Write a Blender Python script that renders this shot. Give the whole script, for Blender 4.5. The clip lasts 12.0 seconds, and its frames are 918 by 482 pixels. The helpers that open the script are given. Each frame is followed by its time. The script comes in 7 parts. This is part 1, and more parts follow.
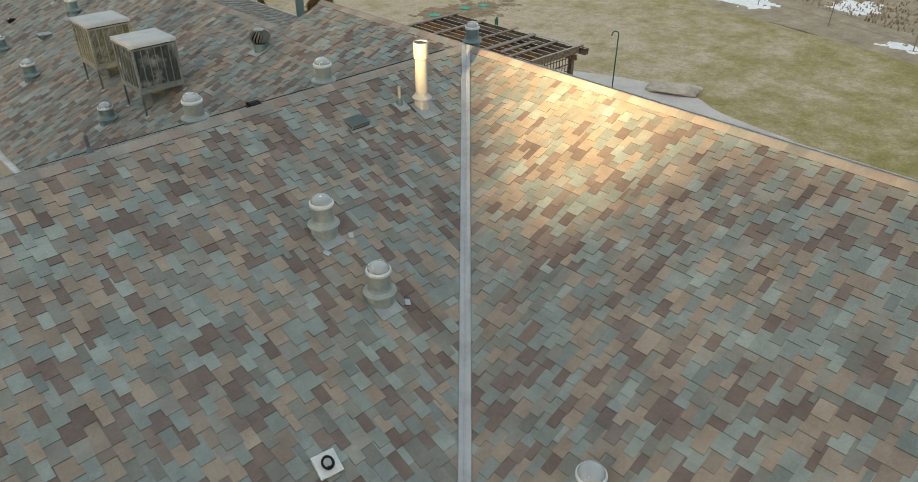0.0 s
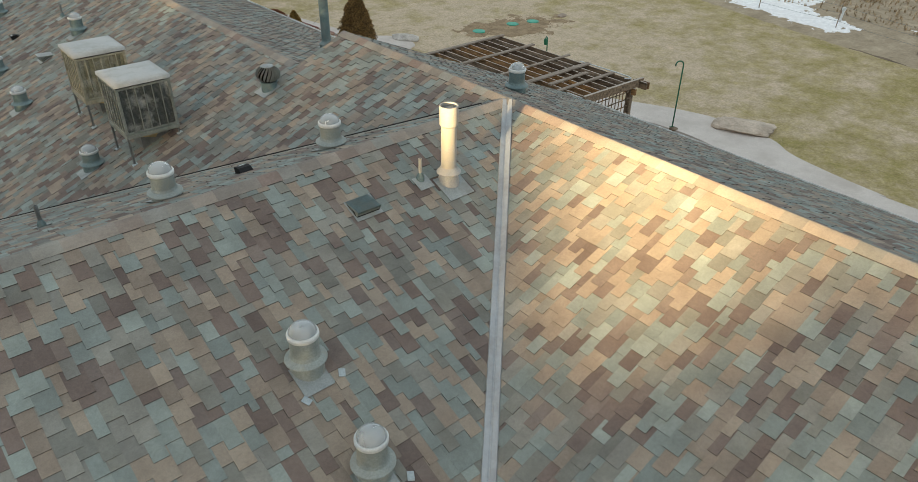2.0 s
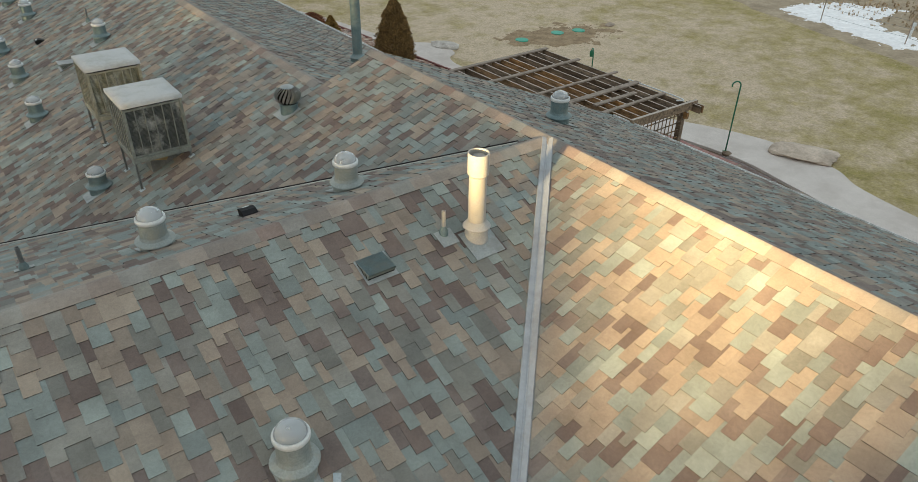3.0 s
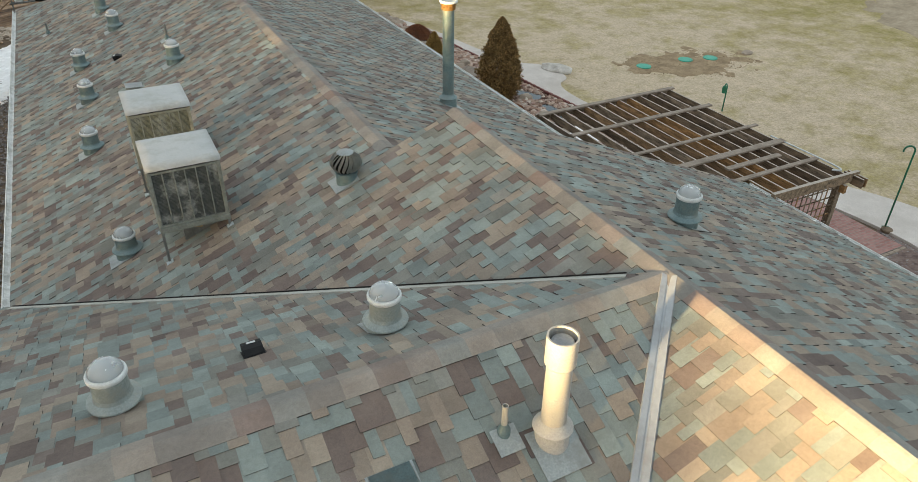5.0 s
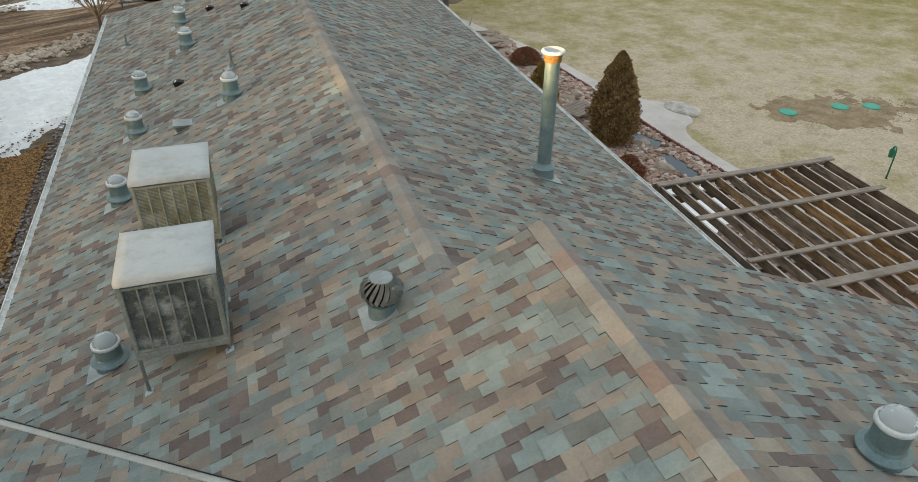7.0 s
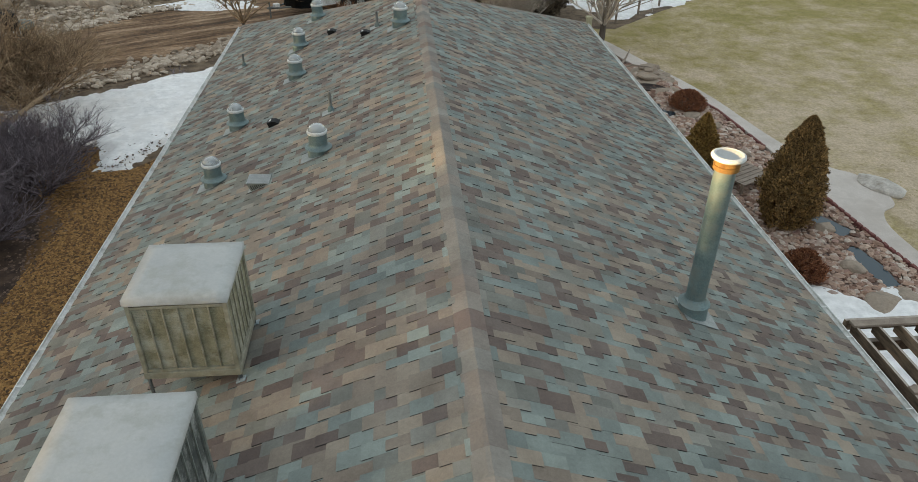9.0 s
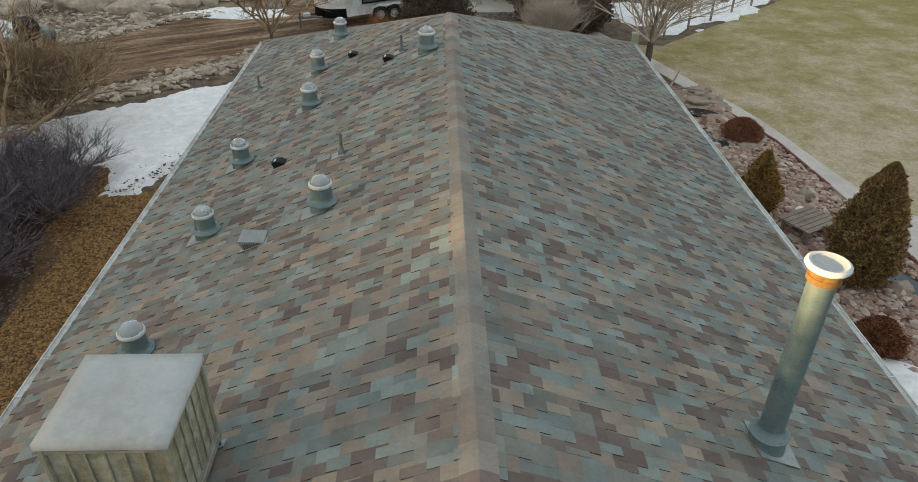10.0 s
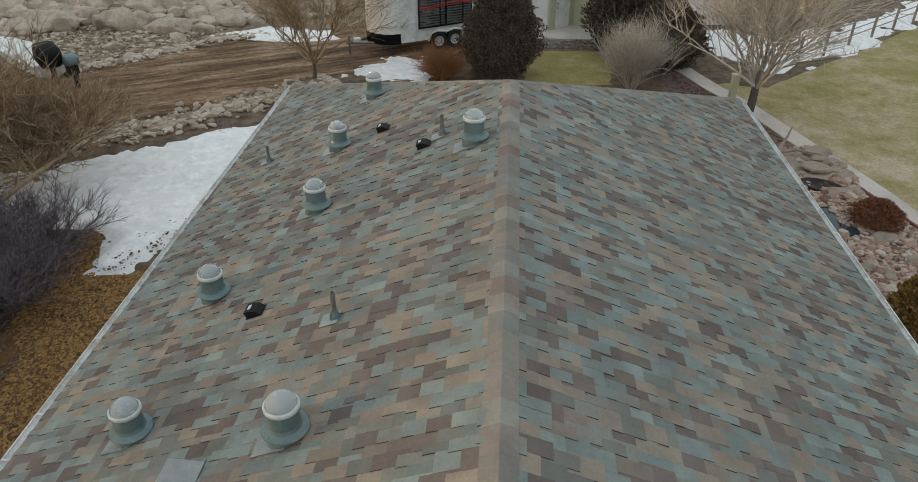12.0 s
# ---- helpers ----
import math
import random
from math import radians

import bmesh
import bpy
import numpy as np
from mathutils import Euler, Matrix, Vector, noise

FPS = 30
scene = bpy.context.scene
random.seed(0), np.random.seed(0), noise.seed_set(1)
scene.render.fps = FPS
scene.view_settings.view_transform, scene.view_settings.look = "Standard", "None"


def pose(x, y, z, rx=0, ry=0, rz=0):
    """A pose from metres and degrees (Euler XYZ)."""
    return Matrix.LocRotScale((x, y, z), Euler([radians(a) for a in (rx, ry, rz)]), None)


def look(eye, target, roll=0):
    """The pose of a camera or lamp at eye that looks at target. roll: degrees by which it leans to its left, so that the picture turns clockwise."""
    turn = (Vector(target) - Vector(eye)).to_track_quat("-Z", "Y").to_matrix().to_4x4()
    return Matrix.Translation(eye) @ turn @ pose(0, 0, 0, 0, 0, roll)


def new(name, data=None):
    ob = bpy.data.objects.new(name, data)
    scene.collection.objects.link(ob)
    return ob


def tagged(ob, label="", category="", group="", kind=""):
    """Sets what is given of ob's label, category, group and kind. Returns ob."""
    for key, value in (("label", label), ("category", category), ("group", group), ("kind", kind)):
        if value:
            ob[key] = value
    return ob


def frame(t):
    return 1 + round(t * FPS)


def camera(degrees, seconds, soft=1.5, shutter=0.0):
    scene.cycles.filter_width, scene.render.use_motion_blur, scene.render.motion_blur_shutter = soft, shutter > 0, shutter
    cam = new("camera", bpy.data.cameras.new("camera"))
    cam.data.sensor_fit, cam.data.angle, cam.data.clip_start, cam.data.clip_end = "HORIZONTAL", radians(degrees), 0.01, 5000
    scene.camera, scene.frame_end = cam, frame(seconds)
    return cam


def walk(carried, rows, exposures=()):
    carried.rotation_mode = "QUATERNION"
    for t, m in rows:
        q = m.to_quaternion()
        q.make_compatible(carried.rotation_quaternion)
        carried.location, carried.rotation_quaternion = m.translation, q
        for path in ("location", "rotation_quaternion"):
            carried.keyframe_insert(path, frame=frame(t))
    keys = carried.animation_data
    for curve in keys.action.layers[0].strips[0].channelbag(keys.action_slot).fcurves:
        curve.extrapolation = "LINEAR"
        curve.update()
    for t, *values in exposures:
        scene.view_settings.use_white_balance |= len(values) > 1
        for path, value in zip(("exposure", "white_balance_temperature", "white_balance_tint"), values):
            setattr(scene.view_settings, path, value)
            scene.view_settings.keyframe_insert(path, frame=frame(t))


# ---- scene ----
cam = camera(66.0, 12.0, soft=0.4)

# seconds, eye, heading, pitch, lean
PATH = [
    (0.0, -0.047, 0.082, 9.966, -44.83, -32.41, -0.38),
    (0.5, 0.473, 0.590, 9.940, -44.08, -32.40, -0.53),
    (1.0, 0.995, 1.090, 9.916, -43.16, -32.36, -0.62),
    (1.5, 1.564, 1.603, 9.919, -42.06, -32.36, -0.73),
    (2.0, 2.152, 2.181, 9.918, -41.01, -32.40, -0.70),
    (2.5, 2.691, 2.735, 9.915, -39.84, -32.51, -0.98),
    (3.0, 3.218, 3.277, 9.914, -37.51, -32.55, -0.96),
    (5.0, 5.265, 5.756, 9.936, -27.82, -32.89, -0.78),
    (5.5, 5.768, 6.455, 9.885, -25.00, -32.81, -0.87),
    (6.0, 6.263, 7.205, 9.913, -22.86, -33.03, -0.87),
    (6.5, 6.685, 8.049, 9.854, -20.82, -33.04, -0.84),
    (8.5, 8.065, 11.291, 9.688, -8.19, -32.73, -0.66),
    (9.0, 8.323, 12.185, 9.662, -5.15, -32.75, -0.63),
    (9.5, 8.529, 13.187, 9.664, -2.76, -32.70, -0.69),
    (10.0, 8.647, 14.216, 9.621, -1.83, -32.67, -0.57),
    (10.5, 8.727, 15.262, 9.596, -0.50, -32.59, -0.64),
    (11.0, 8.819, 16.403, 9.655, 1.19, -32.81, -0.36),
    (11.5, 8.832, 17.656, 9.570, 2.62, -32.72, -0.16),
    (12.0, 8.896, 18.868, 9.591, 4.14, -32.79, -0.04),
]


def aim(x, y, z, yaw, pitch, lean):
    yaw, pitch = radians(yaw), radians(pitch)
    way = Vector((-math.sin(yaw) * math.cos(pitch), math.cos(yaw) * math.cos(pitch), math.sin(pitch)))
    eye = Vector((x, y, z))
    return look(eye, eye + way, -lean)


walk(cam, [(row[0], aim(*row[1:])) for row in PATH],
     [(0.0, 3.13), (3.0, 3.05), (5.0, 3.28), (6.5, 3.32), (8.5, 3.07), (12.0, 2.99)])

# ---- world and sun ----
SUN_FROM = 18.0     # degrees south of west
SUN_UP = 5.0
world = bpy.data.worlds.new("world")
scene.world = world
world.use_nodes = True
wn = world.node_tree.nodes
sky = wn.new("ShaderNodeTexSky")
sky.sky_type = "NISHITA"
sky.sun_disc = False
sky.sun_elevation = radians(SUN_UP)
sky.sun_rotation = radians(270.0 - SUN_FROM)
sky.air_density = 1.0
sky.dust_density = 2.0
wn["Background"].inputs["Strength"].default_value = 0.057
veil = wn.new("ShaderNodeMix")            # thin even cloud over the clear sky
veil.data_type = "RGBA"
veil.inputs[0].default_value = 0.84
veil.inputs[7].default_value = (1.6, 1.78, 1.84, 1)
world.node_tree.links.new(sky.outputs["Color"], veil.inputs[6])
world.node_tree.links.new(veil.outputs[2], wn["Background"].inputs["Color"])

sun_data = bpy.data.lights.new("sun", "SUN")
sun_data.energy = 3.9
sun_data.angle = radians(2.2)
sun_data.color = (1.0, 0.71, 0.34)
sun = new("sun", sun_data)
to_sun = Vector((-math.cos(radians(SUN_FROM)) * math.cos(radians(SUN_UP)),
                 -math.sin(radians(SUN_FROM)) * math.cos(radians(SUN_UP)), math.sin(radians(SUN_UP))))
sun.matrix_world = look((0, 0, 40), Vector((0, 0, 40)) - to_sun)


# ---- materials ----
def material(name):
    m = bpy.data.materials.new(name)
    m.use_nodes = True
    return m, m.node_tree.nodes, m.node_tree.links, m.node_tree.nodes["Principled BSDF"]


def ramp(nodes, stops, smooth=True):
    r = nodes.new("ShaderNodeValToRGB")
    r.color_ramp.interpolation = "LINEAR" if smooth else "CONSTANT"
    e = r.color_ramp.elements
    while len(e) < len(stops):
        e.new(0.5)
    for k, (p, c) in enumerate(stops):
        e[k].position, e[k].color = p, (*c, 1)
    return r


def noise_tex(nodes, links, scale, detail=4.0, rough=0.6, space="Object"):
    tc = nodes.new("ShaderNodeTexCoord")
    if space == "World":
        geo = nodes.new("ShaderNodeNewGeometry")
        src = geo.outputs["Position"]
    else:
        src = tc.outputs[space]
    n = nodes.new("ShaderNodeTexNoise")
    n.inputs["Scale"].default_value, n.inputs["Detail"].default_value, n.inputs["Roughness"].default_value = scale, detail, rough
    links.new(src, n.inputs["Vector"])
    return n


def mix(nodes, links, a, b, fac, kind="MIX"):
    m = nodes.new("ShaderNodeMix")
    m.data_type, m.blend_type = "RGBA", kind
    for sock, val in ((m.inputs[0], fac), (m.inputs[6], a), (m.inputs[7], b)):
        if isinstance(val, bpy.types.NodeSocket):
            links.new(val, sock)
        elif isinstance(val, (int, float)):
            sock.default_value = val
        else:
            sock.default_value = (*val, 1)
    return m.outputs[2]


def bump(nodes, links, height, strength, distance, bsdf):
    b = nodes.new("ShaderNodeBump")
    b.inputs["Strength"].default_value, b.inputs["Distance"].default_value = strength, distance
    links.new(height, b.inputs["Height"])
    links.new(b.outputs["Normal"], bsdf.inputs["Normal"])


def rough_mat(name, low, high, scale=6.0, rough=0.85, fine=60.0, bump_d=0.004, metal=0.0, spec=0.4, dirt=None, dirt_scale=1.2, low_at=0.3, high_at=0.7, grainy=0.8):
    """Two-scale mottled surface: broad change between two colours, fine grain in tone and relief."""
    m, n, l, b = material(name)
    big = noise_tex(n, l, scale, 5.0, 0.65, "World")
    r = ramp(n, [(low_at, low), (high_at, high)])
    l.new(big.outputs["Fac"], r.inputs["Fac"])
    grain = noise_tex(n, l, fine, 3.0, 0.7, "World")
    g = ramp(n, [(0.25, (0.72, 0.72, 0.72)), (0.75, (1.2, 1.2, 1.2))])
    l.new(grain.outputs["Fac"], g.inputs["Fac"])
    col = mix(n, l, r.outputs["Color"], g.outputs["Color"], grainy, "MULTIPLY")
    if dirt:
        d = noise_tex(n, l, dirt_scale, 6.0, 0.7, "World")
        dr = ramp(n, [(0.48, (0, 0, 0)), (0.66, (1, 1, 1))])
        l.new(d.outputs["Fac"], dr.inputs["Fac"])
        col = mix(n, l, col, dirt, dr.outputs["Color"])
    l.new(col, b.inputs["Base Color"])
    b.inputs["Roughness"].default_value, b.inputs["Metallic"].default_value = rough, metal
    b.inputs["Specular IOR Level"].default_value = spec
    if bump_d:
        bump(n, l, grain.outputs["Fac"], 0.6, bump_d, b)
    return m


SHINGLE_TONES = [(0.0, (0.16, 0.125, 0.11)), (0.12, (0.256, 0.212, 0.172)), (0.25, (0.204, 0.233, 0.218)), (0.4, (0.194, 0.194, 0.172)),
                 (0.54, (0.278, 0.235, 0.19)), (0.68, (0.236, 0.269, 0.25)), (0.82, (0.18, 0.146, 0.13)), (0.9, (0.228, 0.224, 0.2))]
CAP_TONES = [(0.0, (0.225, 0.17, 0.148)), (0.12, (0.255, 0.218, 0.19)), (0.42, (0.242, 0.236, 0.214)), (0.62, (0.272, 0.237, 0.205)), (0.85, (0.252, 0.226, 0.2)), (1.0, (0.222, 0.228, 0.214))]


def shingle_mat(name, single, tones=SHINGLE_TONES, smooth=False):
    """Granule-covered tabs, each of one blend; single: the tab is an object of its own."""
    m, n, l, b = material(name)
    if single:
        pick = n.new("ShaderNodeObjectInfo").outputs["Random"]
    else:
        pick = n.new("ShaderNodeNewGeometry").outputs["Random Per Island"]
    tone = ramp(n, tones, smooth=smooth)
    l.new(pick, tone.inputs["Fac"])
    own = n.new("ShaderNodeMath")          # a shade of its own within the blend
    own.operation = "MULTIPLY"
    own.inputs[1].default_value = 37.0
    l.new(pick, own.inputs[0])
    part_of = n.new("ShaderNodeMath")
    part_of.operation = "FRACT"
    l.new(own.outputs[0], part_of.inputs[0])
    shade = ramp(n, [(0.0, (0.86, 0.86, 0.87)), (1.0, (1.15, 1.14, 1.12))])
    l.new(part_of.outputs[0], shade.inputs["Fac"])
    broad = noise_tex(n, l, 2.2, 4.0, 0.6, "World")
    br = ramp(n, [(0.3, (0.8, 0.78, 0.78)), (0.7, (1.15, 1.16, 1.16))])
    l.new(broad.outputs["Fac"], br.inputs["Fac"])
    grain = noise_tex(n, l, 160.0, 2.0, 0.8, "World")
    gr = ramp(n, [(0.2, (0.74, 0.74, 0.74)), (0.8, (1.26, 1.26, 1.26))])
    l.new(grain.outputs["Fac"], gr.inputs["Fac"])
    streak = noise_tex(n, l, 30.0, 4.0, 0.8, "World")
    sr = ramp(n, [(0.3, (0.86, 0.86, 0.86)), (0.7, (1.12, 1.12, 1.12))])
    l.new(streak.outputs["Fac"], sr.inputs["Fac"])
    col = mix(n, l, tone.outputs["Color"], shade.outputs["Color"], 1.0, "MULTIPLY")
    col = mix(n, l, col, br.outputs["Color"], 0.9, "MULTIPLY")
    col = mix(n, l, col, sr.outputs["Color"], 0.9, "MULTIPLY")
    col = mix(n, l, col, gr.outputs["Color"], 0.9, "MULTIPLY")
    l.new(col, b.inputs["Base Color"])
    b.inputs["Roughness"].default_value = 0.9
    b.inputs["Specular IOR Level"].default_value = 0.25
    bump(n, l, grain.outputs["Fac"], 0.7, 0.003, b)
    return m


M_TAB = shingle_mat("shingle granules single", True)
M_TABS = shingle_mat("shingle granules", False)
M_CAP = shingle_mat("ridge cap granules", True, CAP_TONES, True)
M_DECK = rough_mat("shingle underlay", (0.075, 0.067, 0.06), (0.12, 0.105, 0.095), 3.0, 0.95, 120.0)
# cut asphalt, whose darkness also stands in for the shadow under each tab
M_EDGE = rough_mat("asphalt cut edge with shadow line", (0.05, 0.045, 0.042), (0.09, 0.082, 0.076), 9.0, 0.9, 120.0, 0.0)
M_VALLEY = rough_mat("grey valley metal", (0.33, 0.345, 0.36), (0.41, 0.425, 0.44), 1.2, 0.5, 14.0, 0.0005, metal=0.2, dirt=(0.3, 0.3, 0.3), dirt_scale=2.0, grainy=0.3)
M_STRIP = rough_mat("pale beige flashing paint", (0.42, 0.41, 0.375), (0.5, 0.49, 0.45), 1.5, 0.6, 14.0, 0.0005, dirt=(0.36, 0.35, 0.31), dirt_scale=2.0, grainy=0.3)
# black on the valley's cut edge paints in its shadow line
M_CUTSHADE = rough_mat("black cut edge with shadow line", (0.012, 0.011, 0.011), (0.03, 0.027, 0.025), 5.0, 0.8, 60.0, 0.001)
# paler copy of the galvanized metal with the light on it painted in
M_LITGALV = rough_mat("galvanized metal, light painted in", (0.23, 0.265, 0.258), (0.33, 0.36, 0.34), 5.0, 0.55, 50.0, 0.001, metal=0.15, dirt=(0.3, 0.3, 0.26), dirt_scale=3.0)
M_GALV = rough_mat("weathered galvanized metal", (0.115, 0.172, 0.18), (0.2, 0.27, 0.275), 5.0, 0.5, 50.0, 0.001, metal=0.3, dirt=(0.2, 0.225, 0.21), dirt_scale=3.0)
M_FLASH = rough_mat("grey flashing sheet", (0.25, 0.28, 0.285), (0.36, 0.385, 0.38), 4.0, 0.5, 50.0, 0.001, metal=0.2, dirt=(0.22, 0.23, 0.22), dirt_scale=3.0)
M_RING = rough_mat("dull white dome ring", (0.52, 0.54, 0.54), (0.66, 0.67, 0.66), 8.0, 0.5, 80.0, 0.0005)
M_GUTTER = rough_mat("white gutter paint", (0.62, 0.62, 0.6), (0.76, 0.76, 0.74), 2.0, 0.5, 30.0, 0.0008, dirt=(0.42, 0.41, 0.37), dirt_scale=2.5)
M_WALL = rough_mat("beige stucco", (0.5, 0.46, 0.38), (0.58, 0.53, 0.44), 1.5, 0.9, 90.0, 0.003)
M_PVC = rough_mat("painted white pipe", (0.33, 0.325, 0.31), (0.4, 0.395, 0.38), 3.0, 0.5, 60.0, 0.0008, dirt=(0.38, 0.36, 0.31), dirt_scale=5.0)
M_BOULDER = rough_mat("pale tan boulder stone", (0.4, 0.315, 0.245), (0.62, 0.515, 0.415), 2.2, 0.9, 14.0, 0.02, dirt=(0.3, 0.25, 0.2), dirt_scale=1.2)
M_BARE = rough_mat("thin bare earth", (0.2, 0.135, 0.075), (0.4, 0.29, 0.175), 1.8, 0.95, 12.0, 0.03)
M_MARSH = rough_mat("tan winter marsh grass", (0.26, 0.2, 0.13), (0.46, 0.37, 0.26), 0.9, 0.95, 6.0, 0.06)
M_FIN = rough_mat("bright galvanized fin", (0.5, 0.52, 0.5), (0.66, 0.68, 0.66), 6.0, 0.4, 50.0, 0.0005, metal=0.4)
M_INNER = rough_mat("grey inner reflector", (0.2, 0.205, 0.21), (0.32, 0.325, 0.33), 9.0, 0.4, 60.0, 0.0)
M_BLACK = rough_mat("black vent plastic", (0.006, 0.006, 0.007), (0.014, 0.014, 0.015), 8.0, 0.6, 60.0, 0.0005, spec=0.2)
M_DARK = rough_mat("dark opening", (0.006, 0.006, 0.006), (0.012, 0.012, 0.012), 8.0, 0.9, 60.0, 0.0)
M_COOLER = rough_mat("aged grey-green cooler enamel", (0.15, 0.168, 0.155), (0.25, 0.265, 0.24), 4.0, 0.55, 40.0, 0.001, dirt=(0.13, 0.135, 0.115), dirt_scale=6.0)
# cream copy for the back cooler: the low sun's warmth is in the colour
M_COOLERWARM = rough_mat("aged cooler enamel, sun warmth painted in", (0.27, 0.255, 0.19), (0.4, 0.38, 0.3), 4.0, 0.55, 40.0, 0.001, dirt=(0.2, 0.185, 0.13), dirt_scale=5.0)
M_COOLTOP = rough_mat("chalky cooler lid paint", (0.41, 0.415, 0.41), (0.48, 0.48, 0.465), 1.8, 0.6, 30.0, 0.0005, dirt=(0.36, 0.36, 0.335), dirt_scale=3.5, grainy=0.25)
M_SLAT = rough_mat("grimy cooler louvre", (0.04, 0.045, 0.042), (0.11, 0.115, 0.1), 6.0, 0.65, 60.0, 0.001, dirt=(0.36, 0.36, 0.33), dirt_scale=2.6)
# yellow of lime grime plus warm sunlight painted in
M_OCHRE = rough_mat("lime-yellowed louvre, sun warmth painted in", (0.16, 0.145, 0.085), (0.34, 0.31, 0.2), 7.0, 0.65, 60.0, 0.001, dirt=(0.42, 0.4, 0.32), dirt_scale=3.0)
M_PAD = rough_mat("limescaled cooler pad", (0.02, 0.023, 0.022), (0.06, 0.062, 0.056), 14.0, 0.95, 160.0, 0.006, dirt=(0.3, 0.3, 0.28), dirt_scale=2.6)
M_LEG = rough_mat("dull steel leg", (0.16, 0.17, 0.17), (0.26, 0.27, 0.27), 6.0, 0.5, 50.0, 0.001, metal=0.5)
M_RUST = rough_mat("rusty flue collar", (0.16, 0.075, 0.02), (0.34, 0.19, 0.05), 12.0, 0.7, 60.0, 0.001, metal=0.2)
M_SEAL = rough_mat("pale sealant smear", (0.3, 0.36, 0.39), (0.42, 0.47, 0.49), 8.0, 0.8, 60.0, 0.001)
M_CARD = rough_mat("weathered plywood", (0.32, 0.25, 0.13), (0.45, 0.36, 0.2), 6.0, 0.85, 60.0, 0.001)


def turf_mat():
    """Dormant turf: straw with dull green drifts, thin bare spots and fine blades."""
    m, n, l, b = material("dormant turf")
    geo = n.new("ShaderNodeNewGeometry")
    dry = n.new("ShaderNodeMapping")       # the driest stretch lies about the tank lids
    dry.inputs["Location"].default_value = (-26.0 / 11.0, -26.5 / 15.0, 0)
    dry.inputs["Scale"].default_value = (1 / 11.0, 1 / 15.0, 0)
    l.new(geo.outputs["Position"], dry.inputs["Vector"])
    away = n.new("ShaderNodeVectorMath")
    away.operation = "LENGTH"
    l.new(dry.outputs["Vector"], away.inputs[0])
    drift = noise_tex(n, l, 0.5, 8.0, 0.74, "World")
    sway = n.new("ShaderNodeMath")
    sway.operation = "MULTIPLY_ADD"
    sway.inputs[1].default_value = -2.6
    sway.inputs[2].default_value = 1.52
    l.new(drift.outputs["Fac"], sway.inputs[0])
    green = n.new("ShaderNodeMath")
    green.operation = "MULTIPLY_ADD"
    green.inputs[1].default_value = 0.4
    l.new(away.outputs["Value"], green.inputs[0])
    l.new(sway.outputs[0], green.inputs[2])
    dr = ramp(n, [(0.32, (0.56, 0.45, 0.33)), (0.56, (0.47, 0.38, 0.24)), (0.78, (0.4, 0.325, 0.165)), (1.0, (0.32, 0.27, 0.105))])
    l.new(green.outputs[0], dr.inputs["Fac"])
    mid = noise_tex(n, l, 1.6, 6.0, 0.75, "World")
    mr = ramp(n, [(0.3, (0.8, 0.79, 0.74)), (0.52, (1.0, 1.0, 1.0)), (0.75, (1.16, 1.14, 1.12))])
    l.new(mid.outputs["Fac"], mr.inputs["Fac"])
    fine = noise_tex(n, l, 11.0, 5.0, 0.8, "World")
    fr = ramp(n, [(0.3, (0.7, 0.69, 0.66)), (0.7, (1.26, 1.26, 1.25))])
    l.new(fine.outputs["Fac"], fr.inputs["Fac"])
    col = mix(n, l, dr.outputs["Color"], mr.outputs["Color"], 1.0, "MULTIPLY")
    col = mix(n, l, col, fr.outputs["Color"], 1.0, "MULTIPLY")
    fleck = noise_tex(n, l, 2.6, 7.0, 0.72, "World")
    fk = ramp(n, [(0.56, (0, 0, 0)), (0.72, (0.5, 0.5, 0.5))])
    l.new(fleck.outputs["Fac"], fk.inputs["Fac"])
    col = mix(n, l, col, (0.22, 0.165, 0.07), fk.outputs["Color"])
    l.new(col, b.inputs["Base Color"])
    b.inputs["Roughness"].default_value = 0.95
    b.inputs["Specular IOR Level"].default_value = 0.2
    bump(n, l, fine.outputs["Fac"], 0.8, 0.05, b)
    return m


M_LAWN = turf_mat()
M_SOIL = rough_mat("dry brown soil", (0.1, 0.068, 0.044), (0.26, 0.19, 0.13), 1.6, 0.97, 16.0, 0.05, dirt=(0.08, 0.055, 0.036), dirt_scale=2.2)
M_GRIT = rough_mat("tan grit and rubble dust", (0.16, 0.115, 0.072), (0.42, 0.325, 0.225), 1.4, 0.97, 11.0, 0.05, dirt=(0.13, 0.09, 0.055), dirt_scale=2.0)


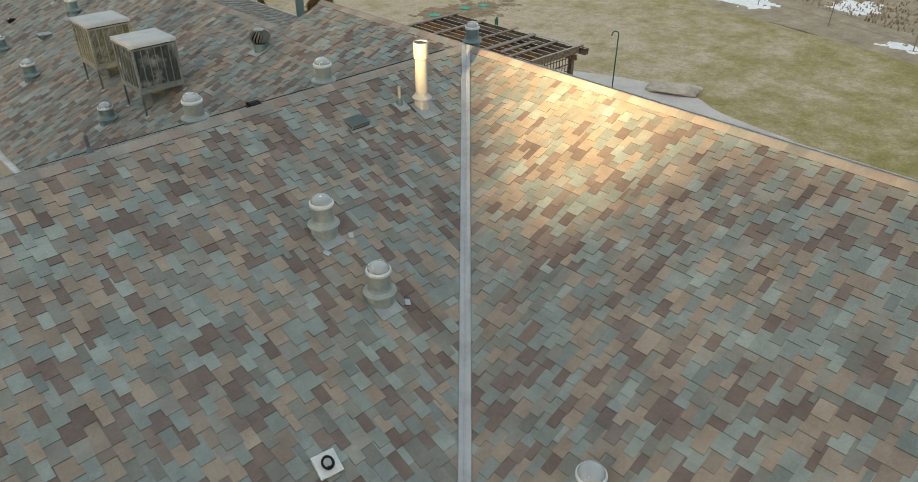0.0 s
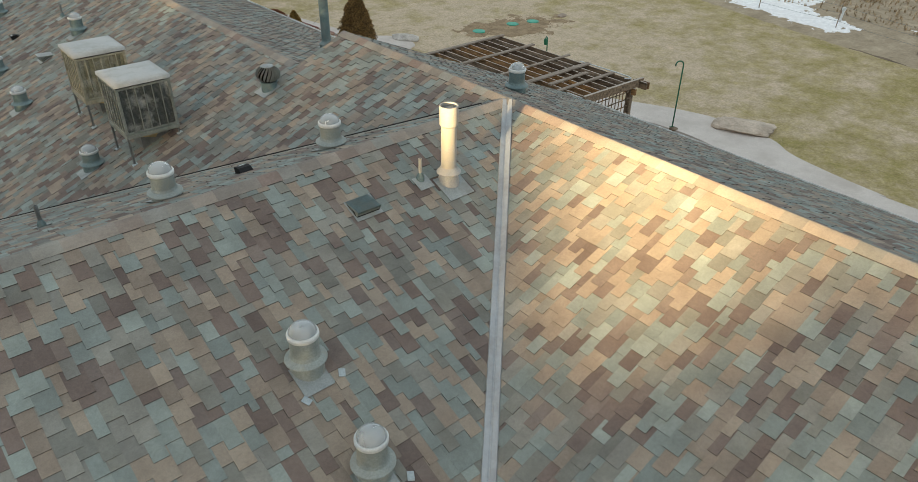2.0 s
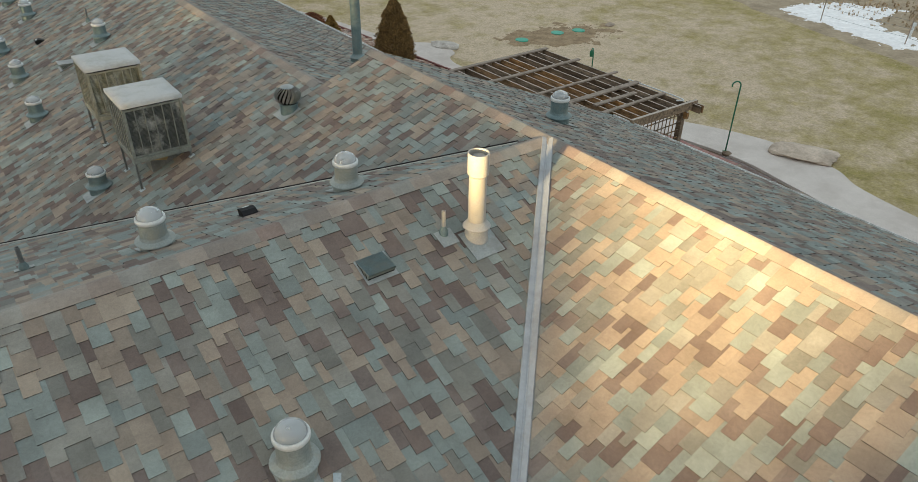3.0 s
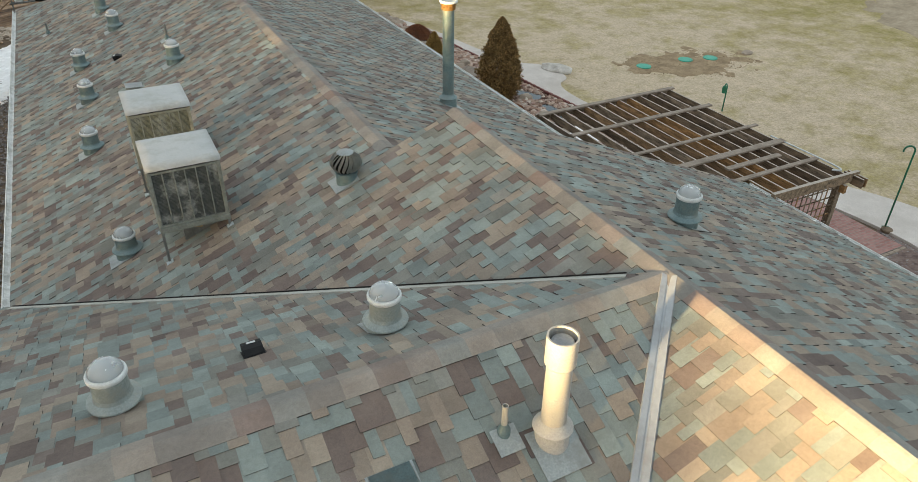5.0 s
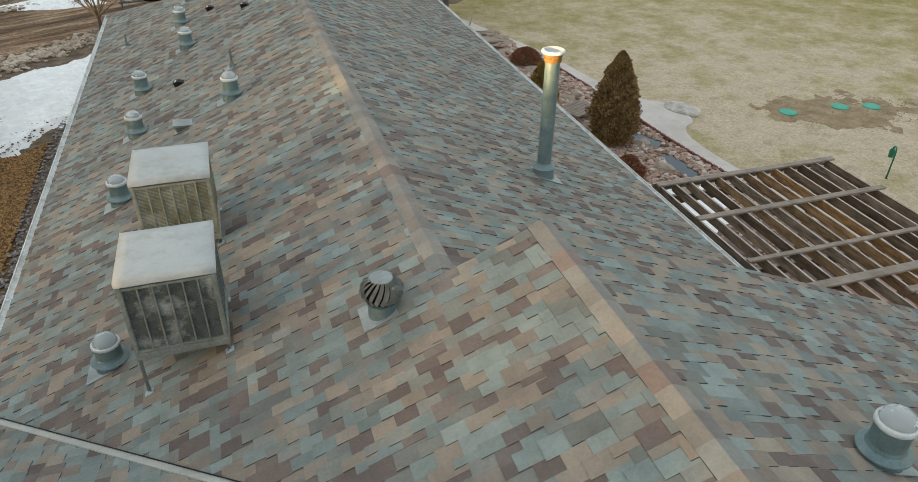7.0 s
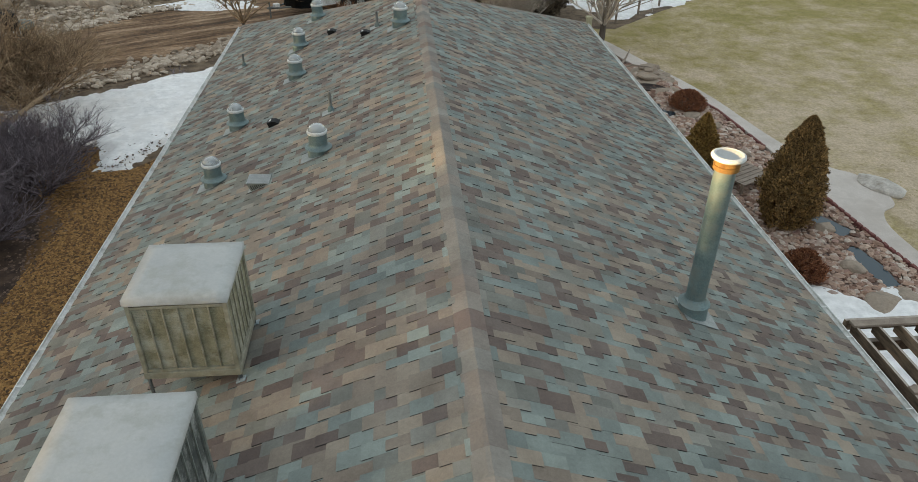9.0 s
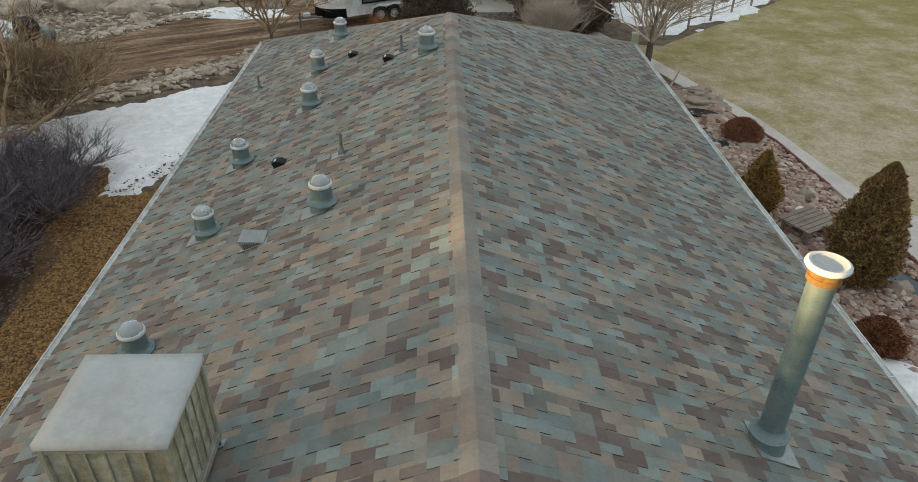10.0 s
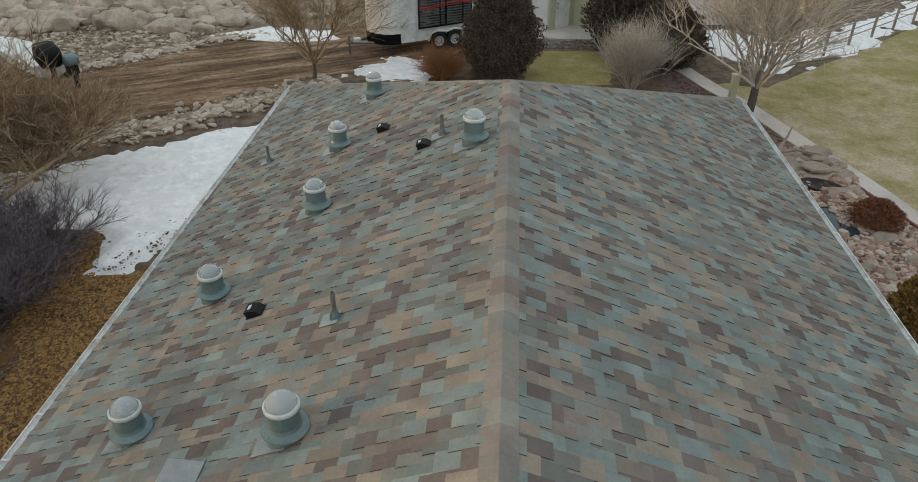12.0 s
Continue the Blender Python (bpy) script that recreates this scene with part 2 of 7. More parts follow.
def road_mat():
    """Damp dirt: tyre-drawn streaks along the drive, clods and dry tan crust."""
    m, n, l, b = material("damp rutted dirt")
    pos = n.new("ShaderNodeNewGeometry").outputs["Position"]
    turn = n.new("ShaderNodeMapping")
    turn.vector_type = "TEXTURE"
    turn.inputs["Rotation"].default_value = (0, 0, radians(27))
    turn.inputs["Scale"].default_value = (5.5, 0.9, 1.0)
    l.new(pos, turn.inputs["Vector"])
    ruts = n.new("ShaderNodeTexNoise")
    ruts.inputs["Scale"].default_value, ruts.inputs["Detail"].default_value, ruts.inputs["Roughness"].default_value = 1.1, 7.0, 0.72
    l.new(turn.outputs["Vector"], ruts.inputs["Vector"])
    r = ramp(n, [(0.38, (0.05, 0.025, 0.01)), (0.47, (0.155, 0.083, 0.038)), (0.53, (0.25, 0.15, 0.08)), (0.6, (0.42, 0.28, 0.175))])
    l.new(ruts.outputs["Fac"], r.inputs["Fac"])
    clod = noise_tex(n, l, 4.5, 7.0, 0.85, "World")
    cr = ramp(n, [(0.34, (0.32, 0.3, 0.28)), (0.5, (1.0, 1.0, 1.0)), (0.68, (1.5, 1.5, 1.5))])
    l.new(clod.outputs["Fac"], cr.inputs["Fac"])
    l.new(mix(n, l, r.outputs["Color"], cr.outputs["Color"], 0.9, "MULTIPLY"), b.inputs["Base Color"])
    b.inputs["Roughness"].default_value = 0.9
    bump(n, l, clod.outputs["Fac"], 0.9, 0.06, b)
    return m


M_ROAD = road_mat()
M_CONC = rough_mat("pale concrete", (0.55, 0.49, 0.445), (0.65, 0.585, 0.535), 0.9, 0.9, 60.0, 0.002, dirt=(0.49, 0.43, 0.385), dirt_scale=0.7)
M_PINK = rough_mat("pink gravel bed", (0.1, 0.064, 0.054), (0.26, 0.185, 0.16), 5.0, 0.95, 14.0, 0.03)
M_STONE = rough_mat("tan stone", (0.27, 0.21, 0.16), (0.48, 0.39, 0.31), 1.6, 0.9, 20.0, 0.012, dirt=(0.24, 0.195, 0.155), dirt_scale=1.6)
M_SNOW = rough_mat("old crusted snow", (0.88, 0.865, 0.86), (0.93, 0.915, 0.91), 0.7, 0.75, 4.0, 0.01, dirt=(0.84, 0.82, 0.81), dirt_scale=1.2)


def timber_mat():
    """Old stained timber: paler upper faces, streaked brown to tan sides, each piece of its own tone."""
    m, n, l, b = material("weathered pergola timber")
    pick = n.new("ShaderNodeObjectInfo").outputs["Random"]
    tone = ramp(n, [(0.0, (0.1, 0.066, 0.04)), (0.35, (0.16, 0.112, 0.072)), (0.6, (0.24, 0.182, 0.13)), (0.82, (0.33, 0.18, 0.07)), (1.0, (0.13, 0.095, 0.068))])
    l.new(pick, tone.inputs["Fac"])
    tc = n.new("ShaderNodeTexCoord")
    long = n.new("ShaderNodeMapping")
    long.inputs["Scale"].default_value = (9.0, 1.6, 9.0)
    l.new(tc.outputs["Object"], long.inputs["Vector"])
    grain = n.new("ShaderNodeTexNoise")
    grain.inputs["Scale"].default_value, grain.inputs["Detail"].default_value, grain.inputs["Roughness"].default_value = 1.3, 6.0, 0.75
    l.new(long.outputs["Vector"], grain.inputs["Vector"])
    g = ramp(n, [(0.32, (0.28, 0.26, 0.25)), (0.5, (0.9, 0.9, 0.9)), (0.7, (1.7, 1.65, 1.6))])
    l.new(grain.outputs["Fac"], g.inputs["Fac"])
    side = mix(n, l, tone.outputs["Color"], g.outputs["Color"], 1.0, "MULTIPLY")
    pale_top = ramp(n, [(0.3, (0.3, 0.25, 0.205)), (0.7, (0.52, 0.455, 0.39))])
    l.new(grain.outputs["Fac"], pale_top.inputs["Fac"])
    # faces that look up take the paler colour
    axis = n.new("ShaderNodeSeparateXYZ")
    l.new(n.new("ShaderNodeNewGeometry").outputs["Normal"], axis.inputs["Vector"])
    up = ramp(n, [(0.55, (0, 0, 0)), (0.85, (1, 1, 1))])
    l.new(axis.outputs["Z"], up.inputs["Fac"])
    l.new(mix(n, l, side, pale_top.outputs["Color"], up.outputs["Color"]), b.inputs["Base Color"])
    b.inputs["Roughness"].default_value = 0.88
    bump(n, l, grain.outputs["Fac"], 0.5, 0.004, b)
    return m


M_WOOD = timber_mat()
M_WOODTOP = rough_mat("silvered timber", (0.2, 0.155, 0.12), (0.36, 0.295, 0.24), 3.0, 0.85, 60.0, 0.002)
M_GREEN = rough_mat("green enamel", (0.01, 0.12, 0.06), (0.02, 0.17, 0.09), 8.0, 0.4, 40.0, 0.0)
M_LID = rough_mat("green plastic lid", (0.03, 0.3, 0.2), (0.06, 0.4, 0.28), 3.0, 0.5, 40.0, 0.001)
M_WHITE = rough_mat("white trailer skin", (0.78, 0.78, 0.77), (0.87, 0.87, 0.86), 1.2, 0.4, 20.0, 0.0005, dirt=(0.55, 0.54, 0.5), dirt_scale=1.0)
M_TYRE = rough_mat("black rubber", (0.012, 0.012, 0.012), (0.03, 0.03, 0.03), 6.0, 0.8, 60.0, 0.001)
M_BARK = rough_mat("grey brown bark", (0.07, 0.055, 0.045), (0.14, 0.115, 0.095), 3.0, 0.95, 60.0, 0.004)
M_REDTWIG = rough_mat("russet twig", (0.2, 0.085, 0.035), (0.36, 0.17, 0.08), 3.0, 0.9, 60.0, 0.001)


def island_tones(name, tones, rough=0.9, scale=18.0, depth=0.01):
    """Pieces that differ in tone from one to the next, with fine mottling."""
    m, n, l, b = material(name)
    pick = n.new("ShaderNodeNewGeometry").outputs["Random Per Island"]
    t = ramp(n, [(i / (len(tones) - 1), c) for i, c in enumerate(tones)])
    l.new(pick, t.inputs["Fac"])
    g = noise_tex(n, l, scale, 4.0, 0.7, "World")
    gr = ramp(n, [(0.25, (0.6, 0.6, 0.6)), (0.75, (1.25, 1.25, 1.25))])
    l.new(g.outputs["Fac"], gr.inputs["Fac"])
    l.new(mix(n, l, t.outputs["Color"], gr.outputs["Color"], 0.9, "MULTIPLY"), b.inputs["Base Color"])
    b.inputs["Roughness"].default_value = rough
    bump(n, l, g.outputs["Fac"], 0.5, depth, b)
    return m


M_JUNIPER = island_tones("winter juniper foliage", [(0.03, 0.019, 0.008), (0.2, 0.12, 0.045), (0.46, 0.28, 0.1), (0.12, 0.078, 0.032), (0.6, 0.37, 0.13)], 0.9, 2.2, 0.0)
M_PALEBARK = island_tones("pale bare twig", [(0.26, 0.22, 0.175), (0.52, 0.455, 0.385), (0.72, 0.65, 0.57), (0.4, 0.34, 0.28), (0.62, 0.55, 0.47)], 0.9, 30.0, 0.002)
M_DARKJUNIPER = island_tones("dark brown winter juniper foliage", [(0.022, 0.016, 0.011), (0.1, 0.075, 0.052), (0.22, 0.17, 0.12), (0.06, 0.045, 0.032), (0.3, 0.235, 0.165)], 0.9, 2.2, 0.0)
M_TWIG = island_tones("purple brown twig", [(0.032, 0.022, 0.024), (0.1, 0.078, 0.086), (0.33, 0.275, 0.31), (0.052, 0.038, 0.04), (0.2, 0.162, 0.18)], 0.9, 30.0, 0.001)
M_TANTWIG = island_tones("tan brown twig", [(0.08, 0.05, 0.028), (0.27, 0.17, 0.095), (0.56, 0.4, 0.25), (0.15, 0.095, 0.052), (0.4, 0.27, 0.16)], 0.9, 30.0, 0.001)
M_PALESTONE = rough_mat("pale weathered flat stone", (0.42, 0.375, 0.33), (0.66, 0.62, 0.57), 2.4, 0.9, 14.0, 0.02, dirt=(0.3, 0.26, 0.22), dirt_scale=1.8)
M_LEAF = rough_mat("fallen orange leaves", (0.085, 0.045, 0.018), (0.22, 0.118, 0.042), 2.0, 0.9, 30.0, 0.0)
M_WATER, _n, _l, _b = material("dark pond water")
_b.inputs["Base Color"].default_value = (0.03, 0.05, 0.065, 1)
_b.inputs["Roughness"].default_value = 0.08


def dome_mat():
    m, n, l, b = material("clouded acrylic dome")
    b.inputs["Base Color"].default_value = (0.86, 0.89, 0.9, 1)
    b.inputs["Transmission Weight"].default_value = 0.72
    b.inputs["IOR"].default_value = 1.25
    haze = noise_tex(n, l, 7.0, 3.0, 0.6, "World")
    r = ramp(n, [(0.35, (0.12, 0.12, 0.12)), (0.7, (0.32, 0.32, 0.32))])
    l.new(haze.outputs["Fac"], r.inputs["Fac"])
    l.new(r.outputs["Color"], b.inputs["Roughness"])
    return m


M_DOME = dome_mat()


# ---- builders ----
def mesh_of(bm, name, mat, smooth=False):
    me = bpy.data.meshes.new(name)
    bm.to_mesh(me)
    bm.free()
    me.materials.append(mat)
    if smooth:
        me.polygons.foreach_set("use_smooth", [True] * len(me.polygons))
    return me


def part(name, bm, mat, parent, label="", smooth=False):
    ob = new(name, mesh_of(bm, name, mat, smooth))
    ob.parent = parent
    if label:
        tagged(ob, label)
    return ob


def raw_mesh(name, verts, faces, mat, smooth=False):
    me = bpy.data.meshes.new(name)
    me.from_pydata(verts, [], faces)
    me.update()
    me.materials.append(mat)
    if smooth:
        me.polygons.foreach_set("use_smooth", [True] * len(me.polygons))
    return me


def thing(name, m, label, category, group=""):
    ob = new(name)
    ob.matrix_world = m
    return tagged(ob, label, category, group)


def box(bm, sx, sy, sz, m=Matrix(), bevel=0.0):
    """A box centred on m's origin."""
    made = bmesh.ops.create_cube(bm, size=1.0, matrix=m @ Matrix.Diagonal((sx, sy, sz, 1)))
    if bevel:
        edges = {e for v in made["verts"] for e in v.link_edges}
        bmesh.ops.bevel(bm, geom=list(edges), offset=bevel, segments=2, affect="EDGES", profile=0.5)


def lathe(bm, profile, seg=24, m=Matrix(), crisp=True):
    """Turns (radius, height) pairs about z; sharp corners of the profile stay crisp."""
    def ring(r, z):
        if r < 1e-5:
            return [bm.verts.new(m @ Vector((0, 0, z)))]
        return [bm.verts.new(m @ Vector((r * math.cos(2 * math.pi * k / seg), r * math.sin(2 * math.pi * k / seg), z))) for k in range(seg)]

    last = ring(*profile[0])
    for i in range(len(profile) - 1):
        b = ring(*profile[i + 1])
        for k in range(seg):
            quad = list(dict.fromkeys([last[k % len(last)], last[(k + 1) % len(last)], b[(k + 1) % len(b)], b[k % len(b)]]))
            if len(quad) > 2:
                bm.faces.new(quad)
        last = b
        if i + 2 < len(profile):
            d0 = Vector(profile[i + 1]) - Vector(profile[i])
            d1 = Vector(profile[i + 2]) - Vector(profile[i + 1])
            if crisp and d0.length and d1.length and d0.angle(d1) > 0.6 and profile[i + 1][0] > 1e-5:
                last = ring(*profile[i + 1])


def tube(bm, points, radii, seg=6):
    """A tapered tube along points."""
    prev = None
    for i, p in enumerate(points):
        p = Vector(p)
        d = (Vector(points[min(i + 1, len(points) - 1)]) - Vector(points[max(i - 1, 0)])).normalized()
        side = d.cross(Vector((0.3, 0.2, 1.0)))
        if side.length < 1e-3:
            side = d.cross(Vector((1, 0, 0)))
        side.normalize()
        up = side.cross(d)
        r = radii[i] if isinstance(radii, (list, tuple)) else radii
        ring = [bm.verts.new(p + r * (math.cos(2 * math.pi * k / seg) * side + math.sin(2 * math.pi * k / seg) * up)) for k in range(seg)]
        if prev:
            for k in range(seg):
                bm.faces.new((prev[k], prev[(k + 1) % seg], ring[(k + 1) % seg], ring[k]))
        else:
            bm.faces.new(ring[::-1])
        prev = ring
    bm.faces.new(prev)


# ---- house ----
PITCH = 0.4194                      # rise per run
RX, RZ = 8.94, 5.15                 # main ridge, along y
HX, HZ = 10.08, 5.632               # higher ridge, along y
CY = 10.11                          # cross ridge, along x
STEP_Y = 15.1                       # where the higher ridge ends
NORTH, SOUTH, WEST = 37.15, -5.0, -5.0
HIP_Y = 31.1                        # where the main ridge ends in a hip
EAVE_W, EAVE_E, EAVE_E2 = 3.02, 15.0, 17.35

house = thing("house", pose(0, 0, 0), "single-storey house with multi-toned asphalt shingle roof slopes", "house")


class Slope:
    """A roof plane: a point and the ways along the eave (u) and down the slope (v), with its half planes in plan."""

    def __init__(self, origin, along, down):
        self.o = Vector(origin)
        self.u = Vector(along).normalized()
        self.v = Vector((down[0], down[1], -PITCH)).normalized()
        self.n = self.v.cross(self.u).normalized()
        if self.n.z < 0:
            self.n = -self.n

    def at(self, u, v, h=0.0):
        return self.o + self.u * u + self.v * v + self.n * h

    def matrix(self, u, v, h=0.0):
        m = Matrix((self.u, self.v, self.n)).transposed().to_4x4()
        m.translation = self.at(u, v, h)
        return m


def clip(poly, a, b, c):
    """Keeps the part of a plan polygon (u, v pairs) where a*u + b*v <= c."""
    out = []
    for i, p in enumerate(poly):
        q = poly[(i + 1) % len(poly)]
        dp, dq = a * p[0] + b * p[1] - c, a * q[0] + b * q[1] - c
        if dp <= 0:
            out.append(p)
        if dp * dq < 0:
            k = dp / (dp - dq)
            out.append((p[0] + k * (q[0] - p[0]), p[1] + k * (q[1] - p[1])))
    return out


RUN = math.sqrt(1 + PITCH * PITCH)   # slope length per run
rng = random.Random(4)


STEP = 0.012                        # widths of tabs go by steps
EXPOSE = 0.24                      # course of shingles
STAGGER = 0.118                     # by which every other tab is shorter
LAP = STAGGER + 0.05                # hidden under the course above
TILT = 0.015 / (EXPOSE + LAP)       # rise of a tab towards its lower end


def tab_mesh(w, long):
    t = LAP + EXPOSE - (0.0 if long else STAGGER)
    c = 0.006
    out = [(0, 0), (w, 0), (w, t - c), (w - c, t), (c, t), (0, t - c)]
    vs = [(p, q, TILT * q) for p, q in out] + [(p, q, -0.004) for p, q in out]
    n = len(out)
    me = raw_mesh("shingle", vs, [tuple(range(n))] + [((i + 1) % n, i, n + i, n + (i + 1) % n) for i in range(1, n)], M_TAB)
    me.materials.append(M_EDGE)
    me.polygons.foreach_set("material_index", [0] + [1] * (n - 1))
    return me


TABS = {}


def tab(steps, long):
    """The mesh for a tab of that many steps of width, shared by all its like."""
    if (steps, long) not in TABS:
        TABS[(steps, long)] = tab_mesh(steps * STEP, long)
    return TABS[(steps, long)]


def cover(slope, u0, u1, v0, v1, limits, single):
    """Lays courses of long and short tabs on a slope. limits(u, v): half planes for the tab whose middle is there. single(u, v): this tab is a part of its own."""
    verts, faces, parts_at, cut = [], [], [], []
    joints = [0]                                    # in steps from u0
    while joints[-1] * STEP < u1 - u0:
        joints.append(joints[-1] + rng.choice((11, 12, 12, 13, 13, 14, 15, 16)))
    drift = 0
    for course in range(int((v1 - v0) / EXPOSE) + 2):
        top = v0 + course * EXPOSE - LAP
        drift += rng.choice((-1, 0, 0, 1))
        cuts = [j + drift + rng.choice((-3, -2, -1, -1, 0, 0, 1, 1, 2, 3)) for j in joints]
        for c in range(len(cuts) - 1):
            long = (c % 2 == 0) != (rng.random() < 0.07)
            steps = cuts[c + 1] - cuts[c]
            u, width = u0 + cuts[c] * STEP, steps * STEP
            length = LAP + EXPOSE - (0.0 if long else STAGGER)
            mid = (u + width / 2, top + LAP + EXPOSE / 2)
            poly = [(u, top), (u + width, top), (u + width, top + length), (u, top + length)]
            whole = True
            for lim in limits(*mid) + [(0, -1, -v0), (0, 1, v1), (-1, 0, -u0), (1, 0, u1)]:
                before = list(poly)
                poly = clip(poly, *lim)
                whole = whole and poly == before
                if len(poly) < 3:
                    break
            if len(poly) < 3:
                continue
            lift = rng.choice((0.0, 0.0015, 0.003))
            if whole and len(parts_at) < 300 and single(*mid):
                parts_at.append((u, top, lift, long, steps))
                continue
            k, m = len(verts), len(poly)
            verts += [slope.at(p[0], p[1], lift + TILT * (p[1] - top)) for p in poly]
            verts += [slope.at(p[0], p[1], -0.004) for p in poly]
            faces.append(tuple(range(k, k + m)))
            cut.extend([0] + [1] * m)
            for i in range(m):
                j = (i + 1) % m
                faces.append((k + j, k + i, k + m + i, k + m + j))
    return verts, faces, parts_at, cut


SINGLE_TABS = []


def roof_slope(slope, label, u0, u1, v0, v1, limits, single, outline):
    """The deck of a slope as a part of the house, with its tabs."""
    bm = bmesh.new()
    top = [bm.verts.new(slope.at(u, v, -0.004)) for u, v in outline]
    low = [bm.verts.new(slope.at(u, v, -0.11)) for u, v in outline]
    bm.faces.new(top)
    bm.faces.new(low[::-1])
    for i in range(len(top)):
        j = (i + 1) % len(top)
        bm.faces.new((top[j], top[i], low[i], low[j]))
    bmesh.ops.recalc_face_normals(bm, faces=bm.faces)
    deck = part("roof_slope", bm, M_DECK, house, label)
    verts, faces, singles, cut = cover(slope, u0, u1, v0, v1, limits, single)
    rest = new("shingles", raw_mesh("shingles", verts, faces, M_TABS))
    rest.data.materials.append(M_EDGE)
    rest.data.polygons.foreach_set("material_index", cut)
    rest.parent = deck
    tagged(rest, kind="stuff")
    SINGLE_TABS.append((deck, slope, singles))
    return deck


def down(run):
    return run * RUN


# west slope of the main house: u = y, v down from the higher ridge
west_slope = Slope((HX, 0, HZ), (0, 1, 0), (-1, 0))
east_slope = Slope((RX, 0, RZ), (0, 1, 0), (1, 0))
east_high = Slope((HX, 0, HZ), (0, 1, 0), (1, 0))
south_slope = Slope((0, CY, HZ), (1, 0, 0), (0, -1))
north_slope = Slope((0, CY, HZ), (1, 0, 0), (0, 1))
W_END = down(HX - EAVE_W)
top_low = down(HX - RX)
HIP_K = (NORTH - HIP_Y) / (W_END - top_low)


def west_limits(u, v):
    lim = [(-1, 1 / RUN, -CY)]                      # north of the valley: u >= CY + v/RUN
    if u > STEP_Y:
        lim.append((0, -1, -top_low))
        lim.append((1, -HIP_K, HIP_Y - HIP_K * top_low))      # south of the hip
    return lim


roof_slope(west_slope, "long west roof slope of tan, grey and brown asphalt shingles", CY, NORTH, 0.0, W_END, west_limits,
           lambda u, v: 15.2 < u < 18.2 and 1.4 < v < 6.2,
           [(CY, 0), (STEP_Y, 0), (STEP_Y, top_low), (HIP_Y, top_low), (NORTH, W_END), (CY + W_END / RUN, W_END)])
S_END = down(7.2)
roof_slope(west_slope, "sunlit west roof slope of asphalt shingles south of the valley", SOUTH, CY, 0.0, S_END,
           lambda u, v: [(1, 1 / RUN, CY)], lambda u, v: 4.6 < u < 9.4 and 0.3 < v < 3.6,
           [(SOUTH, 0), (CY, 0), (CY - S_END / RUN, S_END), (SOUTH, S_END)])
roof_slope(south_slope, "south roof slope of the wing in multi-toned asphalt shingles", WEST, HX, 0.0, S_END,
           lambda u, v: [(1, 1 / RUN, HX)], lambda u, v: 4.6 < u < 8.8 and 0.2 < v < 3.6,
           [(WEST, 0), (HX, 0), (HX - S_END / RUN, S_END), (WEST, S_END)])
roof_slope(north_slope, "north roof slope of the wing in multi-toned asphalt shingles", WEST, HX, 0.0, S_END,
           lambda u, v: [(1, 1 / RUN, HX)], lambda u, v: 4.4 < u < 8.2 and 0.3 < v < 2.5,
           [(WEST, 0), (HX, 0), (HX - S_END / RUN, S_END), (WEST, S_END)])
E_END = down(EAVE_E - RX)
roof_slope(east_slope, "long east roof slope of grey and brown asphalt shingles", STEP_Y, NORTH, 0.0, E_END,
           lambda u, v: [(1, -(NORTH - HIP_Y) / E_END, HIP_Y)], lambda u, v: 16.0 < u < 19.5 and 0.3 < v < 4.4,
           [(STEP_Y, 0), (HIP_Y, 0), (NORTH, E_END), (STEP_Y, E_END)])
E2_END = down(EAVE_E2 - HX)
roof_slope(east_high, "higher east roof slope of grey asphalt shingles", SOUTH, STEP_Y, 0.0, E2_END,
           lambda u, v: [], lambda u, v: 9.0 < u < 12.2 and 0.3 < v < 4.6,
           [(SOUTH, 0), (STEP_Y, 0), (STEP_Y, E2_END), (SOUTH, E2_END)])


hip_slope = Slope((RX, HIP_Y, RZ), (1, 0, 0), (0, 1))
H_END = down(NORTH - HIP_Y)
roof_slope(hip_slope, "north hip slope of asphalt shingles", EAVE_W - RX, EAVE_E - RX, 0.0, H_END,
           lambda u, v: [(1, -(EAVE_E - RX) / H_END, 0), (-1, -(RX - EAVE_W) / H_END, 0)], lambda u, v: False,
           [(0, 0), (EAVE_E - RX, H_END), (EAVE_W - RX, H_END)])


# walls under the roof
def wall(bm, x0, y0, x1, y1, z0, z1, thick=0.2):
    d = Vector((x1 - x0, y1 - y0, 0))
    m = Matrix.Translation(((x0 + x1) / 2, (y0 + y1) / 2, (z0 + z1) / 2)) @ Matrix.Rotation(math.atan2(d.y, d.x), 4, "Z")
    box(bm, d.length, thick, z1 - z0, m)


def gable(bm, points, axis, thick=0.2):
    """A wall whose outline is given in the upright plane; axis: 'x' or 'y' is its normal."""
    off = Vector((thick, 0, 0)) if axis == "x" else Vector((0, thick, 0))
    a = [bm.verts.new(p) for p in points]
    b = [bm.verts.new(Vector(p) + off) for p in points]
    bm.faces.new(a)
    bm.faces.new(b[::-1])
    for i in range(len(a)):
        j = (i + 1) % len(a)
        bm.faces.new((a[j], a[i], b[i], b[j]))
    bmesh.ops.recalc_face_normals(bm, faces=bm.faces)


def under(x, y):
    """Height of the roof's underside at a point in plan."""
    w = HZ - PITCH * (HX - x) if x < HX else 9
    e = (RZ - PITCH * (x - RX)) if y > STEP_Y else (HZ - PITCH * (x - HX))
    return min(w, e) - 0.14


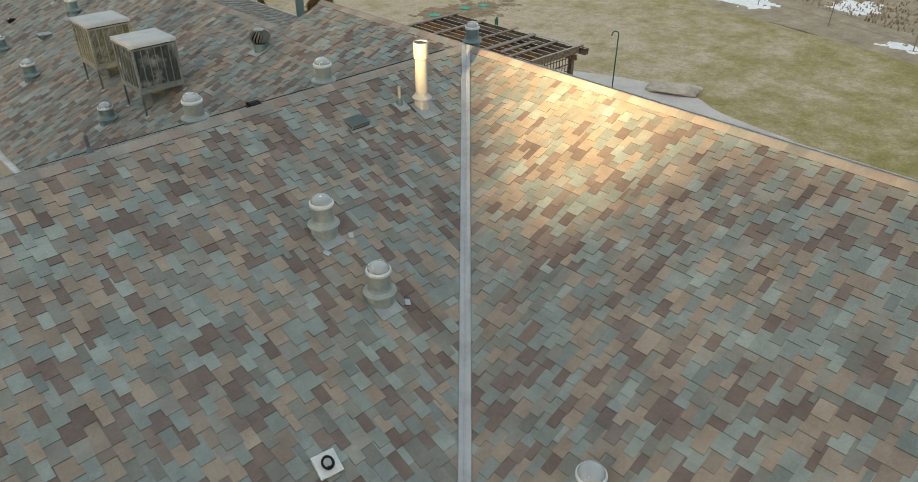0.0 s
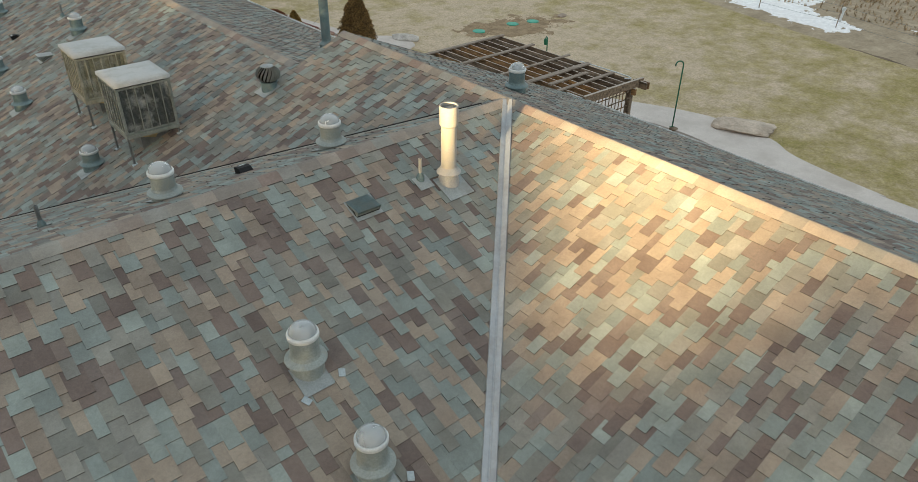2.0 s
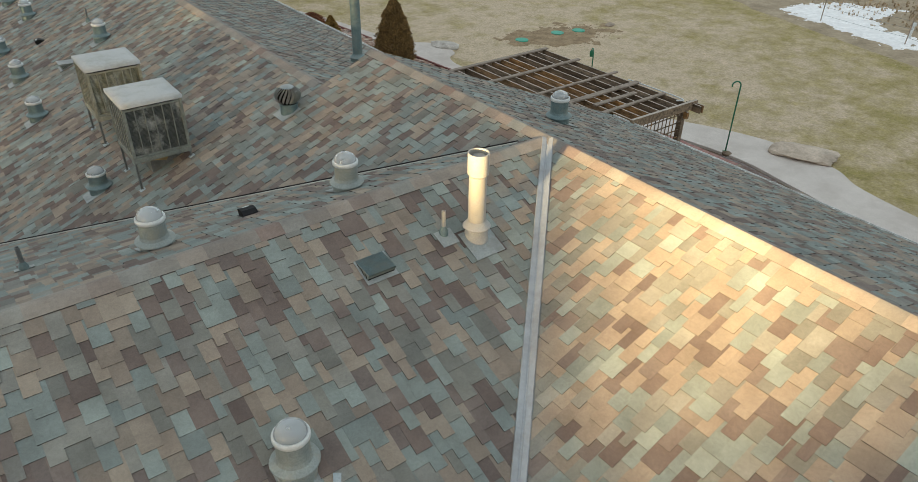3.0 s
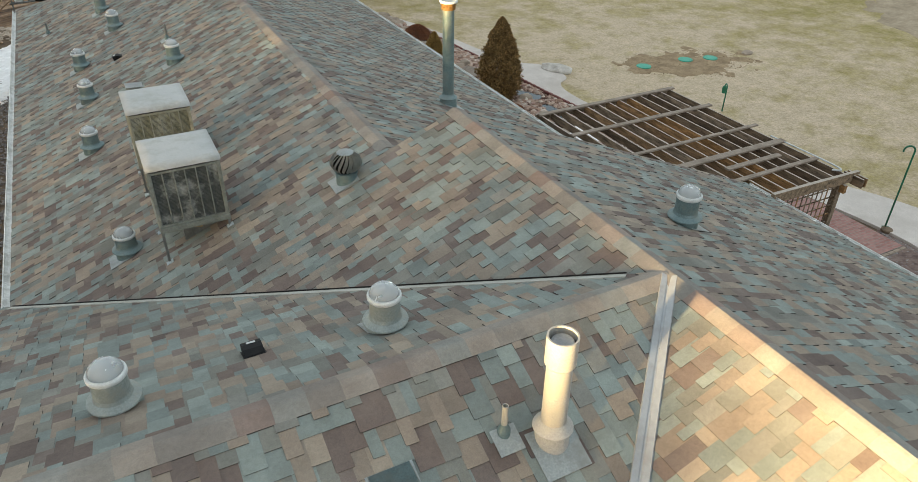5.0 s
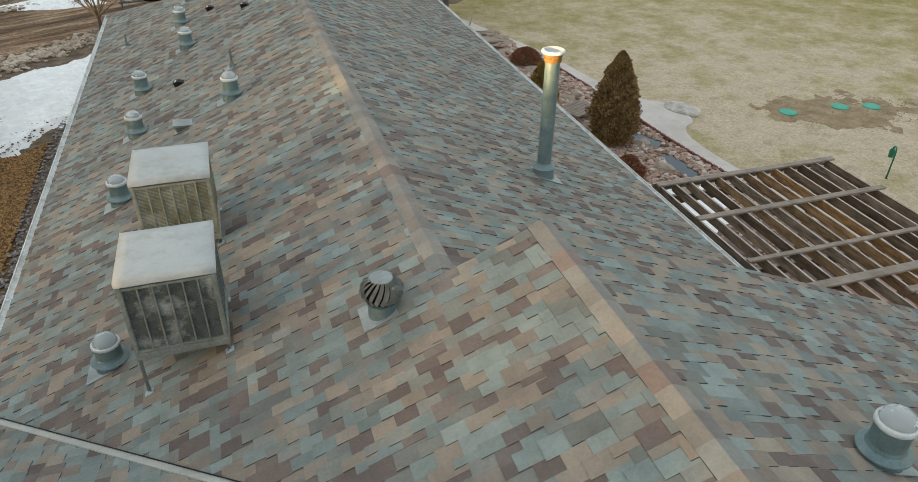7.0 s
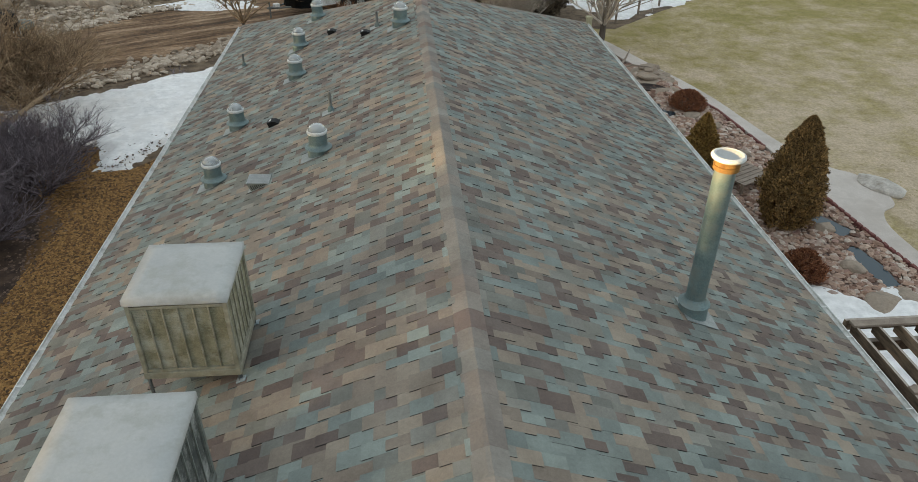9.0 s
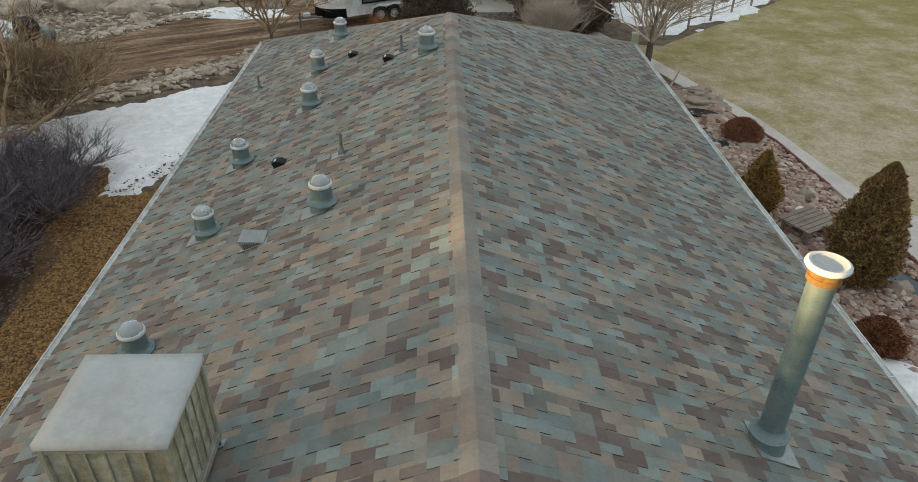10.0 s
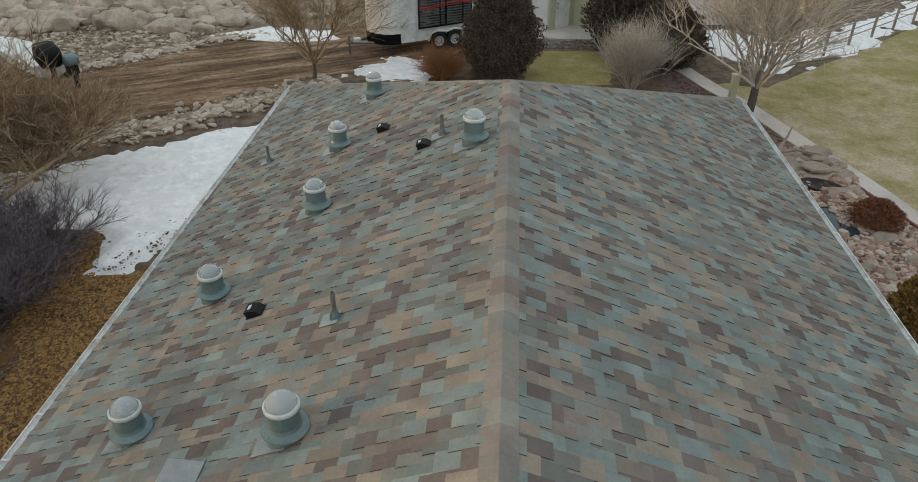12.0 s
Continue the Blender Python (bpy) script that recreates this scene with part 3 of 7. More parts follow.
for (xa, ya, xb, yb) in ((3.5, 18.0, 3.5, 36.5), (14.5, 15.3, 14.5, 36.5), (16.8, -4.5, 16.8, 15.0), (3.4, -4.5, 3.4, 2.9)):
    bm = bmesh.new()
    wall(bm, xa, ya, xb, yb, 0.0, under((xa + xb) / 2, (ya + yb) / 2))
    part("wall", bm, M_WALL, house, "beige stucco outer wall")
bm = bmesh.new()
wall(bm, 3.6, 36.6, 14.4, 36.6, 0, 2.55)
part("wall", bm, M_WALL, house, "beige stucco outer wall")
bm = bmesh.new()
gable(bm, [(RX, 14.9, 0), (16.7, 14.9, 0), (16.7, 14.9, under(16.7, 14)), (HX, 14.9, HZ - 0.14), (RX, 14.9, RZ - 0.14)], "y", 0.12)
part("wall", bm, M_WALL, house, "beige stucco outer wall")
bm = bmesh.new()
gable(bm, [(3.5, -4.6, 0), (16.7, -4.6, 0), (16.7, -4.6, under(16.7, 0)), (HX, -4.6, HZ - 0.14), (3.5, -4.6, under(3.5, 0))], "y")
part("wall", bm, M_WALL, house, "beige stucco outer wall")
for ya, sign in ((3.4, 1), (16.8, -1)):
    bm = bmesh.new()
    wall(bm, -4.5, ya, 3.3, ya, 0.0, 2.35)
    part("wall", bm, M_WALL, house, "beige stucco outer wall")
bm = bmesh.new()
gable(bm, [(-4.6, 3.5, 0), (-4.6, 16.7, 0), (-4.6, 16.7, 2.35), (-4.6, CY, HZ - 0.14), (-4.6, 3.5, 2.35)], "x")
part("wall", bm, M_WALL, house, "beige stucco outer wall")


# gutters: an open trough with a rolled lip and hangers
def gutter(x, y0, y1, z, side):
    prof = [(0, 0), (0, -0.1), (0.08, -0.11), (0.135, -0.05), (0.135, 0.0), (0.115, 0.006), (0.112, -0.03), (0.07, -0.06), (0.008, -0.055), (0.008, 0)]
    bm = bmesh.new()
    a = [bm.verts.new((x + side * px, y0, z + pz)) for px, pz in prof]
    b = [bm.verts.new((x + side * px, y1, z + pz)) for px, pz in prof]
    for i in range(len(prof)):
        j = (i + 1) % len(prof)
        bm.faces.new((a[i], a[j], b[j], b[i]))
    bm.faces.new(a[::-1])
    bm.faces.new(b)
    bmesh.ops.recalc_face_normals(bm, faces=bm.faces)
    g = part("gutter", bm, M_GUTTER, house, "white aluminium eaves gutter with hangers")
    y = y0 + 0.3
    while y < y1:
        hb = bmesh.new()
        box(hb, 0.12, 0.025, 0.006, Matrix.Translation((x + side * 0.06, y, z + 0.005)))
        part("gutter_hanger", hb, M_GUTTER, g)
        y += 0.75


def eave_z(slope_top_x, slope_top_z, x):
    return slope_top_z - PITCH * abs(x - slope_top_x)


gutter(EAVE_W - 0.005, CY + HX - EAVE_W + 0.05, NORTH - 0.02, eave_z(HX, HZ, EAVE_W) - 0.02, -1)
gutter(EAVE_E + 0.005, STEP_Y + 0.1, NORTH - 0.02, eave_z(RX, RZ, EAVE_E) - 0.02, 1)
gutter(EAVE_E2 + 0.005, SOUTH, STEP_Y - 0.02, eave_z(HX, HZ, EAVE_E2) - 0.02, 1)


# valley metal
def valley(a, b, width, rise, name_label, shift=0.0):
    """An open metal valley from a down to b with raised edges and a middle rib."""
    a, b = Vector(a), Vector(b)
    d = (b - a).normalized()
    side = d.cross(Vector((0, 0, 1))).normalized()
    bm = bmesh.new()
    half = width / 2
    prof = [(-half, 0.0), (-half + 0.01, rise), (-0.018, rise * 0.7), (-0.008, rise * 0.3), (0.008, rise * 0.3), (0.018, rise * 0.7), (half - 0.01, rise), (half, 0.0)]
    # the planes rise away from the valley on both sides
    rows = []
    for p in (a, b):
        rows.append([bm.verts.new(p + side * (s + shift) + Vector((0, 0, h + 0.012 + abs(s) * PITCH * 0.7071))) for s, h in prof])
    for i in range(len(prof) - 1):
        bm.faces.new((rows[0][i], rows[0][i + 1], rows[1][i + 1], rows[1][i]))
    bmesh.ops.recalc_face_normals(bm, faces=bm.faces)
    if sum((f.normal.z for f in bm.faces)) < 0:
        bmesh.ops.reverse_faces(bm, faces=bm.faces)
    part("valley_metal", bm, M_VALLEY, house, name_label)


run_s = 7.1
valley((HX - 0.05, CY - 0.05, HZ - 0.02), (HX - run_s, CY - run_s, HZ - PITCH * run_s), 0.17, 0.02, "grey sheet metal valley flashing with a raised rib")


def side_valley(x0, x1, width):
    """A pale strip on the wing's side of the north valley, under the cut edge of the west slope."""
    d = Vector((-1, 1, -PITCH)).normalized()
    side = Vector((-1, -1, PITCH)).normalized()
    across = (side - d * side.dot(d)).normalized()
    n = north_slope.n
    bm = bmesh.new()
    rows = []
    for x in (x0, x1):
        p = Vector((x, CY + HX - x, HZ - PITCH * (HX - x)))
        rows.append([bm.verts.new(p + across * a + n * h) for a, h in ((-0.01, 0.018), (0.012, 0.019), (width - 0.012, 0.019), (width, 0.022), (width, 0.0))])
    for i in range(4):
        bm.faces.new((rows[0][i], rows[0][i + 1], rows[1][i + 1], rows[1][i]))
    bmesh.ops.recalc_face_normals(bm, faces=bm.faces)
    if sum(f.normal.z for f in bm.faces) < 0:
        bmesh.ops.reverse_faces(bm, faces=bm.faces)
    part("valley_metal", bm, M_STRIP, house, "narrow pale beige valley flashing")
    bm = bmesh.new()
    a = Vector((x0, CY + HX - x0, HZ - PITCH * (HX - x0)))
    b = Vector((x1, CY + HX - x1, HZ - PITCH * (HX - x1)))
    off = west_slope.n * 0.044
    back = Vector((0.005, 0.005, 0.0))
    quad = [[bm.verts.new(p + q) for q in (Vector((0, 0, -0.005)), off, off + back, back - Vector((0, 0, 0.005)))] for p in (a, b)]
    for i in range(4):
        j = (i + 1) % 4
        bm.faces.new((quad[0][i], quad[0][j], quad[1][j], quad[1][i]))
    bm.faces.new(quad[0][::-1])
    bm.faces.new(quad[1])
    bmesh.ops.recalc_face_normals(bm, faces=bm.faces)
    part("cut_edge", bm, M_CUTSHADE, house, "cut edge of the shingles, blackened for its shadow line")


side_valley(HX - 0.3, HX - 7.0, 0.12)


# ridge caps
CAP_STEP = 0.3


def cap_mesh():
    t, half, n = CAP_STEP + 0.03, 0.16, 8
    vs, fs = [], []
    for y, h in ((0.0, 0.0225), (t, 0.024)):
        for k in range(n + 1):
            x = half * (2 * k / n - 1)
            soft = math.sqrt(x * x + 0.03 * 0.03) - 0.03
            vs.append((x, y, h - PITCH * soft - 0.018 * abs(x) / half))
        vs += [(half, y, -PITCH * half), (-half, y, -PITCH * half)]
    m = n + 3
    for k in range(n):
        fs.append((k, k + 1, m + k + 1, m + k))
    fs += [(n, n + 1, m + n + 1, m + n), (n + 2, 0, m, m + n + 2), tuple(range(m, 2 * m))]
    me = raw_mesh("ridge_cap", vs, fs, M_CAP)
    me.materials.append(M_EDGE)
    me.polygons.foreach_set("material_index", [0] * n + [1, 1, 0])
    return me


CAP = cap_mesh()
CAP_RUNS = []


def ridge(x0, y0, x1, y1, z):
    bm = bmesh.new()
    d = Vector((x1 - x0, y1 - y0, 0))
    ang = math.atan2(d.y, d.x) - math.pi / 2
    base = Matrix.Translation((x0, y0, z)) @ Matrix.Rotation(ang, 4, "Z")
    ln = d.length
    vs = [bm.verts.new(base @ Vector(p)) for p in ((-0.14, 0, -0.055), (0, 0, 0.003), (0.14, 0, -0.055), (-0.14, ln, -0.055), (0, ln, 0.003), (0.14, ln, -0.055))]
    bm.faces.new((vs[0], vs[1], vs[4], vs[3]))
    bm.faces.new((vs[1], vs[2], vs[5], vs[4]))
    holder = part("ridge_line", bm, M_DECK, house)
    CAP_RUNS.append((holder, base, ln))


def hip(x0, y0, z0, x1, y1, z1):
    a, b = Vector((x0, y0, z0)), Vector((x1, y1, z1))
    d = b - a
    fwd = d.normalized()
    side = fwd.cross(Vector((0, 0, 1))).normalized()
    up = side.cross(fwd)
    base = Matrix((side, fwd, up)).transposed().to_4x4()
    base.translation = a
    bm = bmesh.new()
    vs = [bm.verts.new(base @ Vector(p)) for p in ((-0.14, 0, -0.04), (0, 0, 0.003), (0.14, 0, -0.04), (-0.14, d.length, -0.04), (0, d.length, 0.003), (0.14, d.length, -0.04))]
    bm.faces.new((vs[0], vs[1], vs[4], vs[3]))
    bm.faces.new((vs[1], vs[2], vs[5], vs[4]))
    CAP_RUNS.append((part("hip_line", bm, M_DECK, house), base, d.length))


# ridges run so that each cap laps the one before it
ridge(RX, HIP_Y, RX, STEP_Y + 0.02, RZ)
hip(EAVE_W, NORTH, RZ - PITCH * (RX - EAVE_W), RX, HIP_Y, RZ)
hip(EAVE_E, NORTH, RZ - PITCH * (EAVE_E - RX), RX, HIP_Y, RZ)
ridge(HX, STEP_Y, HX, CY, HZ)
ridge(HX, SOUTH, HX, CY - 0.1, HZ)
ridge(WEST, CY, HX - 0.12, CY, HZ)


# ---- ground ----
def sheet(name, x0, y0, x1, y1, z, mat, label, category, cell=8.0):
    bm = bmesh.new()
    bmesh.ops.create_grid(bm, x_segments=max(1, int((x1 - x0) / cell)), y_segments=max(1, int((y1 - y0) / cell)), size=0.5,
                          matrix=Matrix.Translation(((x0 + x1) / 2, (y0 + y1) / 2, z)) @ Matrix.Diagonal((x1 - x0, y1 - y0, 1, 1)))
    return tagged(new(name, mesh_of(bm, name, mat)), label, category, kind="structure")


sheet("ground", -1500, -1500, 1500, 1500, -0.03, M_SOIL, "dry brown soil reaching to the horizon", "ground", 100.0)


def inside(px, py, poly):
    """Signed distance to a closed outline, positive inside (numpy arrays)."""
    n = len(poly)
    best = np.full(px.shape, 1e9)
    odd = np.zeros(px.shape, bool)
    for i in range(n):
        (ax, ay), (bx, by) = poly[i], poly[(i + 1) % n]
        dx, dy = bx - ax, by - ay
        k = np.clip(((px - ax) * dx + (py - ay) * dy) / (dx * dx + dy * dy + 1e-12), 0, 1)
        best = np.minimum(best, np.hypot(px - ax - k * dx, py - ay - k * dy))
        cross = ((ay > py) != (by > py)) & (px < (bx - ax) * (py - ay) / ((by - ay) if by != ay else 1e-9) + ax)
        odd ^= cross
    return np.where(odd, best, -best)


def wobble(x, y, scale, seed):
    return noise.noise(Vector((x * scale + seed * 7.3, y * scale - seed * 3.1, seed * 1.7)))


def patch(name, poly, cell, height, edge, mat, label, category, ragged=0.0, ragged_scale=0.8, lumps=0.0, lump_scale=1.0, base=-0.012, kind="structure", seed=1, holes=()):
    """A sheet of ground inside an outline, that thins out to base at its ragged edge."""
    xs = [p[0] for p in poly]
    ys = [p[1] for p in poly]
    gx = np.arange(min(xs) - 2 * cell, max(xs) + 3 * cell, cell)
    gy = np.arange(min(ys) - 2 * cell, max(ys) + 3 * cell, cell)
    X, Y = np.meshgrid(gx, gy, indexing="ij")
    D = inside(X, Y, poly)
    for h in holes:
        D = np.minimum(D, -inside(X, Y, h))
    ids, verts, faces = {}, [], []
    reach = cell * 1.6 + ragged

    def vert(i, j):
        if (i, j) not in ids:
            x, y = float(gx[i]), float(gy[j])
            d = float(D[i, j])
            if ragged:
                d += ragged * (wobble(x, y, ragged_scale, seed) + 0.5 * wobble(x, y, ragged_scale * 3.1, seed + 5))
            k = max(-0.6, min(1.0, d / edge))
            h = height * (1 - (1 - k) ** 2) if k > 0 else -0.08 * -k
            if lumps and k > 0:
                h += k * lumps * (wobble(x, y, lump_scale, seed + 2) + 0.5 * wobble(x, y, lump_scale * 2.7, seed + 3))
            ids[(i, j)] = len(verts)
            verts.append((x, y, base + h))
        return ids[(i, j)]

    for i in range(len(gx) - 1):
        for j in range(len(gy) - 1):
            if max(D[i, j], D[i + 1, j], D[i, j + 1], D[i + 1, j + 1]) > -reach:
                faces.append((vert(i, j), vert(i + 1, j), vert(i + 1, j + 1), vert(i, j + 1)))
    return tagged(new(name, raw_mesh(name, verts, faces, mat, True)), label, category, kind=kind)


LAWN = [(22.9, -30), (22.9, 6.8), (23.2, 9.6), (23.7, 10.9), (24.2, 12.0), (24.3, 14.0), (23.9, 15.8), (23.2, 17.4), (21.9, 20.0), (21.1, 22.5), (20.7, 24.5), (20.6, 26.9), (20.8, 28.4), (20.9, 30.0), (20.5, 31.2),
        (20.0, 33.5), (19.7, 35.7), (19.1, 37.8), (18.3, 40.0), (17.4, 43.0), (16.7, 45.0), (16.9, 45.6), (18.6, 45.2), (21.2, 47.4), (25.0, 51.0), (28.6, 54.4), (36, 61), (62, 62), (62, 44), (42, 28), (40, 24), (37.5, 16), (36, 9), (33, 0), (30, -30)]
patch("lawn", LAWN, 0.5, 0.03, 0.5, M_LAWN, "wide dormant lawn of straw and dull green grass", "lawn", 0.1, 1.0, 0.012, 0.5, base=-0.01)


def flowing(points, steps=6):
    """A smooth line through the points."""
    out = []
    for i in range(len(points) - 1):
        p0, p1, p2, p3 = (Vector(points[max(0, min(len(points) - 1, i + k))]) for k in (-1, 0, 1, 2))
        for q in range(steps):
            t = q / steps
            out.append(0.5 * (2 * p1 + (p2 - p0) * t + (2 * p0 - 5 * p1 + 4 * p2 - p3) * t * t + (3 * p1 - p0 - 3 * p2 + p3) * t ** 3))
    return out + [Vector(points[-1])]


def walkway(lawn_side, house_side, top):
    """A cast concrete path between two flowing edges, with its arrises rounded."""
    bm = bmesh.new()
    outline = flowing(lawn_side) + flowing(house_side)[::-1]
    base = [bm.verts.new((p.x, p.y, -0.04)) for p in outline]
    face = bm.faces.new(base)
    bmesh.ops.triangulate(bm, faces=[face])
    up = bmesh.ops.extrude_face_region(bm, geom=bm.faces[:])
    bmesh.ops.translate(bm, verts=[v for v in up["geom"] if isinstance(v, bmesh.types.BMVert)], vec=(0, 0, top + 0.04))
    bmesh.ops.recalc_face_normals(bm, faces=bm.faces)
    tagged(new("walkway", mesh_of(bm, "walkway", M_CONC)), "curved pale concrete garden walkway", "walkway", kind="structure")


walkway([(23.35, -30), (23.45, 4), (23.6, 8.0), (24.1, 10.8), (24.75, 12.0), (24.95, 14.0), (24.6, 15.6), (23.8, 17.4), (22.5, 20.0), (21.6, 22.5), (21.2, 24.0), (21.02, 25.5), (21.0, 26.9), (21.3, 27.7),
         (21.85, 28.1), (22.0, 29.0), (21.75, 29.9), (21.1, 30.6), (20.45, 32.6), (19.95, 35.7), (19.5, 37.6), (18.75, 39.9), (17.75, 43.05), (16.9, 45.1), (15.97, 47.7)],
        [(21.0, -30), (21.0, 7.5), (22.2, 10.6), (22.6, 12.4), (22.85, 13.8), (22.82, 15.0), (22.5, 16.9), (21.75, 19.6), (20.85, 23.0), (20.5, 25.4), (20.3, 27.1), (20.18, 28.8), (19.94, 31.9), (19.6, 35.1), (18.9, 37.4), (18.0, 40.0), (17.07, 43.1), (16.3, 44.7), (15.4, 47.4)], 0.055)
BED = [(15.0, 14.8), (15.0, 47), (16.6, 46.6), (17.4, 43.0), (18.2, 40.4), (18.85, 38.3), (19.15, 36.2), (19.75, 32.2), (19.95, 28.5), (19.95, 25.0), (20.6, 22.4), (21.6, 19.8), (18.0, 15.0)]
patch("gravel_bed", BED, 0.4, 0.02, 0.3, M_PINK, "pink stone gravel bed beside the house", "gravel", base=-0.012)
ROAD = [(-30, 30), (-12, 36.5), (-5.8, 38.8), (-3.2, 40.7), (-1.0, 42.6), (1.5, 45), (6, 48), (12, 51), (6, 56), (0, 51), (-4.4, 49.1), (-6.1, 46.7), (-8.3, 44.8), (-14, 42), (-30, 38)]
patch("road", ROAD, 0.5, 0.02, 0.6, M_ROAD, "damp brown dirt drive", "road", 0.2, 0.6, 0.04, 0.5, base=-0.02)
SNOW = [(2.4, 43.0), (0.5, 40.3), (-0.6, 40.0), (-1.9, 38.6), (-3.1, 37.9), (-4.9, 36.7), (-10, 34.8), (-10, 32.2), (-6.5, 32.4), (-3.6, 33.2), (-2.5, 33.6), (-1.5, 33.7), (-1.0, 33.3), (-0.8, 32.5), (-0.95, 31.4), (0.0, 31.7), (0.6, 33.3), (1.4, 34.2), (2.6, 36.5), (2.8, 40)]
patch("snow_drift", SNOW, 0.085, 0.14, 0.4, M_SNOW, "melting old snow drift beside the house", "snow", 0.24, 2.6, 0.03, 2.2, base=-0.02, kind="thing")


# ---- things on the roof ----
def west_z(x):
    return HZ - PITCH * (HX - x)


def plate(bm, slope, u, v, w, l, h=0.022, turn=0.0):
    """A thin sheet lying on a slope with its middle at (u, v)."""
    box(bm, w, l, 0.006, slope.matrix(u, v, h) @ Matrix.Rotation(turn, 4, "Z"))


def slope_uv(slope, x, y):
    d = Vector((x, y, 0)) - Vector((slope.o.x, slope.o.y, 0))
    return d.dot(slope.u), Vector((d.x, d.y, 0)).dot(Vector((slope.v.x, slope.v.y, 0)).normalized()) * RUN


def slope_z(slope, x, y):
    u, v = slope_uv(slope, x, y)
    return slope.at(u, v).z


def sun_tunnel(slope, x, y, tall, label, patched=0, metal=None):
    metal = metal or M_GALV
    z = slope_z(slope, x, y)
    m = pose(x, y, z)
    ob = thing("sun_tunnel", m, label, "skylight", "tubular skylights on the roof")
    u, v = slope_uv(slope, x, y)
    inv = m.inverted()
    k = tall / 0.55
    bm = bmesh.new()
    lathe(bm, [(0.195, -0.13), (0.192, 0.06), (0.186, 0.13 * k), (0.15, 0.15 * k)], 28)
    part("sleeve", bm, metal, ob, "galvanized metal sleeve", True)
    bm = bmesh.new()
    lathe(bm, [(0.158, 0.2 * k), (0.172, 0.165 * k), (0.232, 0.13 * k), (0.236, 0.118 * k), (0.226, 0.118 * k), (0.17, 0.145 * k)], 28)
    part("storm_collar", bm, metal, ob, "flared metal storm collar", True)
    bm = bmesh.new()
    lathe(bm, [(0.158, 0.12 * k), (0.158, 0.42 * k), (0.15, 0.43 * k)], 28)
    part("tube", bm, metal, ob, "galvanized metal tube", True)
    bm = bmesh.new()
    lathe(bm, [(0.15, 0.39 * k), (0.168, 0.385 * k), (0.175, 0.395 * k), (0.175, 0.425 * k), (0.166, 0.44 * k), (0.152, 0.442 * k), (0.15, 0.39 * k)], 28, Matrix(), False)
    part("dome_ring", bm, M_RING, ob, "dull white retaining ring", True)
    bm = bmesh.new()
    top = 0.435 * k
    r, h = 0.152, 0.12
    out = [(r * math.cos(a), top + h * math.sin(a)) for a in [math.pi / 2 * i / 7 for i in range(8)]]
    inn = [((r - 0.006) * math.cos(a), top + (h - 0.006) * math.sin(a)) for a in [math.pi / 2 * i / 7 for i in range(7, -1, -1)]]
    lathe(bm, out[:-1] + [(0.0, top + h)], 28)
    lathe(bm, [(0.0, top + h - 0.006)] + inn[1:], 28)
    part("dome", bm, M_DOME, ob, "clouded clear acrylic dome", True)
    bm = bmesh.new()
    lathe(bm, [(0.0, 0.36 * k), (0.1, 0.362 * k), (0.149, 0.39 * k)], 20)
    part("diffuser", bm, M_INNER, ob, "grey inner reflector", True)
    bm = bmesh.new()
    plate(bm, slope, u - 0.03, v + 0.14, 0.36, 0.38)
    bm.transform(inv)
    part("flashing", bm, M_FLASH, ob, "flat metal roof flashing")
    for i in range(patched):
        bm = bmesh.new()
        sx = -1 if i else 1
        plate(bm, slope, u + sx * 0.25 + 0.03, v + 0.26 + 0.1 * i, 0.075, 0.1, 0.026, 0.5 * sx)
        bm.transform(inv)
        part("sealant_patch", bm, M_SEAL, ob, "pale blue-grey sealant patch")
    return ob


TUNNEL = "galvanized tubular skylight with a clear dome on the shingles"
for x, y in ((4.73, 21.23), (4.85, 24.09), (4.83, 26.67), (6.89, 23.48), (8.4, 28.94), (5.93, 28.45), (5.75, 30.89), (6.03, 33.26)):
    sun_tunnel(west_slope, x, y, 0.54, TUNNEL)
sun_tunnel(west_slope, 4.96, 16.64, 0.46, "short tubular skylight with dead leaves in its dome")
sun_tunnel(south_slope, 4.71, 7.63, 0.62, "tubular skylight with pale sealant smears round its flashing", 2, M_LITGALV)
sun_tunnel(south_slope, 4.69, 6.38, 0.62, "tubular skylight with pale sealant smears round its flashing", 1, M_LITGALV)
sun_tunnel(west_slope, 4.56, 2.67, 0.6, TUNNEL, 0, M_LITGALV)
sun_tunnel(east_high, 11.9, 11.7, 0.6, TUNNEL, 1)
sun_tunnel(north_slope, 7.23, 11.06, 0.56, TUNNEL, 0, M_LITGALV)
sun_tunnel(north_slope, 4.67, 11.17, 0.55, TUNNEL, 0, M_LITGALV)


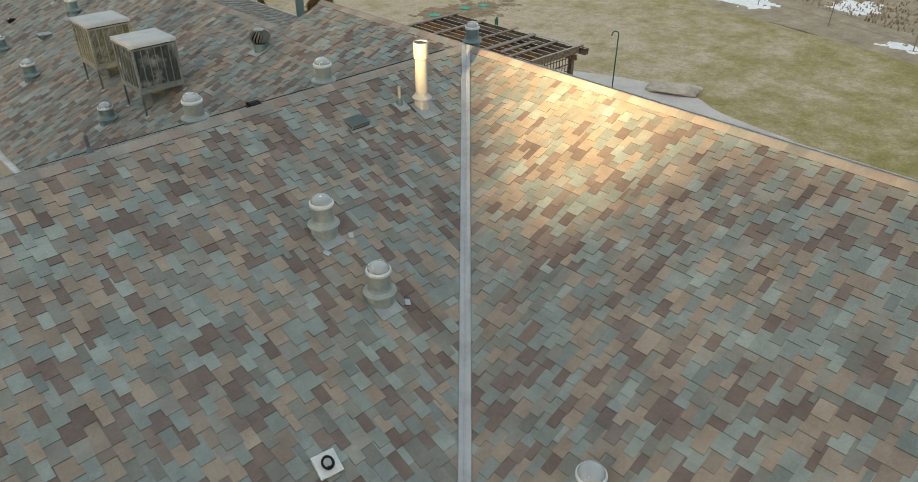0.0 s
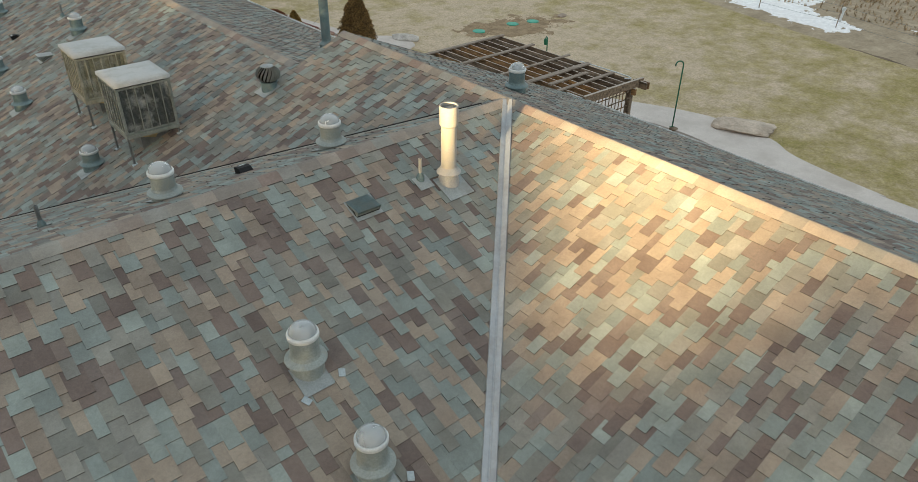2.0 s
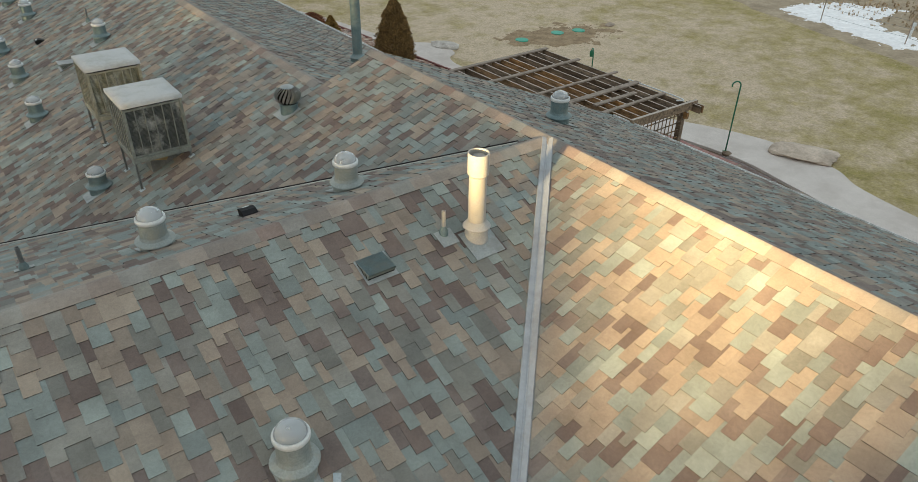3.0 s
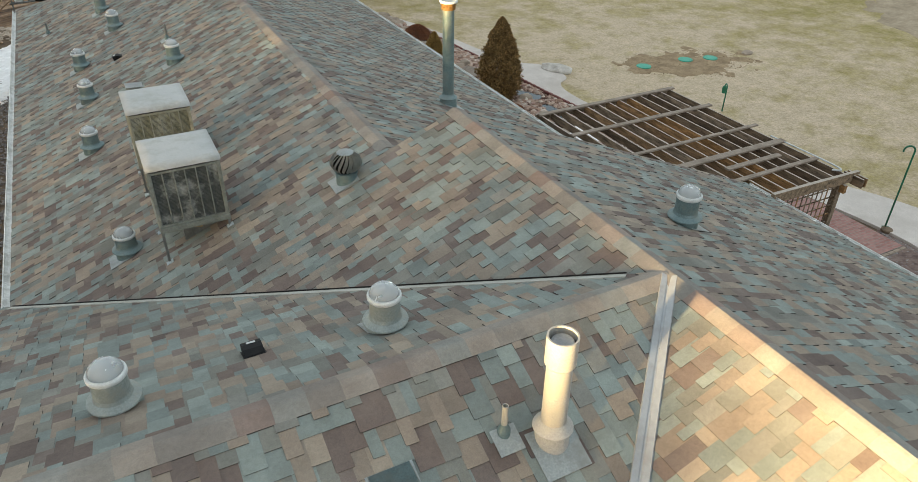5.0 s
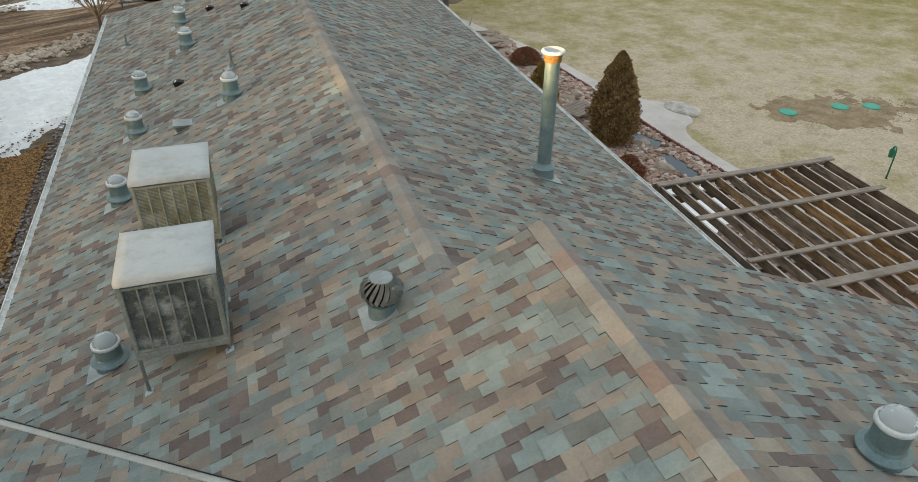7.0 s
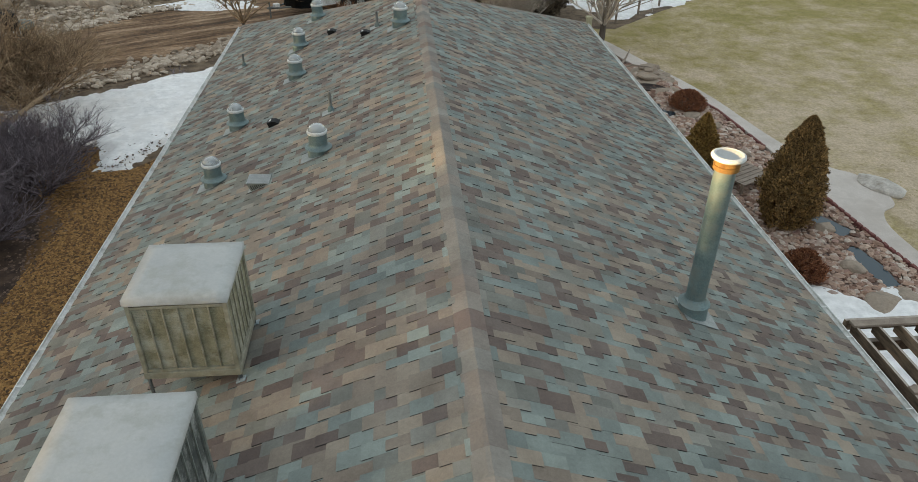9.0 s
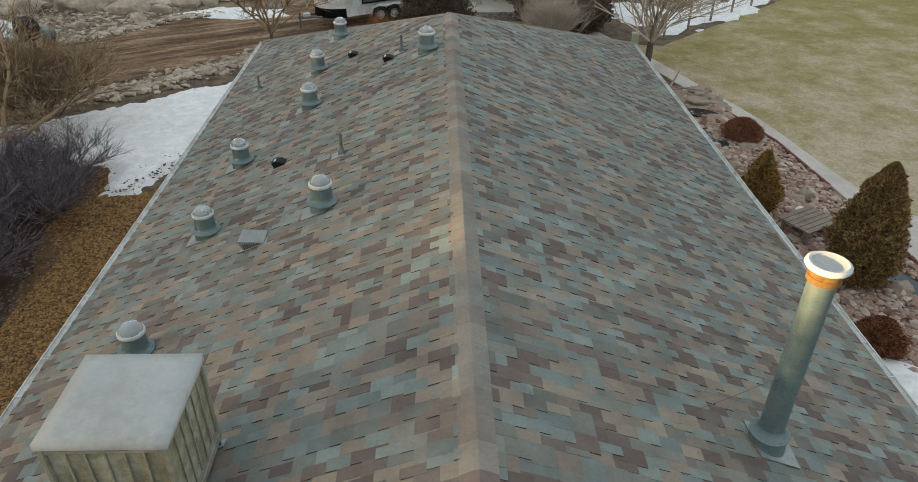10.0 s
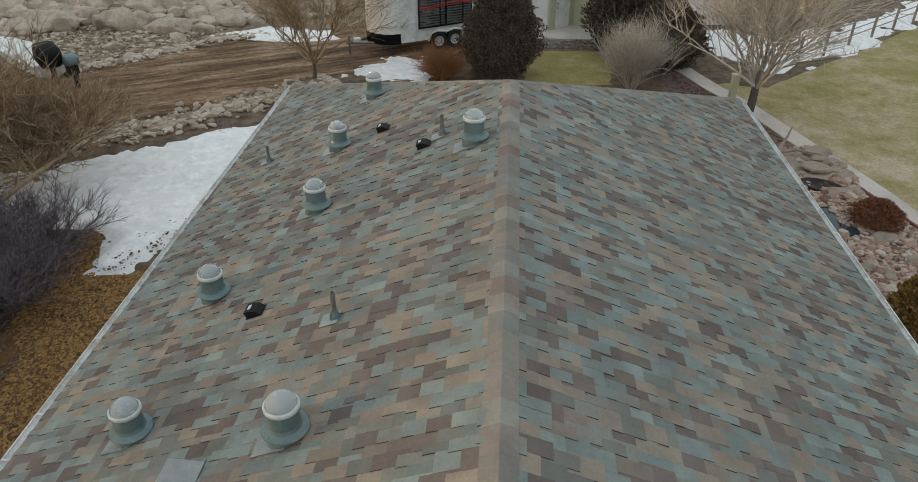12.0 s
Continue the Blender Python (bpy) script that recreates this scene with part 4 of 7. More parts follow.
def cooler(x0, y0, z0, z1, label, slat, frame_mat):
    """Evaporative cooler on legs; its feet stand on the west slope."""
    w = 1.02
    cx, cy = x0 + w / 2, y0 + w / 2
    ob = thing("evaporative_cooler", pose(cx, cy, z0), label, "air cooler", "evaporative coolers on the roof")
    h = z1 - z0
    post = 0.045
    for sx in (-1, 1):
        for sy in (-1, 1):
            bm = bmesh.new()
            px, py = sx * (w / 2 - post / 2), sy * (w / 2 - post / 2)
            box(bm, post, post, h - 0.1, Matrix.Translation((px, py, (h - 0.1) / 2)), 0.006)
            part("corner_post", bm, frame_mat, ob)
            foot = west_z(cx + px) - z0 + 0.02
            bm = bmesh.new()
            box(bm, 0.038, 0.006, -foot + 0.3, Matrix.Translation((px, py - sy * 0.016, (foot + 0.3) / 2)))
            box(bm, 0.006, 0.038, -foot + 0.3, Matrix.Translation((px - sx * 0.016, py, (foot + 0.3) / 2)))
            leg = part("leg", bm, M_LEG, ob, "slotted angle steel leg")
            bm = bmesh.new()
            tilt = Matrix.Rotation(-math.atan(PITCH), 4, "Y")
            box(bm, 0.11, 0.09, 0.012, Matrix.Translation((px, py, foot)) @ tilt, 0.003)
            part("foot", bm, M_SEAL, leg, "pale foot plate with sealant")
    # pan, lid and its lip
    bm = bmesh.new()
    box(bm, w + 0.01, w + 0.01, 0.09, Matrix.Translation((0, 0, 0.045)), 0.01)
    part("pan", bm, frame_mat, ob, "greyish water pan")
    bm = bmesh.new()
    n = 8
    rows = []
    for i in range(n + 1):
        rows.append([])
        for j in range(n + 1):
            a, b = 2 * i / n - 1, 2 * j / n - 1
            crown = 0.018 * (1 - a * a) * (1 - b * b) + 0.004 * noise.noise(Vector((a * 3, b * 3, cx)))
            rows[-1].append(bm.verts.new((a * (w / 2 + 0.012), b * (w / 2 + 0.012), h - 0.006 + crown - (0.012 if max(abs(a), abs(b)) > 0.99 else 0))))
    for i in range(n):
        for j in range(n):
            bm.faces.new((rows[i][j], rows[i + 1][j], rows[i + 1][j + 1], rows[i][j + 1]))
    rim = [rows[i][0] for i in range(n + 1)] + [rows[n][j] for j in range(1, n + 1)] + [rows[i][n] for i in range(n - 1, -1, -1)] + [rows[0][j] for j in range(n - 1, 0, -1)]
    low = [bm.verts.new(v.co + Vector((0, 0, -0.07))) for v in rim]
    for i in range(len(rim)):
        j = (i + 1) % len(rim)
        bm.faces.new((rim[j], rim[i], low[i], low[j]))
    bmesh.ops.bevel(bm, geom=[e for e in bm.edges if e.is_valid and len(e.link_faces) == 2 and e.calc_face_angle() > 0.8], offset=0.028, segments=3, affect="EDGES", profile=0.5)
    part("lid", bm, M_COOLTOP, ob, "chalky pale grey sheet metal lid", True)
    # four louvred pad panels
    for q in range(4):
        turn = Matrix.Rotation(q * math.pi / 2, 4, "Z")
        face = turn @ Matrix.Translation((0, -w / 2 + 0.02, 0))
        ph, pw = h - 0.21, w - 2 * post
        zc = 0.09 + ph / 2 + 0.005
        bm = bmesh.new()
        box(bm, pw, 0.02, ph, face @ Matrix.Translation((0, 0.03, zc)))
        pad = part("pad_panel", bm, M_PAD, ob, "dark cooling pad crusted with limescale")
        for zz in (0.1, 0.09 + ph):
            bm = bmesh.new()
            box(bm, pw, 0.03, 0.035, face @ Matrix.Translation((0, 0.002, zz + (0.012 if zz < 0.2 else -0.012))), 0.004)
            part("panel_rail", bm, frame_mat, pad)
        bars = 7
        for k in range(bars):
            bm = bmesh.new()
            box(bm, 0.018, 0.016, ph, face @ Matrix.Translation((-pw / 2 + pw * k / (bars - 1), -0.002, zc)), 0.003)
            part("panel_bar", bm, frame_mat, pad)
        # fine horizontal louvres as one mesh
        vs, fs = [], []
        rows_n = 40
        for r in range(rows_n):
            zz = 0.115 + (ph - 0.03) * r / rows_n
            for (yy, dz) in ((0.002, 0.0), (0.014, 0.011)):
                vs += [face @ Vector((-pw / 2, yy, zz + dz)), face @ Vector((pw / 2, yy, zz + dz))]
            b = len(vs) - 4
            fs.append((b, b + 1, b + 3, b + 2))
        lou = new("louvres", raw_mesh("louvres", vs, fs, slat))
        lou.parent = pad
    # duct under the pan
    bm = bmesh.new()
    box(bm, 0.55, 0.55, 0.4, Matrix.Translation((0.1, 0.1, -0.2)))
    part("duct", bm, M_LEG, ob, "dark sheet metal duct below the pan")
    bm = bmesh.new()
    box(bm, 0.3, 0.02, 0.12, Matrix.Translation((-0.02, -0.25, -0.1)) @ Matrix.Rotation(0.5, 4, "X") @ Matrix.Rotation(0.35, 4, "Y"))
    part("board", bm, M_CARD, ob, "loose yellowish plywood scrap")
    return ob


cooler(5.48, 15.66, 4.25, 5.36, "boxy grey evaporative cooler on steel legs, limescaled louvred sides", M_SLAT, M_COOLER)
cooler(5.46, 18.08, 4.22, 5.31, "boxy grey evaporative cooler on steel legs, yellowed louvred sides with sun warmth painted in", M_OCHRE, M_COOLERWARM)


def turbine(x, y):
    z = west_z(x)
    ob = thing("turbine_vent", pose(x, y, z), "round metal turbine roof vent with curved fins", "roof vent")
    bm = bmesh.new()
    plate(bm, west_slope, *slope_uv(west_slope, x - 0.05, y), 0.42, 0.42)
    bm.transform(pose(x, y, z).inverted())
    part("flashing", bm, M_FLASH, ob)
    bm = bmesh.new()
    lathe(bm, [(0.165, -0.1), (0.16, 0.13), (0.175, 0.135), (0.175, 0.16), (0.12, 0.165)], 28)
    part("neck", bm, M_GALV, ob, "galvanized neck", True)
    bm = bmesh.new()
    lathe(bm, [(0.13, 0.16), (0.19, 0.25), (0.185, 0.33), (0.13, 0.41), (0.0, 0.43)], 20)
    part("core", bm, M_DARK, ob, "dark hollow inside", True)
    fins, steps = 18, 10
    for k in range(fins):
        a0 = 2 * math.pi * k / fins
        bm = bmesh.new()
        lo, hi = [], []
        for i in range(steps + 1):
            f = i / steps
            th = math.pi * (0.14 + 0.76 * f)
            r, z1 = 0.245 * math.sin(th), 0.31 - 0.17 * math.cos(th)
            a = a0 + 0.75 * f
            lo.append(bm.verts.new(((r - 0.03) * math.cos(a), (r - 0.03) * math.sin(a), z1)))
            hi.append(bm.verts.new((r * math.cos(a + 0.23), r * math.sin(a + 0.23), z1)))
        for i in range(steps):
            bm.faces.new((lo[i], hi[i], hi[i + 1], lo[i + 1]))
        bmesh.ops.solidify(bm, geom=bm.faces[:], thickness=0.002)
        part("fin", bm, M_FIN, ob, "", True)
    bm = bmesh.new()
    lathe(bm, [(0.13, 0.462), (0.12, 0.474), (0.06, 0.488), (0.0, 0.492)], 28)
    part("cap", bm, M_FLASH, ob, "domed metal cap", True)


turbine(8.2, 15.0)


def flue(x, y, top):
    z = slope_z(east_slope, x, y)
    ob = thing("flue_pipe", pose(x, y, z), "tall galvanized flue pipe with a rust-stained cap and guy wire", "flue")
    h = top - z
    bm = bmesh.new()
    lathe(bm, [(0.125, -0.08), (0.125, h - 0.2)], 28)
    part("pipe", bm, M_GALV, ob, "dull galvanized pipe", True)
    bm = bmesh.new()
    lathe(bm, [(0.2, -0.13), (0.19, 0.1), (0.175, 0.2), (0.13, 0.24)], 28)
    part("base_cone", bm, M_GALV, ob, "flashing cone", True)
    bm = bmesh.new()
    lathe(bm, [(0.128, 0.28), (0.15, 0.23), (0.205, 0.19), (0.205, 0.18), (0.13, 0.22)], 28)
    part("storm_collar", bm, M_GALV, ob, "flared collar", True)
    bm = bmesh.new()
    lathe(bm, [(0.126, h - 0.2), (0.15, h - 0.19), (0.15, h - 0.135), (0.142, h - 0.13), (0.152, h - 0.125), (0.155, h - 0.07), (0.13, h - 0.06)], 32)
    part("cap_collar", bm, M_RUST, ob, "rust-stained cap collar", True)
    bm = bmesh.new()
    lathe(bm, [(0.14, h - 0.07), (0.185, h - 0.055), (0.2, h - 0.035), (0.195, h - 0.012), (0.17, h), (0.145, h - 0.006)], 32)
    cap = part("cap", bm, M_RING, ob, "pale rolled cap rim", True)
    bm = bmesh.new()
    lathe(bm, [(0.15, h - 0.008), (0.1, h - 0.028), (0.0, h - 0.03)], 32)
    part("cap_disc", bm, M_COOLTOP, cap, "grey sunken disc", True)
    bm = bmesh.new()
    a = Vector((-0.12, -0.03, h * 0.42))
    gx, gy = x - 0.85, y + 0.1
    b = Vector((gx - x, gy - y, slope_z(east_slope, gx, gy) - z + 0.02))
    tube(bm, [a, (a + b) / 2 + Vector((0, 0, -0.02)), b], 0.004, 5)
    part("guy_wire", bm, M_LEG, ob, "thin steel guy wire")
    bm = bmesh.new()
    plate(bm, east_slope, *slope_uv(east_slope, x + 0.06, y), 0.5, 0.5)
    bm.transform(pose(x, y, z).inverted())
    part("flashing", bm, M_FLASH, ob)


flue(12.05, 19.23, 6.16)


def stack(slope, x, y, top, r, label, mat, socket=True, sleeve=0.0):
    z = slope_z(slope, x, y)
    ob = thing("vent_pipe", pose(x, y, z), label, "vent pipe")
    h = top - z
    bm = bmesh.new()
    if socket:
        lathe(bm, [(r, -0.05), (r * 0.98, h - 0.3), (r * 1.18, h - 0.27), (r * 1.18, h), (r * 1.04, h), (r * 1.04, h - 0.25)], 28)
    else:
        lathe(bm, [(r, -0.05), (r, h), (r * 0.78, h), (r * 0.78, h - 0.12), (0, h - 0.13)], 16)
    part("pipe", bm, mat, ob, "", True)
    if socket:
        bm = bmesh.new()
        lathe(bm, [(r * 0.86, h - 0.3), (r * 0.86, h - 0.06), (r * 0.8, h - 0.05), (0, h - 0.045)], 24)
        part("inner_cap", bm, M_INNER, ob, "blue-grey inner disc", True)
    s = max(r * 1.35, r + 0.03)
    bm = bmesh.new()
    lathe(bm, [(s * 1.05, -0.1), (s, 0.07), (r * 1.02, 0.13)], 24)
    part("boot", bm, mat if socket else M_GALV, ob, "flashing boot", True)
    if socket:
        bm = bmesh.new()
        lathe(bm, [(r * 1.02, 0.25), (r * 1.25, 0.21), (r * 1.6, 0.17), (r * 1.6, 0.16), (r * 1.02, 0.2)], 24)
        part("storm_collar", bm, mat, ob, "flared collar", True)
    bm = bmesh.new()
    w = 0.44 if socket else 0.24
    u, v = slope_uv(slope, x, y)
    plate(bm, slope, u, v + w * 0.25, w, w)
    bm.transform(pose(x, y, z).inverted())
    part("flashing", bm, M_FLASH, ob, "flat metal roof flashing")


stack(south_slope, 7.95, 9.09, 6.36, 0.11, "thick cream-white vent pipe with a socketed open top", M_PVC)
stack(south_slope, 7.57, 9.26, 5.62, 0.027, "thin cream plastic vent pipe", M_PVC, False)
GREY_PIPE = "thin grey-green metal vent pipe"
stack(west_slope, 6.98, 25.22, 4.72, 0.03, GREY_PIPE, M_LEG, False)
stack(west_slope, 7.83, 29.67, 5.06, 0.03, GREY_PIPE, M_LEG, False)
stack(west_slope, 4.08, 31.6, 3.46, 0.03, GREY_PIPE, M_LEG, False)
stack(north_slope, 3.31, 12.66, 4.92, 0.03, GREY_PIPE, M_LEG, False)


def slant_vent(slope, x, y, w, l, h, label, hood_mat):
    """Slant-back vent: a sheet metal hood that opens downhill, with side slots."""
    u, v = slope_uv(slope, x, y)
    m = slope.matrix(u, v, 0.012)
    ob = thing("roof_vent", m, label, "roof vent")
    bm = bmesh.new()
    vs = [bm.verts.new(p) for p in ((-w / 2, -l / 2, 0.01), (w / 2, -l / 2, 0.01), (w / 2, l / 2, h), (-w / 2, l / 2, h), (-w / 2, l / 2, h - 0.03), (w / 2, l / 2, h - 0.03))]
    bm.faces.new((vs[0], vs[1], vs[2], vs[3]))
    bm.faces.new((vs[3], vs[2], vs[5], vs[4]))
    bmesh.ops.solidify(bm, geom=bm.faces[:], thickness=0.003)
    part("hood", bm, hood_mat, ob, "sheet metal hood")
    for s in (-1, 1):
        bm = bmesh.new()
        edge = ((-l / 2, 0.0), (l / 2, 0.0), (l / 2, h), (-l / 2, 0.012))
        a = [bm.verts.new((s * (w / 2 + 0.002), yy, zz)) for yy, zz in edge]
        b = [bm.verts.new((s * (w / 2 - 0.004), yy, zz)) for yy, zz in edge]
        bm.faces.new(a)
        bm.faces.new(b[::-1])
        for i in range(4):
            bm.faces.new((a[i], b[i], b[(i + 1) % 4], a[(i + 1) % 4]))
        bmesh.ops.recalc_face_normals(bm, faces=bm.faces)
        side = part("side", bm, M_COOLER, ob, "dark side wall")
        for k in range(8):
            bm = bmesh.new()
            yy = -l / 2 + l * (0.22 + 0.095 * k)
            hh = h * (0.22 + 0.095 * k) * 0.62
            box(bm, 0.004, 0.012, hh, Matrix.Translation((s * (w / 2 + 0.0025), yy, hh / 2 + 0.012)))
            part("slot", bm, M_DARK, side)
    bm = bmesh.new()
    box(bm, w - 0.01, 0.01, h * 0.74, Matrix.Translation((0, l / 2 - 0.012, h * 0.58)))
    part("front", bm, M_COOLER, ob, "creamy front panel")
    bm = bmesh.new()
    box(bm, w - 0.01, 0.01, h * 0.2, Matrix.Translation((0, l / 2 - 0.004, h * 0.12)))
    part("screen", bm, M_DARK, ob, "dark mesh slot")
    bm = bmesh.new()
    box(bm, w + 0.05, l + 0.06, 0.005, Matrix.Translation((0, 0.03, 0.008)))
    part("flashing", bm, M_FLASH, ob)


slant_vent(south_slope, 6.54, 9.2, 0.36, 0.3, 0.1, "slanted blue-grey metal box vent on the shingles", M_GALV)
slant_vent(west_slope, 5.9, 23.2, 0.36, 0.34, 0.17, "slanted pale metal box vent on the shingles", M_RING)


def hood_vent(slope, x, y, w=0.2, turn=0.0):
    u, v = slope_uv(slope, x, y)
    ob = thing("exhaust_hood", slope.matrix(u, v, 0.012) @ Matrix.Rotation(turn, 4, "Z"), "small black exhaust hood on the shingles", "roof vent", "black exhaust hoods")
    bm = bmesh.new()
    h, l = 0.1, 0.21
    pts = [(-l / 2, 0.012), (-l / 4, 0.07), (l * 0.1, h), (l / 2, h), (l / 2, 0.0), (-l / 2, 0.0)]
    a = [bm.verts.new((-w / 2, p, q)) for p, q in pts]
    b = [bm.verts.new((w / 2, p, q)) for p, q in pts]
    for i in range(len(pts)):
        j = (i + 1) % len(pts)
        bm.faces.new((a[i], a[j], b[j], b[i]))
    bm.faces.new(a[::-1])
    bm.faces.new(b)
    bmesh.ops.recalc_face_normals(bm, faces=bm.faces)
    part("hood", bm, M_BLACK, ob, "black hood")
    bm = bmesh.new()
    box(bm, w * 0.45, 0.045, 0.006, Matrix.Translation((0, 0.045, h + 0.003)), 0.002)
    part("top_panel", bm, M_RING, ob, "pale top panel")
    bm = bmesh.new()
    box(bm, w + 0.03, l + 0.03, 0.005, Matrix.Translation((0, 0, 0.006)))
    part("flange", bm, M_BLACK, ob)


for x, y in ((5.75, 25.89), (6.62, 30.97), (7.56, 29.48)):
    hood_vent(west_slope, x, y)
hood_vent(north_slope, 5.95, 11.48, 0.2)

# white curb with a black hose on the south slope
u, v = slope_uv(south_slope, 2.72, 4.98)
mount = thing("cable_mount", south_slope.matrix(u, v, 0.014) @ Matrix.Rotation(0.15, 4, "Z"), "white square roof mount with a coiled black cable", "roof mount")
bm = bmesh.new()
box(bm, 0.29, 0.29, 0.04, Matrix.Translation((0, 0, 0.02)), 0.01)
part("base", bm, M_RING, mount, "white base plate")
bm = bmesh.new()
tube(bm, [(0.07 * math.cos(a) * (1 - 0.03 * a), 0.07 * math.sin(a), 0.05 + 0.006 * a) for a in [0.45 * i for i in range(20)]], 0.016, 6)
part("cable", bm, M_BLACK, mount, "coiled black cable", True)


# ---- garden and yard ----
def facets(p, seed, cuts=11, loose=0.12):
    """Reach of a broken block of stone in direction p: random cleavage planes."""
    rr = random.Random(int(seed * 97) + 5)
    reach = 0.62
    for q in range(cuts):
        d = Vector((rr.gauss(0, 1), rr.gauss(0, 1), rr.gauss(0, 1))).normalized()
        h = 0.36 + rr.random() * loose
        c = p.dot(d)
        if c > 0.2:
            reach = min(reach, h / c)
    return reach


def rock_mesh(name, seed, flat=0.6, level=2, mat=None):
    bm = bmesh.new()
    bmesh.ops.create_icosphere(bm, subdivisions=level, radius=0.5)
    for v in bm.verts:
        p = v.co.normalized()
        k = facets(p, seed) + 0.025 * noise.noise(p * 3.4 + Vector((0, seed * 3.7, 0)))
        v.co = Vector((p.x * k, p.y * k, p.z * k * flat))
    return mesh_of(bm, name, mat or M_STONE)


def scatter_rocks(name, spots, label, category, mat, level=1, seed=3, kind="stuff"):
    """Many small stones as one mesh. spots: (x, y, z, size)."""
    r = random.Random(seed)
    protos = []
    for k in range(6):
        bm = bmesh.new()
        bmesh.ops.create_icosphere(bm, subdivisions=level, radius=0.5)
        vs = []
        for v in bm.verts:
            p = v.co.normalized()
            s = facets(p, k * 3.3 + seed, 9)
            vs.append((p.x * s, p.y * s, p.z * s * 0.6))
        fs = [tuple(v.index for v in f.verts) for f in bm.faces]
        bm.free()
        protos.append((np.array(vs), fs))
    verts, faces = [], []
    base = 0
    for x, y, z, size in spots:
        vs, fs = protos[r.randrange(6)]
        a = r.uniform(0, 6.28)
        c, s = math.cos(a), math.sin(a)
        sx, sy, sz = size * r.uniform(0.8, 1.4), size * r.uniform(0.7, 1.1), size * r.uniform(0.7, 1.1)
        pts = vs * (sx, sy, sz)
        verts += [(x + c * p[0] - s * p[1], y + s * p[0] + c * p[1], z + p[2]) for p in pts]
        faces += [tuple(base + i for i in f) for f in fs]
        base += len(vs)
    return tagged(new(name, raw_mesh(name, verts, faces, mat)), label, category, kind=kind)


M_PEBBLE = island_tones("pink and tan pebbles", [(0.13, 0.07, 0.05), (0.38, 0.235, 0.17), (0.5, 0.365, 0.285), (0.25, 0.14, 0.1), (0.6, 0.51, 0.435), (0.33, 0.195, 0.155)])
M_RUBBLE = island_tones("tan rubble", [(0.19, 0.14, 0.1), (0.44, 0.35, 0.265), (0.62, 0.52, 0.42), (0.31, 0.235, 0.17)])
M_GREYPEB = island_tones("dark grey pebbles", [(0.13, 0.115, 0.11), (0.25, 0.22, 0.21), (0.36, 0.32, 0.3), (0.18, 0.16, 0.15)])
M_CHIPS = island_tones("orange brown leaf litter", [(0.1, 0.05, 0.017), (0.28, 0.145, 0.044), (0.42, 0.235, 0.08), (0.19, 0.095, 0.032), (0.06, 0.034, 0.016)])
M_DARKMULCH = island_tones("dark wood mulch", [(0.05, 0.03, 0.025), (0.14, 0.09, 0.065), (0.26, 0.175, 0.125), (0.1, 0.064, 0.048)])
M_CLOD = island_tones("brown earth clods", [(0.17, 0.11, 0.06), (0.3, 0.21, 0.12), (0.38, 0.28, 0.17)])
M_CLUMP = island_tones("dry turf tufts", [(0.36, 0.29, 0.14), (0.46, 0.37, 0.21), (0.4, 0.325, 0.16), (0.52, 0.42, 0.26), (0.31, 0.26, 0.1)])
M_REED = island_tones("tan dry reeds", [(0.5, 0.38, 0.25), (0.36, 0.27, 0.16), (0.58, 0.46, 0.32), (0.26, 0.18, 0.1)])
M_REDBRICK = island_tones("dark red edging brick", [(0.14, 0.045, 0.042), (0.22, 0.08, 0.07), (0.11, 0.04, 0.038)])

M_HOLLOW = rough_mat("wet red earth, hollow shade painted in", (0.006, 0.003, 0.002), (0.035, 0.014, 0.01), 4.0, 0.5, 20.0, 0.01)
yard = random.Random(11)


def fill(poly, n, size0, size1, z=0.0, bias=1.6, keep=None):
    """Random spots inside an outline, most of them small."""
    xs, ys = [p[0] for p in poly], [p[1] for p in poly]
    out = []
    tries = 0
    while len(out) < n and tries < 20:
        tries += 1
        px = np.array([yard.uniform(min(xs), max(xs)) for _ in range(n * 2)])
        py = np.array([yard.uniform(min(ys), max(ys)) for _ in range(n * 2)])
        ok = inside(px, py, poly) > 0.03
        for x, y in zip(px[ok], py[ok]):
            if keep is None or keep(x, y):
                out.append((float(x), float(y), z, size0 + (size1 - size0) * yard.random() ** bias))
    return out[:n]


# gravel bed beside the east wall
POND = [(17.0, 36.3), (17.6, 36.1), (17.72, 35.6), (17.45, 34.75), (17.1, 34.6), (16.95, 35.4)]
POND_2 = [(17.62, 35.2), (18.05, 34.95), (17.95, 34.7), (17.65, 34.6)]
POOL_1 = [(19.31, 27.89), (19.6, 27.5), (19.95, 26.85), (19.49, 26.59), (19.21, 27.03), (19.14, 27.47)]
POOL_2 = [(19.32, 26.13), (19.6, 26.17), (19.78, 25.3), (19.72, 24.49), (19.4, 24.46), (19.18, 25.18)]
for name, poly in (("pond", POND), ("pool", POND_2), ("pool", POOL_1), ("pool", POOL_2)):
    bm = bmesh.new()
    f = bm.faces.new([bm.verts.new((x, y, 0.03)) for x, y in poly])
    if f.normal.z < 0:
        bmesh.ops.reverse_faces(bm, faces=bm.faces)
    bmesh.ops.recalc_face_normals(bm, faces=bm.faces)
    for fc in bm.faces:
        if fc.normal.z < 0:
            fc.normal_flip()
    tagged(new(name, mesh_of(bm, name, M_WATER)), "dark still water of the garden %s among stones" % name, "water", kind="structure")
